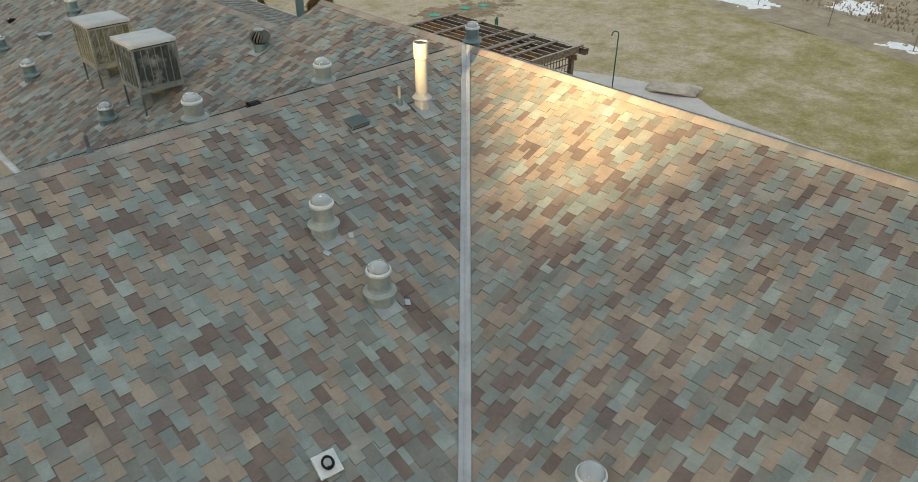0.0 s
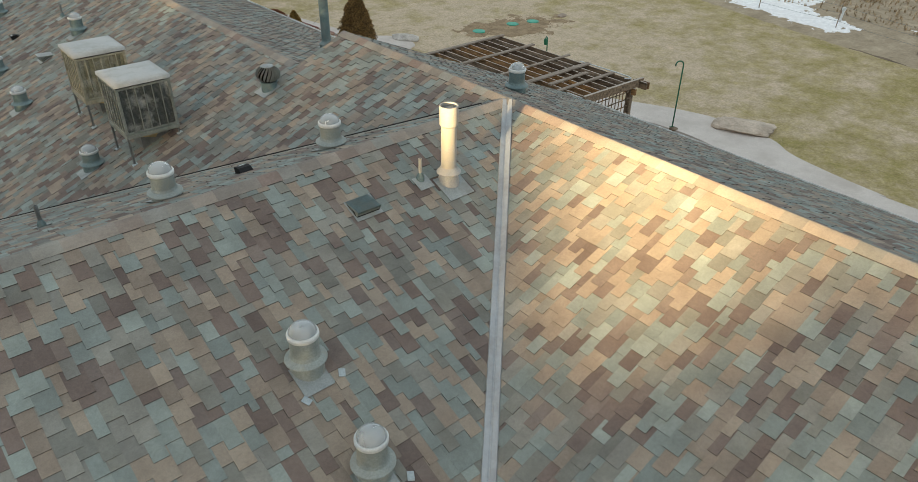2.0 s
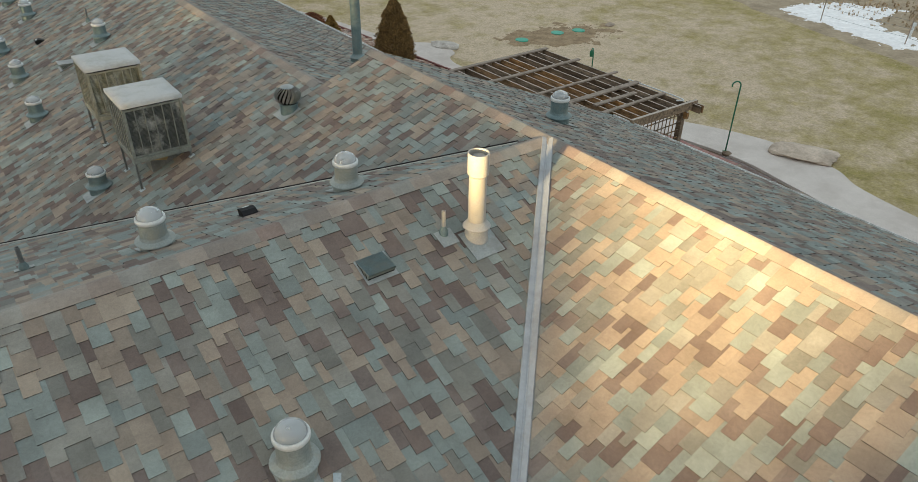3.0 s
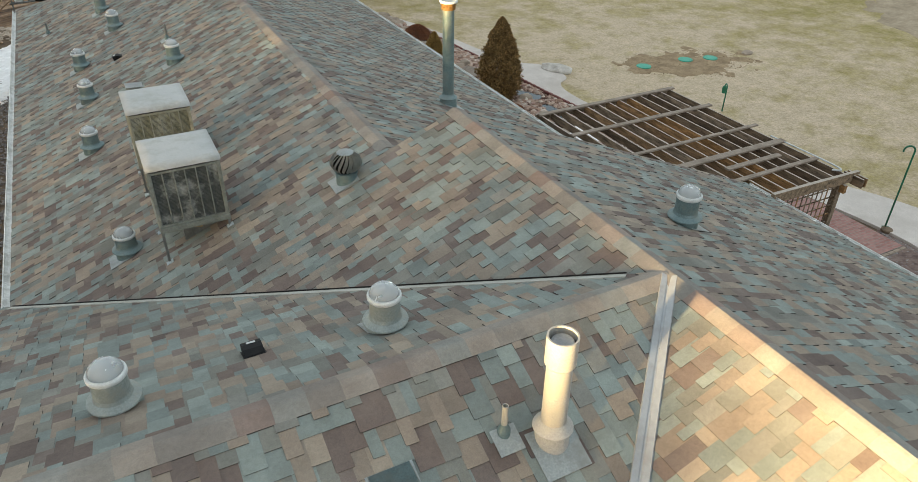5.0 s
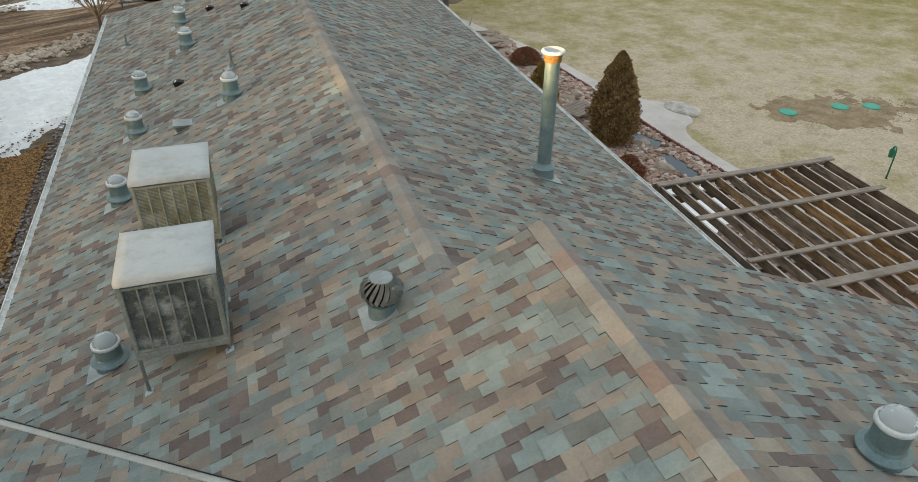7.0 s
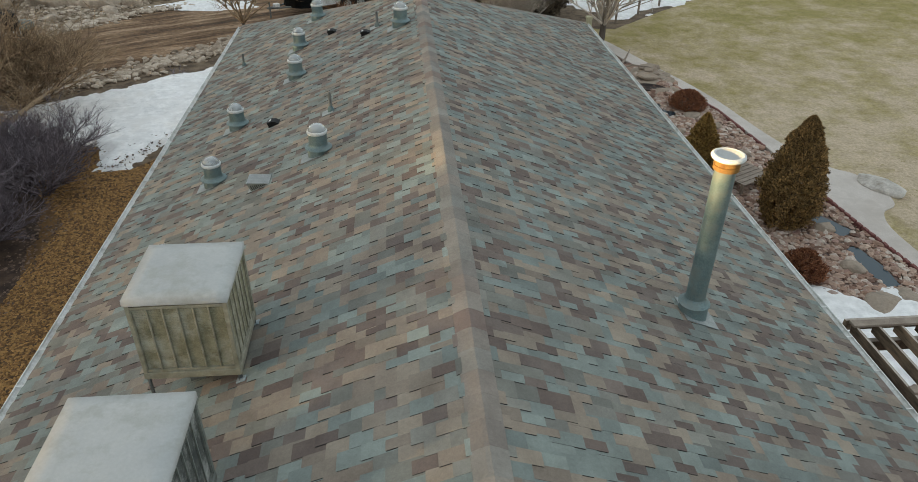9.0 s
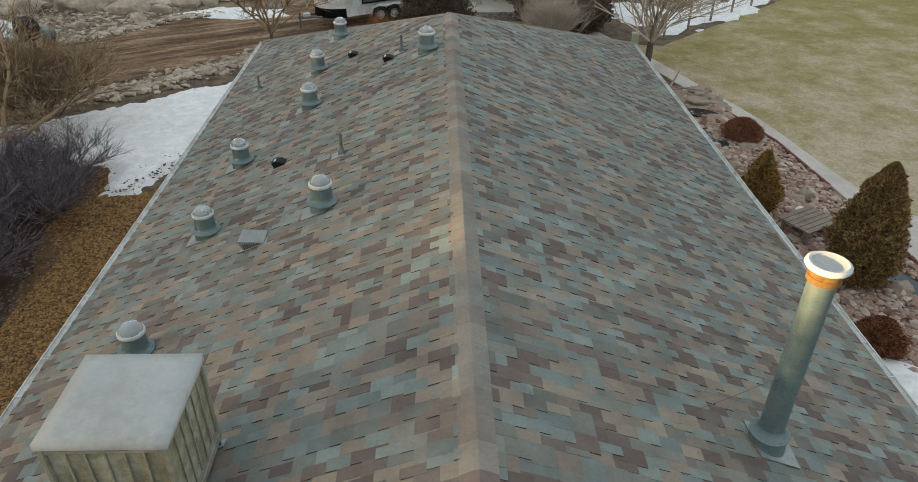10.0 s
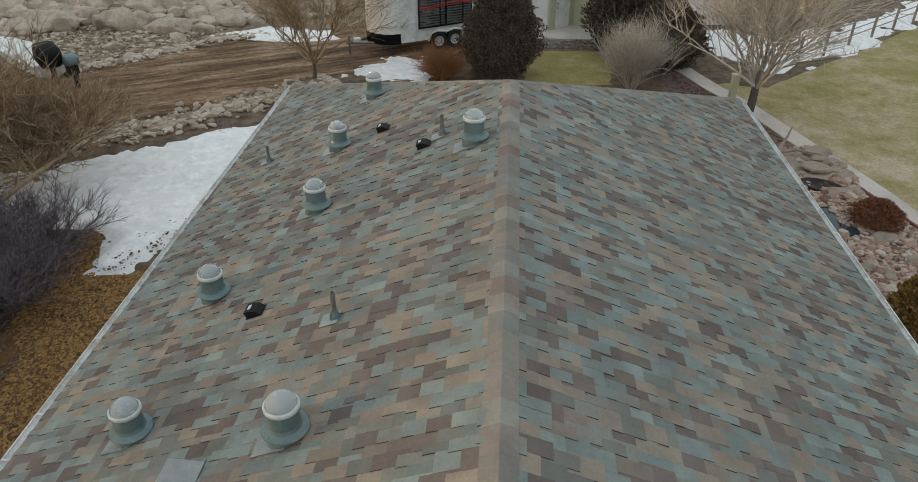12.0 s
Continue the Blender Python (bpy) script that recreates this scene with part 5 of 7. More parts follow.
dry = lambda x, y: all(inside(np.array([x]), np.array([y]), q)[0] < -0.02 for q in (POND, POND_2, POOL_1, POOL_2))
BED_N = [(15.4, 22.0), (15.4, 38.0), (18.4, 38.5), (18.85, 37.2), (19.5, 35.1), (19.85, 31.9), (20.08, 28.8), (20.2, 27.1), (20.4, 25.4), (20.8, 22.6)]
scatter_rocks("gravel", fill(BED_N, 11000, 0.07, 0.24, 0.03, 1.6, dry), "pink and tan river stones covering the bed", "gravel", M_PEBBLE)
scatter_rocks("fieldstones", fill(BED_N, 520, 0.14, 0.32, 0.04, 1.6, dry), "larger pink and tan fieldstones strewn over the bed", "stones", M_PEBBLE, 1, 14)
BED_FAR = [(15.2, 37.6), (15.2, 46.5), (16.4, 46.3), (17.4, 42.9), (18.2, 40.3), (18.8, 38.3)]
scatter_rocks("mulch", fill(BED_FAR, 2600, 0.05, 0.14, 0.015, 1.6), "dark brown bark mulch", "mulch", M_DARKMULCH, 0)
BED_S = [(17.6, 14.9), (15.3, 15.2), (15.3, 22.0), (20.5, 22.6), (21.4, 20.0)]
scatter_rocks("gravel", fill(BED_S, 1500, 0.06, 0.16, 0.02, 1.8), "pink and tan river stones under the pergola", "gravel", M_PEBBLE)


def boulder(x, y, sx, sy, sz, label, turn=0.0, sink=0.25, seed=None, group="boulders", mat=None, z=0.0):
    s = seed if seed is not None else yard.uniform(0, 50)
    ob = tagged(new("boulder", rock_mesh("boulder", s, 1.0, 3, mat)), label, "boulder", group)
    ob.matrix_world = pose(x, y, z + sz * (0.5 - sink), 0, 0, turn) @ Matrix.Diagonal((sx, sy, sz, 1))
    return ob


for x, y, sx, sy in ((17.3, 38.4, 1.1, 0.8), (18.0, 37.9, 1.2, 0.7), (17.0, 37.6, 0.8, 0.6), (18.1, 36.9, 0.9, 0.5), (16.9, 36.6, 0.7, 0.5), (18.5, 34.6, 0.6, 0.5), (18.9, 33.6, 0.7, 0.4),
                     (18.3, 32.4, 0.5, 0.45), (19.0, 31.4, 0.55, 0.4), (18.9, 23.8, 0.9, 0.7), (19.6, 24.0, 0.7, 0.6), (19.2, 27.0, 0.7, 0.5), (19.0, 25.2, 0.6, 0.5), (18.6, 31.2, 0.5, 0.4),
                     (19.3, 29.9, 0.6, 0.35), (20.3, 23.4, 0.6, 0.5),
                     (18.5, 39.3, 1.0, 0.55), (18.4, 38.7, 1.1, 0.5), (17.9, 39.2, 0.7, 0.5), (18.8, 37.9, 0.7, 0.5), (18.7, 36.9, 0.6, 0.4), (17.3, 39.2, 0.7, 0.5), (18.9, 38.6, 0.5, 0.4), (16.7, 38.2, 0.6, 0.5),
                     (18.6, 36.2, 0.5, 0.4), (16.8, 35.4, 0.5, 0.4), (18.4, 35.6, 0.4, 0.35), (17.5, 33.2, 0.5, 0.4), (17.9, 32.9, 0.4, 0.35)):
    boulder(x, y, sx, sy, 0.26, "flat tan fieldstone in the gravel bed", yard.uniform(0, 180), 0.3, None, "fieldstones in the bed")
boulder(24.9, 13.0, 2.1, 1.25, 0.5, "broad flat pinkish boulder at the lawn's edge", 118, 0.3, 7.0, mat=M_BOULDER)
boulder(22.08, 29.15, 1.5, 0.75, 0.4, "flat pale boulder beside the walkway", 120, 0.3, 9.0, mat=M_PALESTONE)
boulder(30.98, 27.3, 0.6, 0.4, 0.16, "small grey stone in the lawn", 10, 0.3, 3.0)


def slab(x, y, z, size, thick, turn, tip, seed):
    """A broken flagstone: an uneven outline, cleft top and ragged edge."""
    rr = random.Random(seed)
    n = rr.randint(6, 8)
    ring = []
    for k in range(n):
        q = 2 * math.pi * (k + rr.uniform(-0.25, 0.25)) / n
        r = size * rr.uniform(0.36, 0.58)
        ring.append((r * math.cos(q), 0.66 * r * math.sin(q)))
    vs = [(p * 0.94, q * 0.94, -thick / 2) for p, q in ring] + [(p * rr.uniform(0.98, 1.06), q, rr.uniform(-0.01, 0.02)) for p, q in ring]
    vs += [(p * 0.88, q * 0.88, thick / 2 + rr.uniform(-0.012, 0.012)) for p, q in ring] + [(0, 0, thick / 2)]
    fs = [tuple(range(n))[::-1]]
    for lo in (0, n):
        fs += [(lo + k, lo + (k + 1) % n, lo + n + (k + 1) % n, lo + n + k) for k in range(n)]
    fs += [(2 * n + k, 2 * n + (k + 1) % n, 3 * n) for k in range(n)]
    ob = tagged(new("stone_slab", raw_mesh("stone_slab", vs, fs, M_STONE)), "rough tan stone slab stacked over the spring", "stone", "stacked slabs")
    ob.matrix_world = pose(x, y, z, tip, 0.5 * tip, turn)


for k, (x, y, z, size, turn, tip) in enumerate((
        (18.55, 39.5, 0.1, 1.1, -20, 3), (18.15, 38.85, 0.12, 1.2, -35, -4), (17.85, 38.3, 0.1, 1.1, 10, 4), (17.35, 38.75, 0.1, 0.9, 40, -3), (18.75, 38.75, 0.09, 0.9, 70, 5),
        (18.3, 39.2, 0.24, 1.0, 25, -4), (17.95, 38.0, 0.27, 1.35, -18, 5), (18.6, 38.15, 0.1, 0.8, -50, 3), (17.3, 37.9, 0.1, 0.8, 60, 6), (18.1, 38.5, 0.37, 0.9, 50, -5))):
    slab(x, y, z, size * 0.78, 0.11, turn, tip, 70 + k)
scatter_rocks("spring_stones", fill([(16.6, 36.2), (17.3, 36.4), (18.7, 36.2), (19.0, 37.6), (18.6, 39.9), (17.0, 40.0)], 420, 0.14, 0.34, 0.06, 1.5,
                                    lambda x, y: abs(x - 17.85) > 0.55 or abs(y - 37.2) > 0.4), "broken pink and tan stones heaped round the spring", "stones", M_PEBBLE, 1, 18)
# hollow under the slabs where the stream wells up, its shade painted near black
bm = bmesh.new()
lathe(bm, [(0.0, 0.07), (0.42, 0.08), (0.6, 0.13), (0.68, 0.02)], 16, Matrix.Translation((17.85, 37.2, 0)) @ Matrix.Rotation(-0.5, 4, "Z") @ Matrix.Diagonal((1.0, 0.6, 1, 1)))
tagged(new("spring_hollow", mesh_of(bm, "spring_hollow", M_HOLLOW)), "wet hollow under the stone slabs, its shade painted near black", "hollow")


# red edging bricks along the walkway
def edging(x0, y0, x1, y1):
    d = Vector((x1 - x0, y1 - y0, 0))
    n = int(d.length / 0.24)
    row = thing("brick_edging", pose(x0, y0, 0), "row of dark red scalloped edging bricks", "edging")
    me = raw_mesh("brick", *brick_shape(), M_REDBRICK)
    for i in range(n):
        if yard.random() < 0.18:
            continue
        ob = new("brick", me)
        ob.parent = row
        p = d * (i / n)
        ob.matrix_basis = Matrix.Translation((p.x, p.y, 0.03)) @ Matrix.Rotation(math.atan2(d.y, d.x) + yard.uniform(-0.15, 0.15), 4, "Z")


def brick_shape():
    w, t, h = 0.105, 0.045, 0.075
    vs = []
    for z, k in ((-h, 1.0), (h * 0.75, 1.0), (h, 0.8)):
        vs += [(-w * k, -t * k, z), (w * k, -t * k, z), (w * k, t * k, z), (-w * k, t * k, z)]
    fs = [(8, 9, 10, 11)]
    for a in (0, 4):
        for i in range(4):
            j = (i + 1) % 4
            fs.append((a + i, a + j, a + 4 + j, a + 4 + i))
    return vs, fs


edging(18.86, 37.3, 19.55, 35.0)
edging(19.55, 35.0, 19.88, 31.8)
edging(20.1, 28.7, 20.22, 27.1)
edging(20.22, 27.1, 20.42, 25.4)
edging(20.42, 25.4, 20.8, 22.8)


# plants
def columnar(name, x, y, h, r, label, n=2600, seed=1, mat=None, lean=0.0, clump=0.14, point=0.6):
    """An evergreen: tapered trunk and a crown of many small sprays with an uneven outline."""
    rr = random.Random(seed)
    ob = thing(name, pose(x, y, 0, 0, 0, rr.uniform(0, 360)), label, "shrub" if h < 1.6 else "tree")
    bm = bmesh.new()
    tube(bm, [(0, 0, -0.05), (0.02, 0.01, h * 0.4), (0, 0, h * 0.86)], [0.1 * r + 0.03, 0.06 * r + 0.02, 0.01], 7)
    for i in range(12):
        a, zz = rr.uniform(0, 6.28), h * rr.uniform(0.1, 0.7)
        q = r * 0.7 * (1 - zz / h)
        tube(bm, [(0, 0, zz), (q * 0.6 * math.cos(a), q * 0.6 * math.sin(a), zz + 0.15 * h), (q * math.cos(a), q * math.sin(a), zz + 0.26 * h)], [0.02, 0.014, 0.005], 4)
    part("trunk", bm, M_BARK, ob, "brown trunk and limbs")
    verts, faces = [], []
    for i in range(n):
        f = rr.random() ** 0.8
        zz = h * (0.02 + 0.97 * f)
        prof = (0.62 + 0.38 * math.sin(min(1.0, f * 2.9) * math.pi / 2)) * min(1.0, ((1 - f) / 0.66)) ** point
        a = rr.uniform(0, 6.283)
        bulge = 1 + 0.2 * noise.noise(Vector((math.cos(a) * 2.0, math.sin(a) * 2.0, zz * 2.3 + seed))) + 0.34 * noise.noise(Vector((math.cos(a) * 5.0, math.sin(a) * 5.0, zz * 6.0 + seed)))
        q = r * prof * bulge * (0.4 + 0.6 * rr.random() ** 0.5)
        p = Vector((q * math.cos(a), q * math.sin(a), zz))
        out = Vector((math.cos(a), math.sin(a), rr.uniform(0.5, 1.8))).normalized()
        side = out.cross(Vector((rr.uniform(-1, 1), rr.uniform(-1, 1), rr.uniform(-1, 1)))).normalized()
        s = clump * rr.uniform(0.6, 1.3)
        k = len(verts)
        up = out.cross(side)
        verts += [p - side * s * 0.36, p + side * s * 0.36, p + out * s + up * 0.03, p + out * s * 0.5 + up * s * 0.3]
        faces += [(k, k + 1, k + 2), (k, k + 3, k + 2)]
    crown = new("crown", raw_mesh("crown", verts, faces, mat or M_JUNIPER))
    crown.parent = ob
    tagged(crown, "dense brownish green winter foliage")
    return ob


def twiggy(name, x, y, h, spread, label, stems, mat, seed, depth=3, trunk=0.0, thick=0.012, up=1.0, mat_trunk=None, kids=4, category="shrub", girth=3.2):
    """A leafless plant: stems that fork into ever thinner twigs."""
    rr = random.Random(seed)
    ob = thing(name, pose(x, y, 0), label, category)
    verts, faces = [], []

    def limb(p, d, ln, r, level, bm):
        pts = [p]
        q, dd = p.copy(), d.copy()
        steps = 3 if level > 1 else 2
        for s in range(steps):
            dd = (dd + Vector((rr.uniform(-0.4, 0.4), rr.uniform(-0.4, 0.4), rr.uniform(-0.18, 0.24) * up))).normalized()
            q = q + dd * (ln / steps)
            pts.append(q.copy())
        n = len(pts)
        seg = 5 if level >= depth else 3
        prev = None
        for i, c in enumerate(pts):
            rad = r * (1 - 0.62 * i / (n - 1))
            t = (pts[min(i + 1, n - 1)] - pts[max(i - 1, 0)]).normalized()
            sd = t.cross(Vector((0.31, 0.77, 0.13))).normalized()
            u2 = sd.cross(t)
            k = len(verts)
            verts.extend(c + rad * (math.cos(6.2832 * g / seg) * sd + math.sin(6.2832 * g / seg) * u2) for g in range(seg))
            if prev is not None:
                for g in range(seg):
                    faces.append((prev + g, prev + (g + 1) % seg, k + (g + 1) % seg, k + g))
            prev = k
        if level > 0:
            for c in range(kids if level > 1 else kids + 1):
                f = rr.uniform(0.3, 1.0)
                i = min(n - 2, int(f * (n - 1)))
                at = pts[i].lerp(pts[i + 1], f * (n - 1) - i)
                nd = (d * 0.8 + Vector((rr.uniform(-1, 1), rr.uniform(-1, 1), rr.uniform(-0.35, 0.75) * up)) * 0.75).normalized()
                limb(at, nd, ln * rr.uniform(0.5, 0.8), r * 0.58, level - 1, None)

    def branch():
        tw = new("branch", raw_mesh("branch", verts, faces, mat))
        tw.parent = ob
        verts.clear()
        faces.clear()

    root = Vector((0, 0, -0.03))
    if trunk:
        bm = bmesh.new()
        top = Vector((rr.uniform(-0.1, 0.1), rr.uniform(-0.1, 0.1), trunk))
        tube(bm, [root, root.lerp(top, 0.5) + Vector((0.03, -0.02, 0)), top], [thick * girth, thick * girth * 0.85, thick * girth * 0.75], 9)
        part("trunk", bm, mat_trunk or mat, ob, "bare trunk")
        root = top - Vector((0, 0, 0.05))
    for s in range(stems):
        if s and s % max(2, math.ceil(stems / 6)) == 0:
            branch()
        a = 6.283 * s / stems + rr.uniform(-0.4, 0.4)
        lean = rr.uniform(0.15, 1.0) * spread
        d = Vector((math.cos(a) * lean, math.sin(a) * lean, 1.0)).normalized()
        start = root + Vector((math.cos(a), math.sin(a), 0)) * rr.uniform(0.0, 0.12 if trunk else 0.25)
        limb(start, d, h * rr.uniform(0.38, 0.55), thick * rr.uniform(1.1, 1.6), depth, None)
    branch()
    return ob


columnar("juniper", 18.3, 27.4, 3.05, 0.79, "conical brownish juniper in the gravel bed", 60000, 2, clump=0.05, point=0.66)
columnar("juniper", 8.55, 45.9, 4.3, 1.5, "dense dark conical juniper behind the roof", 52000, 5, M_DARKJUNIPER, clump=0.075, point=0.6)
columnar("juniper", 13.7, 49.6, 4.2, 1.6, "dark spreading juniper by the outbuilding", 36000, 6, M_DARKJUNIPER, clump=0.1)
columnar("juniper", 15.2, 47.6, 2.8, 1.5, "low dark spreading juniper", 30000, 7, M_DARKJUNIPER, clump=0.09)
M_GOLD = island_tones("golden brown dry foliage", [(0.1, 0.055, 0.018), (0.36, 0.22, 0.065), (0.58, 0.38, 0.12), (0.22, 0.13, 0.04)], 0.9, 5.0, 0.0)
M_RUSSET = island_tones("russet dry foliage", [(0.07, 0.023, 0.013), (0.26, 0.095, 0.045), (0.42, 0.18, 0.085), (0.15, 0.05, 0.026)], 0.9, 5.0, 0.0)
columnar("shrub", 17.15, 30.6, 1.8, 0.55, "upright golden-brown winter shrub", 22000, 8, M_GOLD, clump=0.07, point=0.8)
columnar("shrub", 17.55, 25.0, 0.75, 0.5, "small russet winter shrub", 9000, 9, M_RUSSET, clump=0.05, point=0.5)
columnar("shrub", 18.55, 35.3, 0.7, 0.68, "low russet winter shrub among stones", 6500, 10, M_RUSSET, clump=0.05, point=0.5)
twiggy("shrub", 6.3, 45.3, 1.7, 1.3, "leafless russet twiggy shrub by a juniper", 90, M_REDTWIG, 21, 2, thick=0.011, kids=5)
twiggy("shrub", 13.5, 44.9, 2.9, 0.55, "pale dry leafless shrub behind the roof", 80, M_PALEBARK, 22, 2, thick=0.011, kids=7)
twiggy("tree", 17.15, 42.35, 6.6, 1.0, "bare pale-barked tree with fine spreading branches", 22, M_PALEBARK, 23, 3, 1.1, 0.036, mat_trunk=M_BARK, kids=5, category="tree", girth=4.6)
twiggy("tree", 1.4, 44.8, 5.2, 1.1, "leafless tan young tree by the drive", 15, M_TANTWIG, 24, 3, 0.7, 0.026, mat_trunk=M_BARK, kids=5, category="tree")
twiggy("tree", -4.4, 35.8, 3.9, 1.9, "leafless tan tree by the snow drift", 26, M_TANTWIG, 25, 3, 0.5, 0.03, kids=6, category="tree")
twiggy("tree", -7.2, 36.6, 4.0, 1.7, "leafless tan tree beside the dirt drive", 20, M_TANTWIG, 29, 3, 0.5, 0.022, kids=6, category="tree")
twiggy("tree", -6.2, 34.4, 3.2, 1.6, "leafless tan tree behind the shrubs", 20, M_TANTWIG, 28, 3, 0.4, 0.022, kids=6, category="tree")
for i, (x, y, h, sp) in enumerate(((-2.2, 32.4, 2.0, 2.0), (-1.7, 30.4, 2.0, 1.9), (-3.2, 31.2, 2.2, 1.8), (-3.4, 28.8, 2.4, 1.7), (-2.2, 27.6, 2.2, 1.7), (-3.3, 25.6, 2.4, 1.6), (-4.9, 31.4, 1.5, 1.8), (-4.8, 29.8, 2.6, 1.6),
                                   (-2.2, 24.2, 2.2, 1.6), (-4.9, 27.0, 2.6, 1.6))):
    twiggy("shrub", x, y, h, sp, "tangled leafless purple-brown shrub", 26, M_TWIG, 31 + i, 3, thick=0.019, up=0.4, kids=5)


def bent_tree(x, y, seed):
    """An old shrub tree: a crooked trunk that forks into two long low limbs full of twigs."""
    rr = random.Random(seed)
    ob = thing("tree", pose(x, y, 0), "crooked dark-trunked leafless tree by the snow", "tree")
    bm = bmesh.new()
    tube(bm, flowing([(0.1, -0.1, -0.05), (-0.12, 0.1, 0.45), (-0.2, 0.3, 0.8), (0.0, 0.45, 1.05)], 4), 0.11, 9)
    part("trunk", bm, M_BARK, ob, "crooked dark trunk")
    for way in ([(0.0, 0.45, 1.0), (-0.7, 0.4, 1.3), (-1.7, 0.5, 1.9), (-3.0, 0.6, 2.5)], [(0.0, 0.45, 1.0), (0.4, 1.2, 1.25), (0.8, 2.4, 1.45), (1.2, 3.6, 1.9)], [(-0.2, 0.3, 0.8), (-0.5, 1.0, 1.6), (-0.4, 1.8, 2.6), (-0.7, 2.4, 3.5)]):
        line = flowing(way, 6)
        bm = bmesh.new()
        tube(bm, line, [0.085 * (1 - 0.8 * i / (len(line) - 1)) for i in range(len(line))], 7)
        for k in range(34):
            p = line[rr.randrange(3, len(line))]
            d = Vector((rr.uniform(-1, 1), rr.uniform(-1, 1), rr.uniform(-0.2, 1.1))).normalized()
            for q in range(rr.randrange(2, 5)):
                tip = p + d * rr.uniform(0.35, 0.6) + Vector((0, 0, rr.uniform(-0.05, 0.12)))
                tube(bm, [p, p.lerp(tip, 0.5) + Vector((rr.uniform(-0.05, 0.05), rr.uniform(-0.05, 0.05), 0)), tip], [0.018 / (1 + 0.6 * q), 0.013 / (1 + 0.6 * q), 0.006], 4)
                for _ in range(3):
                    e = (d + Vector((rr.uniform(-1, 1), rr.uniform(-1, 1), rr.uniform(-0.6, 0.8)))).normalized()
                    tube(bm, [tip, tip + e * rr.uniform(0.2, 0.5)], [0.007, 0.003], 3)
                p = tip
                d = (d + Vector((rr.uniform(-0.6, 0.6), rr.uniform(-0.6, 0.6), rr.uniform(-0.3, 0.4)))).normalized()
        part("limb", bm, M_TANTWIG, ob, "long low limb with fine twigs")


bent_tree(-3.46, 32.75, 71)
LIP = [(2.3, 39.5), (1.5, 36.0), (0.7, 34.0), (0.0, 32.3), (-0.6, 31.8)]
twiggy("weed", -0.4, 39.8, 0.8, 0.5, "dry weed stalks in the snow", 5, M_TWIG, 61, 1, thick=0.008)


# leaf litter, dark gravel strip by the west wall
# mulch colour is darkened to hold the shade beneath the shrubs
M_SHADEMULCH = rough_mat("dark mulch with shrub shade", (0.03, 0.019, 0.014), (0.1, 0.062, 0.043), 2.5, 0.95, 24.0, 0.02)
patch("mulch_bed", [(-8, 18), (-8, 31.5), (-1.9, 32.3), (-1.1, 29.6), (-0.5, 26), (-0.5, 18)], 0.3, 0.04, 0.5, M_SHADEMULCH, "dark mulch under the leafless shrubs, their shade painted in", "mulch", 0.5, 0.7, 0.03, 1.2, base=-0.004)
LITTER = [(-1.8, 20), (-1.8, 31.5), (-1.4, 32.2), (-0.6, 31.2), (0.2, 31.6), (0.9, 32.4), (1.2, 20)]
patch("leaf_litter", LITTER, 0.4, 0.03, 0.6, M_LEAF, "bed of orange-brown fallen leaves", "leaf litter", 0.2, 0.8, 0.03, 1.2, base=-0.02)
# leaves of a darker tone, with the shrubs' shade painted in
scatter_rocks("leaves", fill([(-4.5, 20), (-4.5, 32.3), (-1.4, 32.2), (-0.3, 31.0), (-0.2, 20)], 7000, 0.03, 0.09, 0.02, 1.4), "brown fallen leaves under the shrubs, darkened for their shade", "leaf litter", M_DARKMULCH, 0)
scatter_rocks("wood_chips", fill([(-0.5, 20), (-0.6, 26.5), (-0.5, 28.6), (-1.9, 30.4), (-2.6, 32.6), (-1.2, 33.4), (-0.5, 31.6), (0.3, 31.7), (1.0, 32.6), (1.15, 20)], 30000, 0.035, 0.09, 0.02, 1.3), "orange-brown wood chips and leaves", "leaf litter", M_CHIPS, 0, 8)
STRIP = [(0.95, 17.6), (1.0, 33.2), (2.4, 43.5), (3.4, 43.5), (3.4, 17.6)]
scatter_rocks("pebbles", fill(STRIP, 8000, 0.04, 0.11, 0.01, 1.5), "dark grey pebble strip along the wall", "gravel", M_GREYPEB, 0)

# stones along the dirt drive
def along(path, n, width, s0, s1, z=0.02):
    out = []
    for _ in range(n):
        k = yard.random() * (len(path) - 1)
        i = int(k)
        (ax, ay), (bx, by) = path[i], path[i + 1]
        d = Vector((bx - ax, by - ay, 0)).normalized()
        o = yard.gauss(0, width / 2.2)
        f = k - i
        out.append((ax + (bx - ax) * f - d.y * o, ay + (by - ay) * f + d.x * o, z, s0 + (s1 - s0) * yard.random() ** 1.6))
    return out


scatter_rocks("leaves", along(LIP, 380, 0.9, 0.02, 0.085, 0.1), "brown leaves and clods melting out of the snow", "leaf litter", M_DARKMULCH, 0, 9)
LOW_EDGE = [(-9.5, 36.6), (-5.8, 38.0), (-3.3, 39.7), (-1.1, 41.6), (0.9, 43.6), (2.2, 44.8)]
scatter_rocks("stone_border", along(LOW_EDGE, 1500, 0.95, 0.1, 0.4), "border of tan fieldstones along the drive", "stones", M_RUBBLE, 1, 5)
UP_EDGE = [(-12.5, 43.2), (-8.4, 45.5), (-6.1, 47.4), (-4.3, 49.8), (-2.0, 50.6)]
scatter_rocks("stone_border", along(UP_EDGE, 700, 0.7, 0.12, 0.4), "border of tan fieldstones along the drive", "stones", M_RUBBLE, 1, 6)
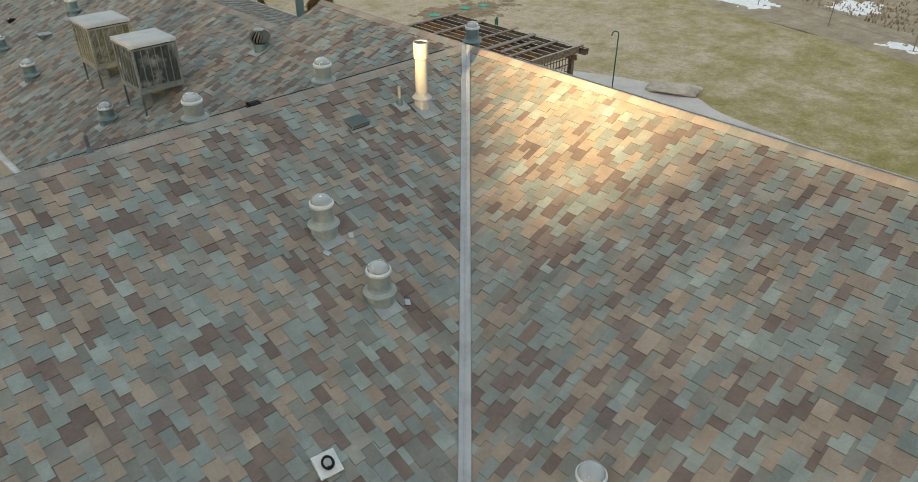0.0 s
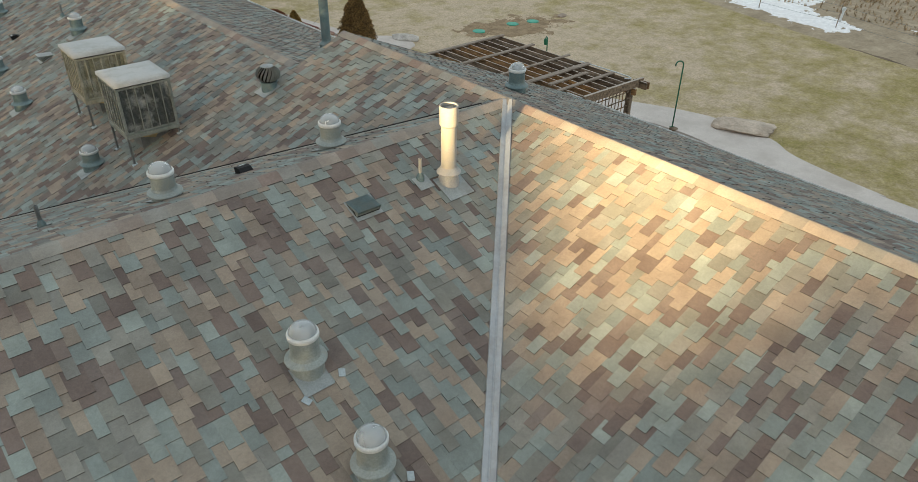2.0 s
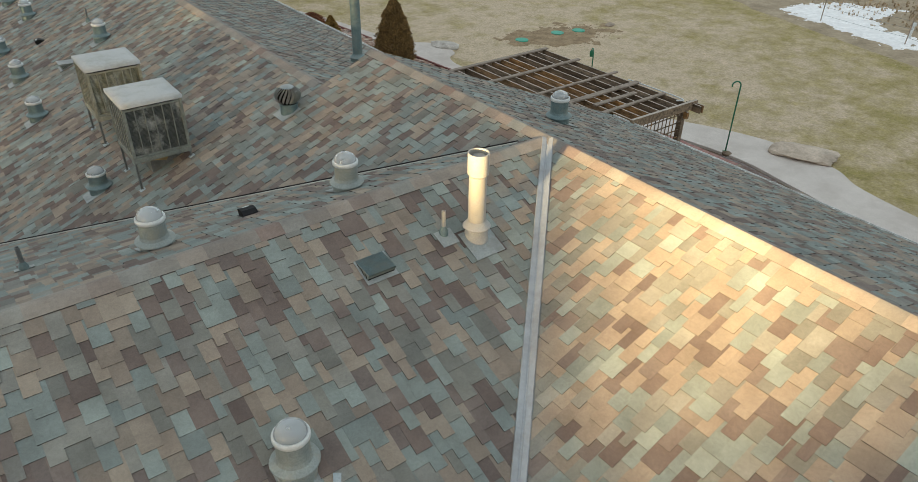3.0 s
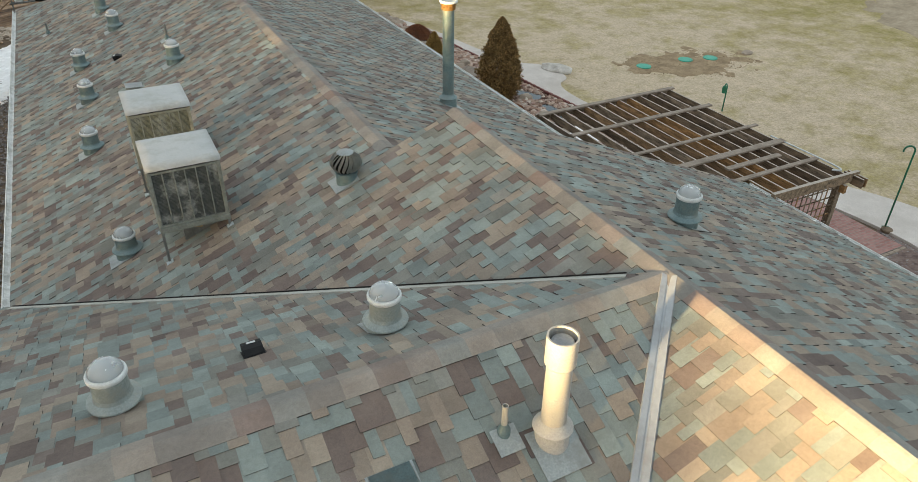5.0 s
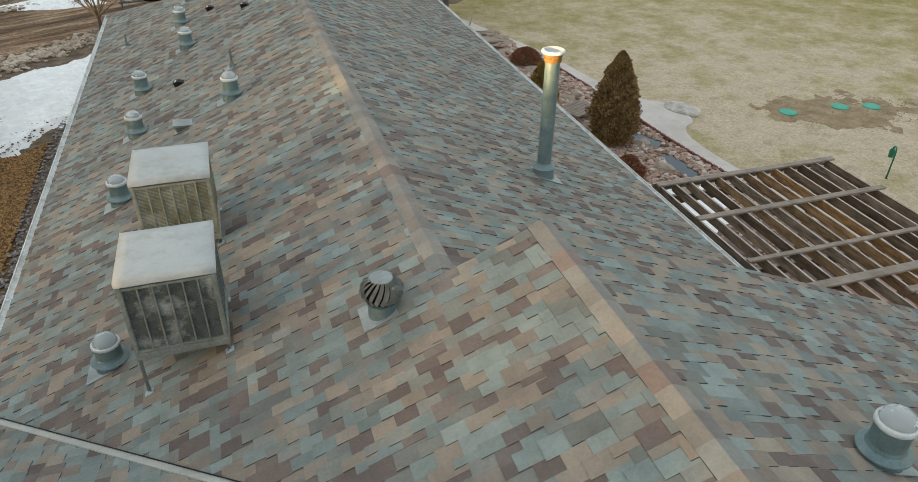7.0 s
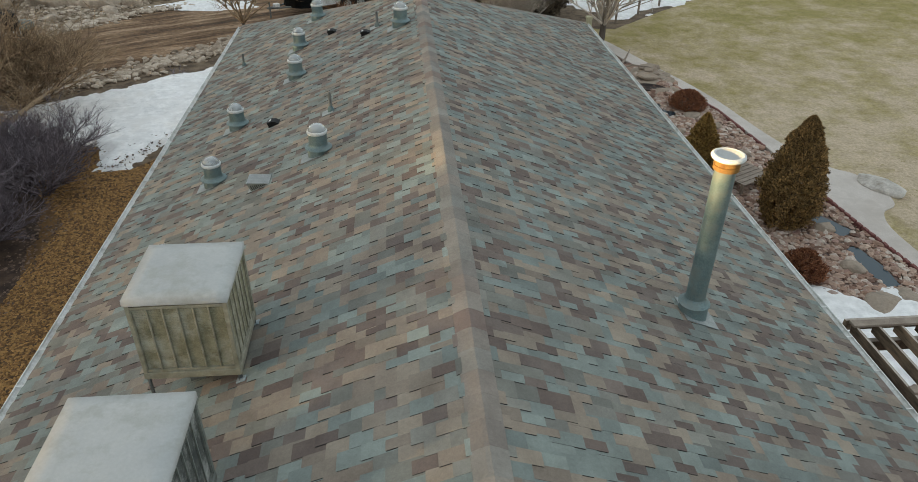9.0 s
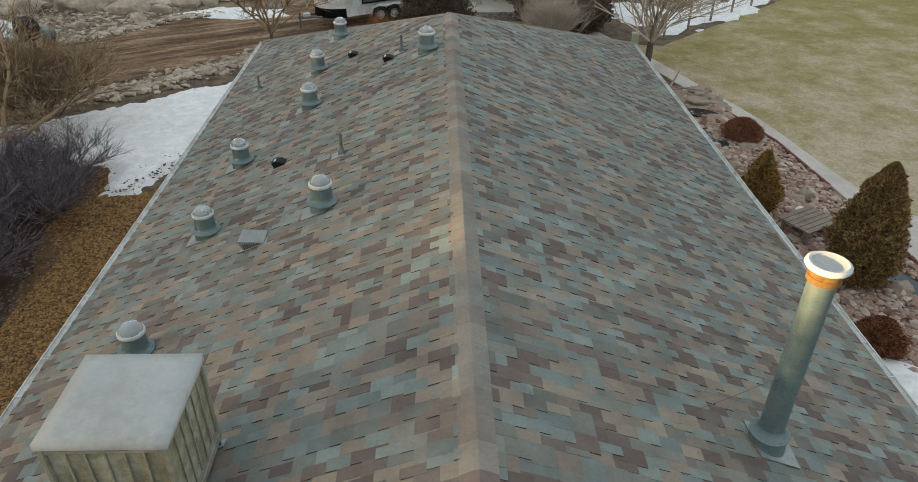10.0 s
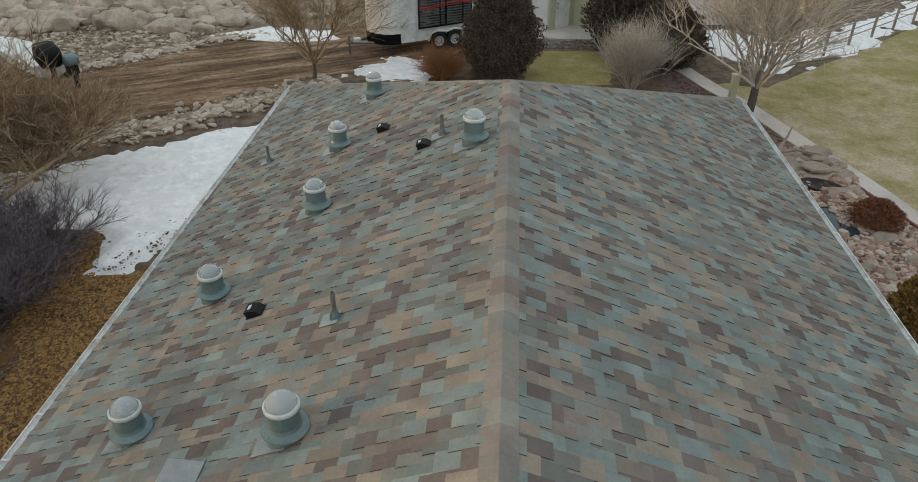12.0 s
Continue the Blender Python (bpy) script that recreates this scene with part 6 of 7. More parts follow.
RUBBLE = [(-26, 42), (-13, 44.5), (-8.5, 46.5), (-6.2, 48.6), (-4.5, 51), (0, 53.5), (3, 60), (-4, 66), (-26, 62)]
patch("rubble_slope", RUBBLE, 0.6, 0.55, 14.0, M_GRIT, "sloping ground of brown grit and rubble", "slope", 0.3, 0.5, 0.12, 0.5, base=-0.02)


def slope_h(x, y):
    d = float(inside(np.array([x]), np.array([y]), RUBBLE)[0])
    k = max(0.0, min(1.0, d / 14.0))
    return 0.55 * (1 - (1 - k) ** 2)


high = lambda x, y: y > 50.6 + 0.12 * (x + 9) or x < -12.5
spots = [(x, y, slope_h(x, y) + 0.06, s) for x, y, z, s in fill([(-20, 47.5), (-12.6, 48.2), (-9, 50.8), (-4, 51.8), (0, 53.8), (2, 59), (-4, 62), (-22, 60)], 4200, 0.2, 0.95, 0.0, 1.5, high)]
spots += [(x, y, slope_h(x, y) + 0.01, s) for x, y, z, s in fill([(-13, 44.6), (-8.5, 46.5), (-6.2, 48.6), (-4.5, 51), (-4, 53), (-12.5, 52)], 3800, 0.04, 0.3, 0.0, 3.0)]
scatter_rocks("rubble", spots, "tan rock rubble on the slope", "stones", M_RUBBLE, 1, 7)
for x, y, sx, sy, sz in ((-11.5, 50.0, 1.7, 1.2, 1.0), (-9.85, 50.2, 0.7, 0.7, 0.8), (-9.0, 50.4, 1.6, 1.1, 1.0), (-8.1, 50.6, 0.85, 0.8, 0.8), (-6.6, 50.4, 2.0, 0.8, 0.8), (-12.7, 49.0, 1.2, 0.9, 0.8), (-13.6, 53.2, 1.4, 1.0, 0.9), (-8.6, 53.6, 1.3, 1.0, 0.9), (-5.8, 53.9, 1.5, 1.0, 0.8),
                         (-4.4, 51.9, 1.3, 0.9, 0.7), (-11.2, 52.8, 1.3, 1.0, 0.9), (-15.2, 51.6, 1.5, 1.1, 0.9), (-3.4, 53.8, 1.4, 1.0, 0.8), (-6.0, 49.4, 0.9, 0.5, 0.4), (-8.4, 51.2, 0.9, 0.7, 0.7), (-12.6, 51.2, 1.0, 0.8, 0.7),
                         (-9.6, 55.4, 1.5, 1.1, 1.0), (-7.0, 56.0, 1.5, 1.1, 1.0), (-12.4, 55.6, 1.6, 1.2, 1.0), (-4.6, 56.4, 1.3, 1.0, 0.8), (-10.6, 57.6, 1.5, 1.1, 1.0), (-2.0, 55.8, 1.2, 0.9, 0.8), (-8.2, 47.9, 0.8, 0.5, 0.35), (-16.4, 49.0, 1.3, 1.0, 0.8),
                         (-10.8, 51.2, 0.8, 0.6, 0.6), (-5.2, 50.6, 0.8, 0.6, 0.5), (-14.6, 55.0, 1.4, 1.0, 0.9)):
    boulder(x, y, sx * 1.05, sy * 1.05, sz * 1.15, "large pale tan boulder on the rubble slope", yard.uniform(-25, 25), 0.3, None, "boulders on the slope", M_BOULDER, slope_h(x, y))
MIDS = [rock_mesh("boulder", 60 + 3.7 * k, 1.0, 2, M_BOULDER) for k in range(6)]
for x, y, z, size in fill([(-20, 47.6), (-12.6, 48.6), (-9, 51.4), (-4, 52.4), (0, 54.2), (2, 58), (-4, 61), (-20, 59)], 130, 0.55, 1.15, 0.0, 1.2):
    ob = tagged(new("boulder", yard.choice(MIDS)), "broken pale tan rock on the rubble slope", "boulder", "rocks on the slope")
    ob.matrix_world = pose(x, y, slope_h(x, y) + size * 0.16, 0, 0, yard.uniform(0, 360)) @ Matrix.Diagonal((size * 1.25, size * 0.95, size * 0.8, 1))
SNOW_B = [(-4.6, 50.2), (-2.6, 51.6), (0.5, 51.2), (1.2, 50.0), (-1.5, 49.6)]
patch("snow_patch", SNOW_B, 0.15, 0.08, 0.4, M_SNOW, "thin snow patch beside the drive", "snow", 0.25, 1.2, 0.03, 2.0, base=0.01, kind="thing")
SNOW_C = [(2.6, 45.6), (3.1, 46.8), (4.9, 47.9), (6.2, 47.2), (6.4, 45.6), (5.6, 44.9), (4.0, 44.9)]
patch("snow_patch", SNOW_C, 0.12, 0.07, 0.35, M_SNOW, "broken melting snow patch by the juniper", "snow", 0.75, 1.5, 0.03, 2.0, base=-0.01, kind="thing")
SNOW_P = [(17.0, 23.0), (17.2, 24.9), (18.2, 24.6), (18.8, 23.8), (19.2, 24.5), (19.95, 24.2), (19.9, 23.5), (19.0, 22.0), (17.4, 21.2), (16.4, 21.4)]
patch("snow_patch", SNOW_P, 0.14, 0.13, 0.35, M_SNOW, "melting snow patch under and beside the pergola", "snow", 0.25, 1.3, 0.03, 2.0, base=0.0, kind="thing")
SNOW_F = [(16.8, 50.6), (17.2, 53.6), (21.3, 51.2), (27.5, 56.2), (38, 66), (36.0, 62.2), (28.6, 55.2), (25.0, 51.8), (21.2, 48.2), (19.2, 46.9), (18.4, 48.4)]
patch("snow_patch", SNOW_F, 0.2, 0.09, 0.4, M_SNOW, "long snow strip along the fence", "snow", 1.1, 0.8, 0.03, 2.0, base=0.0, kind="thing")
GRASS_N = [(9.5, 45.2), (9.6, 49.0), (13.0, 49.2), (12.8, 45.2)]
patch("grass_patch", GRASS_N, 0.3, 0.03, 0.4, M_LAWN, "small yellow-green grass patch", "grass", 0.15, 1.0, 0.02, 1.0)
WET = [(41, 30), (38.6, 20), (38.4, 15.5), (36.6, 9), (34, 0), (60, -20), (90, 10), (70, 45)]
patch("wetland", WET, 1.0, 0.03, 1.0, M_MARSH, "brown winter marsh beyond the lawn", "marsh", 0.4, 0.4, 0.05, 0.3, base=0.005)
for k, poly in enumerate(([(41.4, 24.2), (40.3, 22.0), (40.0, 20.0), (39.3, 18.5), (39.1, 16.8), (41.0, 16.2), (41.8, 17.5), (41.8, 18.7), (43.2, 19.9), (46.5, 20.2), (45.0, 23.6)],
                          [(42.8, 14.2), (42.0, 12.6), (43.5, 11.8), (45.5, 12.5), (45.0, 14)], [(37.4, 9.6), (36.9, 8.0), (37.9, 7.8), (38.2, 9.0)])):
    patch("snow_patch", poly, 0.1, 0.05, 0.4, M_SNOW, "patchy thin snow on the marsh", "snow", 0.75, 2.6, 0.03, 2.5, base=0.03, kind="thing", seed=k + 2)
marker = thing("marker_pipe", pose(41.4, 17.4, 0, 2, 5, 0), "short white capped pipe standing in the marsh", "pipe")
bm = bmesh.new()
tube(bm, [(0, 0, -0.05), (0, 0, 0.66)], 0.06, 12)
part("pipe", bm, M_RING, marker, "", True)
bm = bmesh.new()
lathe(bm, [(0.0, 0.8), (0.07, 0.79), (0.1, 0.75), (0.1, 0.64), (0.06, 0.62)], 14)
part("cap", bm, M_RING, marker, "rounded white cap")
# straw-coloured reeds in the marsh
reeds = fill([(60, 30), (43, 24), (42.5, 15), (39.5, 8), (60, 2)], 3000, 0.15, 0.4, 0.0, 1.4)
tv, tf = [], []
for x, y, z, h in reeds:
    for q in range(4):
        a = yard.uniform(0, 6.28)
        c, sn, lean = math.cos(a) * 0.05, math.sin(a) * 0.05, yard.uniform(-0.4, 0.4) * h
        k = len(tv)
        tv += [(x - c, y - sn, 0.0), (x + c, y + sn, 0.0), (x + lean, y + lean * 0.5 + sn, h * yard.uniform(0.5, 0.9))]
        tf.append((k, k + 1, k + 2))
tagged(new("reeds", raw_mesh("reeds", tv, tf, M_REED)), "tan dry reeds and grass in the marsh", "grass", kind="stuff")

# lawn tufts near the camera's side
tufts = fill(LAWN, 15000, 0.06, 0.2, 0.02, 1.2)
tv, tf = [], []
for x, y, z, s in tufts:
    for q in range(2):
        a = yard.uniform(0, 6.28)
        c, sn = math.cos(a) * s * 0.7, math.sin(a) * s * 0.7
        k = len(tv)
        tv += [(x - c, y - sn, 0.0), (x + c, y + sn, 0.0), (x + sn * 0.6, y - c * 0.6, s * 0.16)]
        tf.append((k, k + 1, k + 2))
tagged(new("grass_tufts", raw_mesh("grass_tufts", tv, tf, M_CLUMP)), "dry straw-coloured grass tufts on the lawn", "grass", kind="stuff")
PATCH_DIRT = [(24.6, 28.9), (24.9, 27.2), (27.4, 25.4), (30.6, 26.2), (31.0, 27.6), (28.8, 28.9)]
patch("bare_patch", PATCH_DIRT, 0.12, 0.03, 0.5, M_BARE, "bare brown earth round the tank lids", "soil", 1.3, 1.1, 0.02, 2.0, base=0.008)
scatter_rocks("soil_clods", fill(PATCH_DIRT, 700, 0.02, 0.08, 0.03, 2.2), "dark loose clods of earth round the tank lids", "soil", M_CLOD, 0, 12)


def tank_lid(x, y):
    ob = thing("tank_lid", pose(x, y, 0.04), "round green plastic septic tank lid in bare earth", "lid", "tank lids in the lawn")
    bm = bmesh.new()
    lathe(bm, [(0.31, -0.04), (0.31, 0.02), (0.3, 0.03), (0.1, 0.035), (0.0, 0.036)], 28)
    cover_ = part("cover", bm, M_LID, ob, "", True)
    for k in range(6):
        bm = bmesh.new()
        a = k * math.pi / 3
        lathe(bm, [(0.014, 0.02), (0.014, 0.042), (0, 0.044)], 8, Matrix.Translation((0.27 * math.cos(a), 0.27 * math.sin(a), 0)))
        part("bolt", bm, M_LEG, cover_)


for x, y in ((25.6, 27.85), (27.8, 27.75), (28.95, 27.45)):
    tank_lid(x, y)


def hook(x, y, h, turn, label):
    ob = thing("shepherd_hook", pose(x, y, 0, 0, 0, turn), label, "garden hook")
    bm = bmesh.new()
    r = 0.13
    pts = [(0, 0, -0.02), (0, 0, h * 0.5), (0, 0, h - r)] + [(r - r * math.cos(a), 0, h - r + r * math.sin(a)) for a in [0.35 * i for i in range(1, 11)]]
    tube(bm, pts, 0.024, 8)
    part("rod", bm, M_GREEN, ob, "green enamelled rod", True)
    bm = bmesh.new()
    tube(bm, [(-0.1, 0, 0.06), (0, 0, 0.08), (0.1, 0, 0.06)], 0.012, 6)
    part("step", bm, M_GREEN, ob)
    if h < 1.5:
        bm = bmesh.new()
        lathe(bm, [(0.0, h - 0.42), (0.07, h - 0.4), (0.08, h - 0.2), (0.05, h - 0.14), (0.0, h - 0.12)], 12, Matrix.Translation((2 * r, 0, 0.02)))
        part("lantern", bm, M_GREEN, ob, "green hanging lantern", True)


hook(23.0, 14.8, 2.42, 140, "tall green shepherd hook beside the walkway")
hook(25.03, 22.8, 1.0, 60, "short green garden hook in the lawn")


# ---- pergola and patio ----
pergola = thing("pergola", pose(17.5, 17.3, 0), "weathered brown timber pergola beside the house", "pergola")


def timber(name, a, b, w, h, mat, parent, label=""):
    """A squared timber from a to b (world), w wide and h deep."""
    a, b = Vector(a), Vector(b)
    d = b - a
    ln = d.length
    yaw = math.atan2(d.y, d.x)
    tilt = -math.asin(max(-1.0, min(1.0, d.z / ln)))
    m = Matrix.Translation((a + b) / 2) @ Matrix.Rotation(yaw, 4, "Z") @ Matrix.Rotation(tilt, 4, "Y")
    bm = bmesh.new()
    box(bm, ln, w, h, m, 0.006)
    if parent:
        bm.transform(parent.matrix_world.inverted())
    return part(name, bm, mat, parent, label)


JOIST_TOP = 2.6
JOISTS = 13
for k in range(JOISTS):
    x = 15.32 + (19.72 - 15.32) * k / (JOISTS - 1)
    y0 = 14.35 if x > 17.5 else 15.2
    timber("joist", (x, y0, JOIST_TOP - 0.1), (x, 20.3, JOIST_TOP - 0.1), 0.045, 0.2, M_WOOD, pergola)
for y, x0, x1, w in ((20.25, 15.25, 19.85, 0.14), (18.8, 15.28, 19.9, 0.14), (17.25, 15.3, 20.0, 0.1), (16.27, 15.3, 19.85, 0.19), (15.72, 17.4, 19.1, 0.14), (15.2, 15.3, 19.75, 0.12)):
    timber("cross_board", (x0, y, JOIST_TOP + 0.025), (x1, y, JOIST_TOP + 0.025), w, 0.045, M_WOODTOP, pergola, "silvered cross board")
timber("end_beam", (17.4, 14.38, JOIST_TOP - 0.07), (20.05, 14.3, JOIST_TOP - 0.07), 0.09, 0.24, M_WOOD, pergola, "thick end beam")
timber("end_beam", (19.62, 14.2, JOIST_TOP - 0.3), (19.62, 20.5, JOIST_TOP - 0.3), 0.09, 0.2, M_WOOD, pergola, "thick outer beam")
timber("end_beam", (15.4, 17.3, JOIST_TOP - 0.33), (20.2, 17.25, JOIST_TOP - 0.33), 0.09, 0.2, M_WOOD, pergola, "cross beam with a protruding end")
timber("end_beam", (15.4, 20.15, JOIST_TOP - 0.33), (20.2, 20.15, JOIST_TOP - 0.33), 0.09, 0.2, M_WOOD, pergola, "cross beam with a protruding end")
bm = bmesh.new()
tube(bm, flowing([(19.78, 16.6, 2.62), (19.8, 15.6, 2.63), (19.8, 14.75, 2.63), (19.7, 14.5, 2.64), (19.55, 14.62, 2.63)]), 0.022, 6)
bm.transform(pergola.matrix_world.inverted())
part("cable", bm, M_RING, pergola, "pale cable along the outer edge", True)
for x in (19.86, 19.98):
    timber("beam_end", (x, 14.0, JOIST_TOP - 0.12), (x, 14.5, JOIST_TOP - 0.12), 0.05, 0.22, M_WOOD, pergola, "protruding doubled beam end")
timber("end_beam", (15.25, 20.42, JOIST_TOP - 0.12), (20.0, 20.42, JOIST_TOP - 0.12), 0.05, 0.2, M_WOOD, pergola, "thick end beam")
for x, y in ((19.62, 14.4), (19.62, 17.3), (19.62, 20.2), (17.5, 14.4), (15.4, 20.2)):
    timber("post", (x, y, -0.02), (x, y, JOIST_TOP - 0.2), 0.14, 0.14, M_WOOD, pergola, "square timber post")
for k in range(13):
    x = 17.6 + 1.95 * k / 12
    timber("lattice_slat", (x, 14.36, 1.1), (x, 14.36, 2.4), 0.012, 0.04, M_WOOD, pergola)
for k in range(6):
    timber("lattice_slat", (17.55, 14.375, 1.15 + 0.23 * k), (19.6, 14.375, 1.15 + 0.23 * k), 0.012, 0.04, M_WOOD, pergola)


def brick_paving():
    m, n, l, b = material("red brick paving")
    geo = n.new("ShaderNodeNewGeometry")
    br = n.new("ShaderNodeTexBrick")
    br.inputs["Scale"].default_value = 1.0
    br.inputs["Brick Width"].default_value, br.inputs["Row Height"].default_value, br.inputs["Mortar Size"].default_value = 0.2, 0.1, 0.006
    br.inputs["Color1"].default_value, br.inputs["Color2"].default_value, br.inputs["Mortar"].default_value = (0.3, 0.14, 0.12, 1), (0.4, 0.22, 0.19, 1), (0.3, 0.26, 0.23, 1)
    l.new(geo.outputs["Position"], br.inputs["Vector"])
    g = noise_tex(n, l, 9.0, 4.0, 0.6, "World")
    gr = ramp(n, [(0.3, (0.75, 0.75, 0.75)), (0.7, (1.15, 1.15, 1.15))])
    l.new(g.outputs["Fac"], gr.inputs["Fac"])
    l.new(mix(n, l, br.outputs["Color"], gr.outputs["Color"], 0.9, "MULTIPLY"), b.inputs["Base Color"])
    b.inputs["Roughness"].default_value = 0.9
    bump(n, l, br.outputs["Fac"], 0.4, 0.004, b)
    b.inputs["Normal"].links[0].from_node.invert = True
    return m


bm = bmesh.new()
box(bm, 5.2, 5.0, 0.06, Matrix.Translation((20.0, 16.5, -0.002)))
tagged(new("patio", mesh_of(bm, "patio", brick_paving())), "red brick patio beside the pergola", "patio", kind="structure")
border = thing("patio_border", pose(18.0, 13.93, 0), "row of grey border bricks along the patio", "edging")
me = raw_mesh("brick", *brick_shape(), M_STONE)
for k in range(20):
    ob = new("brick", me)
    ob.parent = border
    ob.matrix_basis = Matrix.Translation((0.12 + 0.23 * k, 0, -0.035))

# pebbles and a lid between the eave and the walkway
EAVE_STRIP = [(21.2, 9.0), (22.1, 10.6), (22.5, 12.4), (22.8, 13.8), (22.76, 14.9), (22.3, 14.0), (21.4, 13.9)]
patch("pebble_bed", EAVE_STRIP, 0.2, 0.015, 0.15, M_PINK, "bed of dark pebbles by the walkway", "gravel", base=0.0)
scatter_rocks("pebble_strip", fill(EAVE_STRIP, 2200, 0.03, 0.08, 0.0, 1.6), "dark grey pebbles between the house and the walkway", "gravel", M_GREYPEB, 0, 21)
bm = bmesh.new()
lathe(bm, [(0.0, 0.075), (0.13, 0.075), (0.15, 0.06), (0.15, 0.0)], 20, Matrix.Translation((22.93, 14.69, 0)))
tagged(new("valve_lid", mesh_of(bm, "valve_lid", M_SOIL)), "small round brown lid at the walkway's edge", "lid")

# small plank bridge with a leftover of snow
deck = thing("garden_bench", pose(18.1, 29.5, 0, 0, 0, 28), "low grey weathered plank bench in the gravel", "bench")
for k in range(6):
    bm = bmesh.new()
    box(bm, 1.25, 0.14, 0.035, Matrix.Translation((0, -0.4 + 0.16 * k, 0.4)), 0.005)
    part("plank", bm, M_WOODTOP, deck)
for sx in (-0.5, 0.5):
    for sy in (-0.33, 0.33):
        bm = bmesh.new()
        box(bm, 0.08, 0.08, 0.41, Matrix.Translation((sx, sy, 0.18)), 0.005)
        part("leg", bm, M_WOODTOP, deck)
patch("snow_patch", [(18.2, 30.2), (18.35, 30.75), (18.75, 30.7), (18.8, 30.3), (18.5, 30.1)], 0.05, 0.09, 0.12, M_SNOW, "small leftover lump of snow", "snow", 0.06, 4.0, 0.02, 4.0, base=0.04, kind="thing")
log = tagged(new("driftwood"), "grey weathered driftwood branch over the stones", "driftwood")
log.matrix_world = pose(16.9, 38.6, 0.25)
bm = bmesh.new()
tube(bm, [(-0.6, -0.9, -0.2), (0.0, 0.0, 0.1), (0.5, 0.7, 0.35), (0.75, 1.1, 0.55)], [0.07, 0.06, 0.04, 0.015], 7)
tube(bm, [(0.1, 0.1, 0.12), (0.6, 0.05, 0.25), (1.3, -0.1, 0.2)], [0.045, 0.035, 0.012], 6)
part("branch", bm, M_WOODTOP, log)


# ---- trailer, boat and outbuilding behind ----
def wheel(parent, x, y, r, side):
    m = Matrix.Translation((x, y, r)) @ Matrix.Rotation(math.pi / 2, 4, "X")
    bm = bmesh.new()
    lathe(bm, [(r * 0.6, -0.1), (r * 0.92, -0.11), (r, -0.07), (r, 0.07), (r * 0.92, 0.11), (r * 0.6, 0.1)], 28, m)
    w = part("wheel", bm, M_TYRE, parent, "black tyre", True)
    bm = bmesh.new()
    lathe(bm, [(0, 0.06), (r * 0.2, 0.085), (r * 0.28, 0.05), (r * 0.5, 0.06), (r * 0.62, 0.1), (r * 0.62, -0.08), (0, -0.08)], 20, m if side < 0 else m @ Matrix.Rotation(math.pi, 4, "X"))
    rim = part("rim", bm, M_RING, w, "white steel rim", True)
    for k in range(8):
        a = 6.283 * k / 8
        bm = bmesh.new()
        lathe(bm, [(r * 0.07, 0.055), (r * 0.07, 0.075), (0, 0.075)], 8, m @ Matrix.Translation((r * 0.38 * math.cos(a), r * 0.38 * math.sin(a), 0)))
        part("rim_hole", bm, M_DARK, w)


trailer = thing("horse_trailer", pose(4.8, 49.66, 0, 0, 0, 31), "white round-nosed stock trailer with a barred side rack", "trailer")
NOSE = [(-1.15 - 1.1 * math.sin(math.pi * k / 10), -1.05 * math.cos(math.pi * k / 10)) for k in range(11)]
prof = NOSE + [(3.4, 1.05), (3.4, -1.05)]
bm = bmesh.new()
lo = [bm.verts.new((x, y, 0.82 if x < -1.2 else 0.45)) for x, y in prof]
hi = [bm.verts.new((x, y, 2.75)) for x, y in prof]
bm.faces.new(hi)
for i in range(len(prof)):
    j = (i + 1) % len(prof)
    bm.faces.new((lo[i], lo[j], hi[j], hi[i]))
bmesh.ops.triangulate(bm, faces=[bm.faces.new(lo[::-1])])
bmesh.ops.recalc_face_normals(bm, faces=bm.faces)
body = part("body", bm, M_WHITE, trailer, "white painted body")
bm = bmesh.new()
ring = [[bm.verts.new((x * 1.004 + 0.004, y * 1.004, z)) for x, y in NOSE] for z in (0.42, 0.86)]
for i in range(len(NOSE) - 1):
    bm.faces.new((ring[0][i], ring[0][i + 1], ring[1][i + 1], ring[1][i]))
bmesh.ops.solidify(bm, geom=bm.faces[:], thickness=0.02)
part("front_skirt", bm, M_BLACK, trailer, "black lower nose panel")
for sx in (-1.15, -0.45, 2.35):
    bm = bmesh.new()
    box(bm, 0.05, 0.02, 2.2, Matrix.Translation((sx, -1.056, 1.6)), 0.004)
    part("panel_seam", bm, M_WHITE, body)
for wx in (0.55, 1.3):
    for sy in (-1, 1):
        wheel(trailer, wx, sy * 1.06, 0.36, sy)
bm = bmesh.new()
tube(bm, [(0.08, -1.1, 0.4), (0.2, -1.1, 0.72), (0.5, -1.1, 0.8), (0.92, -1.1, 0.72), (1.3, -1.1, 0.8), (1.62, -1.1, 0.72), (1.74, -1.1, 0.4)], 0.05, 8)
part("fender", bm, M_WHITE, trailer, "", True)
bm = bmesh.new()
for wx in (0.55, 1.3):
    lathe(bm, [(0.0, 0.0), (0.41, 0.0), (0.41, 0.01), (0, 0.01)], 24, Matrix.Translation((wx, -1.053, 0.42)) @ Matrix.Rotation(math.pi / 2, 4, "X"))
part("wheel_well", bm, M_DARK, trailer)
bm = bmesh.new()
box(bm, 2.4, 0.02, 1.2, Matrix.Translation((0.87, -1.062, 1.6)))
win = part("side_opening", bm, M_PAD, trailer, "dark slatted opening")
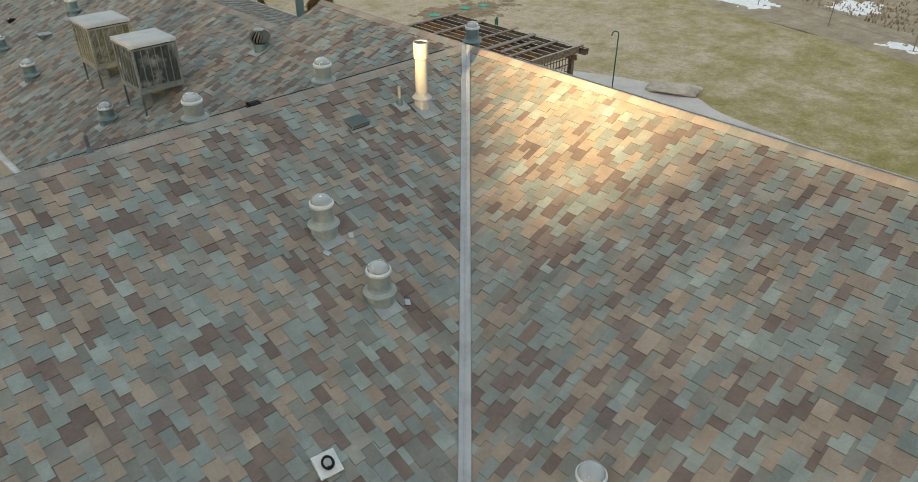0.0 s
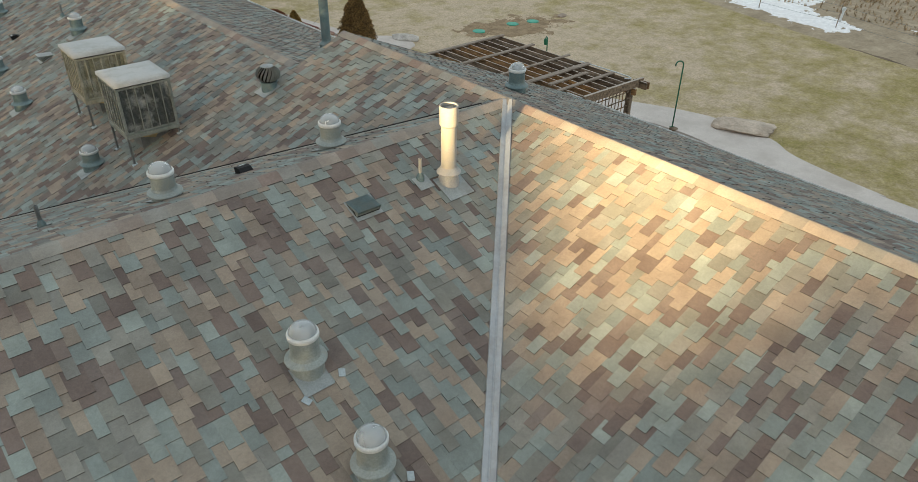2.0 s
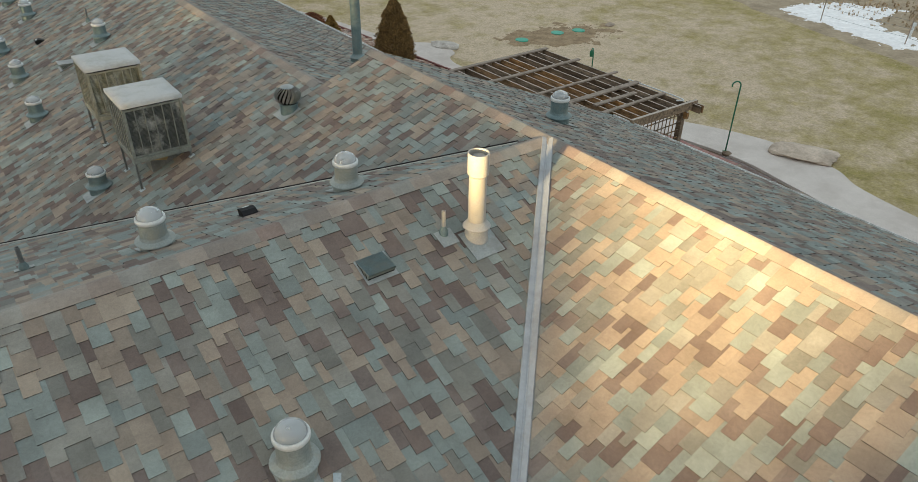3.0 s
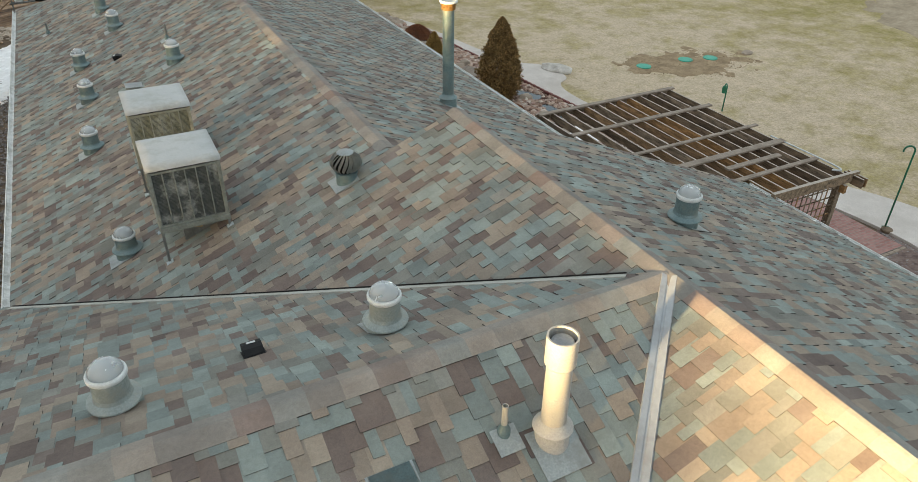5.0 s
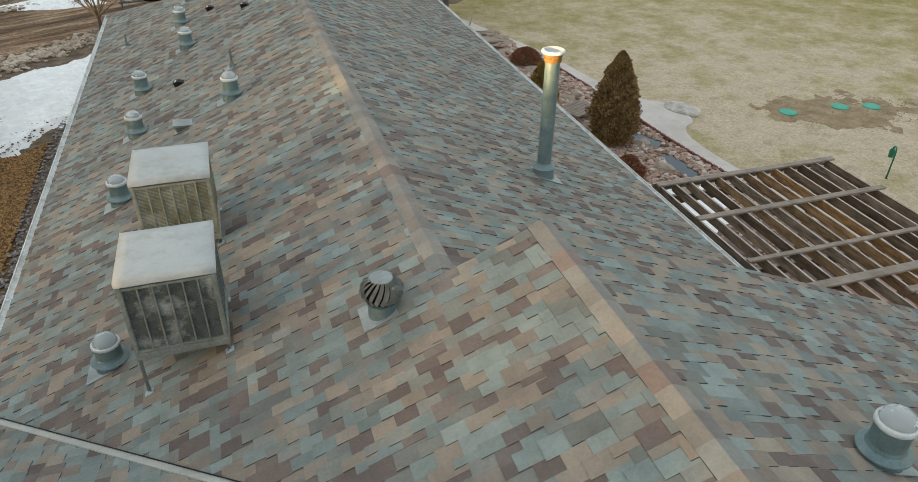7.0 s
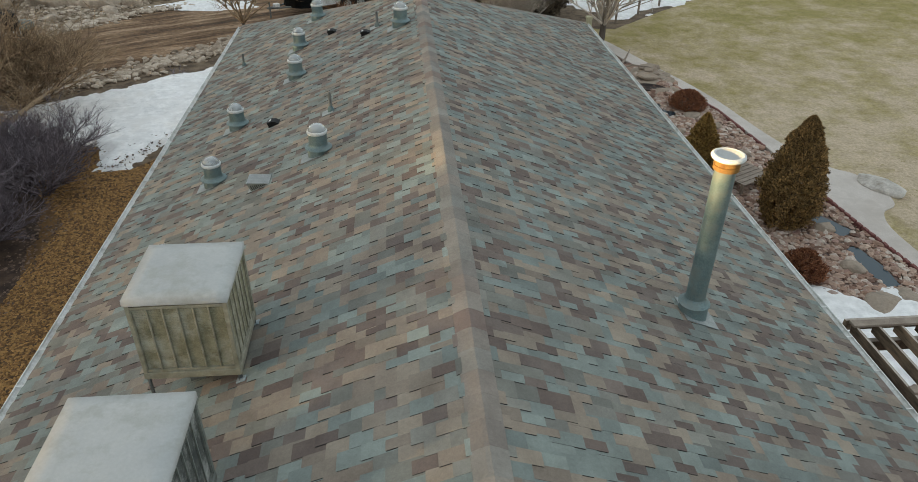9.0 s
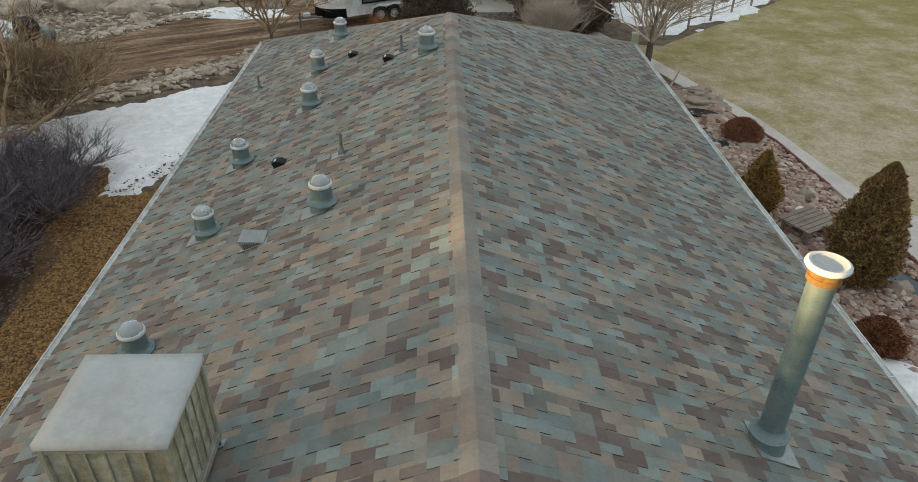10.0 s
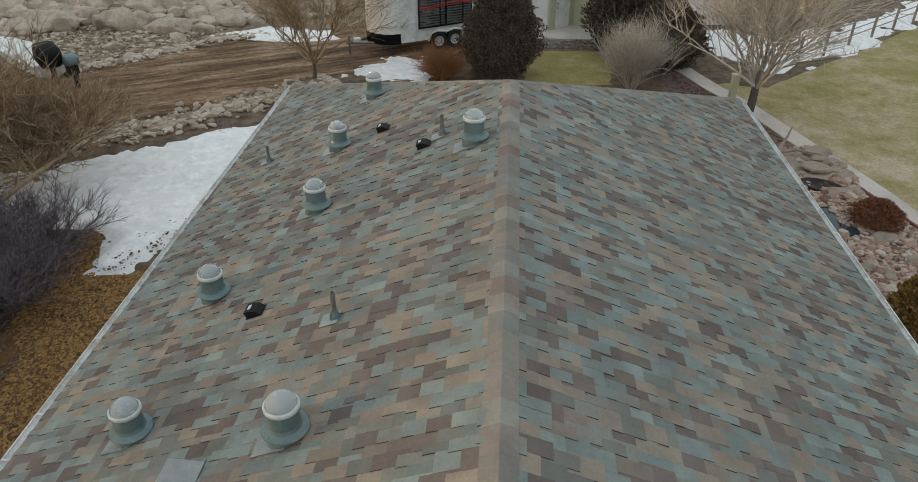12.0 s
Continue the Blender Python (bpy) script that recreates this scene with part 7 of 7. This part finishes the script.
for k in range(11):
    bm = bmesh.new()
    box(bm, 2.36, 0.03, 0.05, Matrix.Translation((0.87, -1.08, 1.06 + 0.108 * k)) @ Matrix.Rotation(0.5, 4, "X"), 0.004)
    part("slat", bm, M_LEG, win)
for x0, sx, z0, sz in ((-0.36, 0.06, 1.6, 1.26), (0.62, 0.04, 1.6, 1.22), (0.9, 0.07, 1.6, 1.26), (1.7, 0.04, 1.6, 1.22), (2.1, 0.06, 1.6, 1.26), (0.87, 2.5, 1.0, 0.06), (0.87, 2.5, 2.22, 0.06)):
    bm = bmesh.new()
    box(bm, sx, 0.05, sz, Matrix.Translation((x0, -1.125, z0)), 0.006)
    part("rack_bar", bm, M_BLACK, win, "black rack bar")
M_STRAP = rough_mat("red webbing", (0.5, 0.03, 0.025), (0.6, 0.05, 0.045), 8.0, 0.7, 60.0, 0.0)
bm = bmesh.new()
tube(bm, [(-0.36, -1.16, 1.8), (0.9, -1.16, 1.92), (2.1, -1.16, 1.9)], 0.022, 5)
tube(bm, [(-0.36, -1.16, 1.74), (0.9, -1.16, 1.84), (2.1, -1.16, 1.88)], 0.014, 5)
part("strap", bm, M_STRAP, win, "red strap")
for x0, sx in ((-0.85, 0.5), (-0.25, 0.5), (0.6, 1.0), (1.6, 0.9)):
    bm = bmesh.new()
    box(bm, sx, 0.02, 0.34, Matrix.Translation((x0, -1.062, 2.4)))
    part("plank", bm, M_CARD, trailer, "raw orange plywood panel")
bm = bmesh.new()
tube(bm, [(-2.1, 0.4, 0.45), (-3.2, 0.0, 0.45), (-2.1, -0.4, 0.45)], 0.05, 6)
tube(bm, [(-3.1, 0, 0.0), (-3.1, 0, 0.75)], 0.04, 6)
part("hitch", bm, M_LEG, trailer, "steel drawbar and jack")
bm = bmesh.new()
box(bm, 0.3, 0.26, 0.26, Matrix.Translation((-2.75, 0, 0.5)), 0.04)
part("hitch_box", bm, M_WHITE, trailer)

boat = thing("boat", pose(-8.44, 43.33, 0, 0, 0, 53), "parked boat on a trailer with a covered outboard motor", "boat")
bm = bmesh.new()
st = []
for k, (yy, half, keel) in enumerate(((-0.9, 0.6, 0.5), (0.5, 0.68, 0.5), (2.2, 0.62, 0.55), (3.4, 0.36, 0.65), (4.1, 0.05, 0.85))):
    st.append([bm.verts.new(p) for p in ((-half, yy, 1.12), (-half * 0.92, yy, 0.75), (0, yy, keel), (half * 0.92, yy, 0.75), (half, yy, 1.12))])
for a, b in zip(st, st[1:]):
    for i in range(4):
        bm.faces.new((a[i], b[i], b[i + 1], a[i + 1]))
bm.faces.new(st[0])
for a, b in zip(st, st[1:]):
    bm.faces.new((a[4], b[4], b[0], a[0]))
bmesh.ops.recalc_face_normals(bm, faces=bm.faces)
part("hull", bm, M_WHITE, boat, "white hull with a taut cover")
bm = bmesh.new()
box(bm, 0.8, 0.85, 0.78, Matrix.Translation((-0.15, -1.35, 1.55)) @ Matrix.Rotation(0.35, 4, "X"), 0.22)
motor = part("outboard_motor", bm, M_BLACK, boat, "black outboard cowling", True)
bm = bmesh.new()
box(bm, 0.16, 0.26, 0.95, Matrix.Translation((-0.15, -1.4, 0.85)), 0.04)
box(bm, 0.1, 0.5, 0.1, Matrix.Translation((-0.15, -1.45, 0.42)), 0.03)
part("lower_leg", bm, M_BLACK, motor)
bm = bmesh.new()
box(bm, 0.5, 0.6, 0.34, Matrix.Translation((0.4, -1.72, 1.32)), 0.1)
kicker = part("small_motor", bm, M_GALV, boat, "grey-blue small motor cowling", True)
bm = bmesh.new()
box(bm, 0.36, 0.42, 0.4, Matrix.Translation((0.4, -1.74, 1.0)), 0.06)
box(bm, 0.14, 0.26, 0.6, Matrix.Translation((0.4, -1.8, 0.6)), 0.03)
part("lower_leg", bm, M_BLACK, kicker)
bm = bmesh.new()
for sx in (-0.7, 0.7):
    box(bm, 0.08, 5.0, 0.1, Matrix.Translation((sx, 1.6, 0.42)))
box(bm, 1.8, 0.08, 0.1, Matrix.Translation((0, 0.6, 0.38)))
part("trailer_frame", bm, M_LEG, boat)
for sx in (-1, 1):
    bm = bmesh.new()
    lathe(bm, [(0.1, -0.09), (0.28, -0.1), (0.31, -0.05), (0.31, 0.05), (0.28, 0.1), (0.1, 0.09)], 20, Matrix.Translation((sx * 0.98, 0.6, 0.31)) @ Matrix.Rotation(math.pi / 2, 4, "Y"))
    part("wheel", bm, M_TYRE, boat, "black tyre", True)

shed = thing("outbuilding", pose(0, 0, 0), "pale yellow-green stucco outbuilding with a white door", "building")
M_SHED = rough_mat("pale yellow-green stucco", (0.5, 0.5, 0.34), (0.58, 0.57, 0.4), 1.5, 0.9, 60.0, 0.003)
M_SHEDW = rough_mat("white stucco", (0.66, 0.66, 0.64), (0.76, 0.75, 0.73), 1.2, 0.9, 60.0, 0.003)
CORNERS = [(9.0, 54.95), (10.62, 52.04), (11.84, 53.1), (14.8, 50.37)]
for (ax, ay), (bx, by), mat, lab in zip(CORNERS, CORNERS[1:], (M_SHEDW, M_SHED, M_SHED), ("white stucco wall", "yellow-green stucco wall", "yellow-green stucco wall")):
    bm = bmesh.new()
    wall(bm, ax, ay, bx, by, 0.0, 2.8, 0.16)
    part("wall", bm, mat, shed, lab)
bm = bmesh.new()
box(bm, 6.0, 2.4, 2.8, Matrix.Translation((16.5, 54.8, 1.4)))
part("wall", bm, M_SHEDW, shed, "white stucco wall")
bm = bmesh.new()
box(bm, 7.0, 4.0, 0.16, Matrix.Translation((12.9, 54.6, 2.88)) @ Matrix.Rotation(radians(-42.7), 4, "Z"), 0.02)
part("roof", bm, M_DECK, shed, "flat shingled roof edge")
ENTRY = Matrix.Translation((11.2, 52.54, 0)) @ Matrix.Rotation(radians(41.0), 4, "Z")
bm = bmesh.new()
box(bm, 0.9, 0.05, 2.05, ENTRY @ Matrix.Translation((0, -0.09, 1.03)), 0.004)
door = part("door", bm, M_WHITE, shed, "white flush door")
for side in (-0.49, 0.49):
    bm = bmesh.new()
    box(bm, 0.08, 0.07, 2.12, ENTRY @ Matrix.Translation((side, -0.1, 1.06)), 0.006)
    part("door_frame", bm, M_SHED, shed, "yellow-green door frame")
for z0 in (1.0, 1.2):
    bm = bmesh.new()
    lathe(bm, [(0.0, 0.0), (0.035, 0.01), (0.035, 0.05), (0, 0.06)], 10, ENTRY @ Matrix.Translation((-0.36, -0.11, z0)) @ Matrix.Rotation(math.pi / 2, 4, "X"))
    part("door_knob", bm, M_LEG, door)
bm = bmesh.new()
box(bm, 1.1, 0.06, 2.0, Matrix.Translation((16.3, 53.57, 1.1)), 0.004)
part("door", bm, M_BLACK, shed, "dark recessed door")
bm = bmesh.new()
box(bm, 4.4, 2.6, 0.08, Matrix.Translation((11.6, 52.0, 0.01)))
tagged(new("apron", mesh_of(bm, "apron", M_CONC)), "concrete apron before the outbuilding", "pavement", kind="structure")
scatter_rocks("pebbles", fill([(9.2, 49.4), (9.0, 51.2), (14.2, 51.4), (14.0, 49.6)], 900, 0.06, 0.14, 0.0, 1.5), "grey pebble strip before the apron", "gravel", M_GREYPEB, 0)

# pale utility post by the bare tree
post = thing("utility_post", pose(16.9, 43.6, 0), "short pale green utility pedestal", "utility box")
bm = bmesh.new()
box(bm, 0.24, 0.24, 1.0, Matrix.Translation((0, 0, 0.5)), 0.02)
part("body", bm, M_SHED, post)
bm = bmesh.new()
box(bm, 0.28, 0.28, 0.1, Matrix.Translation((0, 0, 1.02)), 0.02)
part("cap", bm, M_SHED, post)


# rail fence behind the snow strip, wire fence along the marsh
def rail_fence(x0, y0, x1, y1, n):
    f = thing("rail_fence", pose(x0, y0, 0), "weathered post and rail fence along the snow", "fence")
    d = Vector((x1 - x0, y1 - y0, 0))
    for k in range(n + 1):
        p = d * (k / n)
        bm = bmesh.new()
        box(bm, 0.09, 0.09, 1.2, Matrix.Translation((p.x, p.y, 0.58)), 0.008)
        part("post", bm, M_WOODTOP, f)
        if k < n:
            q = d * ((k + 1) / n)
            for zz in (0.45, 0.75, 1.05):
                bm = bmesh.new()
                tube(bm, [p + Vector((0, 0, zz)), q + Vector((0, 0, zz + yard.uniform(-0.02, 0.02)))], 0.022, 6)
                part("rail", bm, M_WOODTOP, f)


rail_fence(19.0, 46.4, 33.0, 59.2, 9)
wire = thing("wire_fence", pose(0, 0, 0), "thin wire fence with leaning posts along the marsh", "fence")
WPOST = [(40.6, 21.5), (40.1, 17.0), (38.7, 12.6), (37.3, 8.2), (36.0, 3.8)]
for x, y in WPOST:
    bm = bmesh.new()
    lean = yard.uniform(-0.06, 0.06)
    tube(bm, [(x, y, -0.03), (x + lean, y + lean, 1.3)], 0.025, 7)
    part("post", bm, M_WOODTOP, wire)
for (ax, ay), (bx, by) in zip(WPOST, WPOST[1:]):
    for zz in (0.4, 0.8, 1.15):
        bm = bmesh.new()
        tube(bm, [(ax, ay, zz), ((ax + bx) / 2, (ay + by) / 2, zz - 0.03), (bx, by, zz)], 0.006, 4)
        part("wire", bm, M_LEG, wire)


# ---- unseen trees added beyond the west side to screen the low sun ----
# out of view; its sparse crown only blocks or thins the sunlight
def windbreak(y, top, r, x=-34.0):
    rr = random.Random(int(y * 10) + 900)
    ob = thing("unseen_sun_screen", pose(x, y, 0), "unseen added tree that screens the low sun", "tree", "windbreak trees")
    bm = bmesh.new()
    tube(bm, [(0, 0, -0.1), (0.05, 0, top * 0.5), (0, 0, top * 0.96)], [0.22, 0.14, 0.03], 7)
    part("trunk", bm, M_BARK, ob)
    verts, faces = [], []
    for i in range(960):
        f = 1 - rr.random()
        a = rr.uniform(0, 6.283)
        q = r * min(1.0, 0.35 + (1 - f) * 7.0) * rr.random() ** 0.5
        s = rr.uniform(0.2, 0.45)
        p = Vector((q * math.cos(a), q * math.sin(a), top * f))
        t1 = Vector((rr.uniform(-1, 1), rr.uniform(-1, 1), rr.uniform(-1, 0.15))).normalized() * s
        t2 = Vector((rr.uniform(-1, 1), rr.uniform(-1, 1), rr.uniform(-1, 0.15))).normalized() * s
        k = len(verts)
        verts += [p, p + t1, p + t2]
        faces.append((k, k + 1, k + 2))
    cr = new("crown", raw_mesh("crown", verts, faces, M_JUNIPER))
    cr.parent = ob


# tops are set lowest where sun is to reach the roof
ROW_TOPS = [(-80, 11.4), (-17.1, 10.4), (-12.6, 10.1), (-9.8, 9.95), (-9.4, 9.6), (-8.7, 8.95), (-7.6, 8.55), (-6.5, 8.75), (-5.8, 9.2), (-4.9, 9.7), (-4.0, 10.1), (-2.3, 10.2),
            (1.2, 10.5), (7.2, 10.1), (7.5, 9.1), (8.1, 9.1), (8.4, 10.1), (9.0, 10.2), (19.0, 10.3), (40.0, 10.8), (80.0, 11.4)]
y = -70.0
while y < 62.0:
    top = float(np.interp(y, [p[0] for p in ROW_TOPS], [p[1] for p in ROW_TOPS]))
    windbreak(y, top + 0.15 + rng.uniform(-0.08, 0.08), 0.75 if -24 < y < 56 else 1.1)
    y += 0.6 if -24 < y < 56 else 1.1


# ---- shingle tabs and ridge caps, laid one by one ----
for deck, slope, singles in SINGLE_TABS:
    for u, v, lift, long, steps in singles:
        ob = new("shingle", tab(steps, long))
        ob.parent = deck
        ob.matrix_world = slope.matrix(u, v, lift)
for holder, base, ln in CAP_RUNS:
    y = 0.0
    while y < ln - CAP_STEP * 0.5:
        ob = new("ridge_cap", CAP)
        ob.parent = holder
        ob.matrix_world = base @ Matrix.Translation((0, y, 0))
        y += CAP_STEP
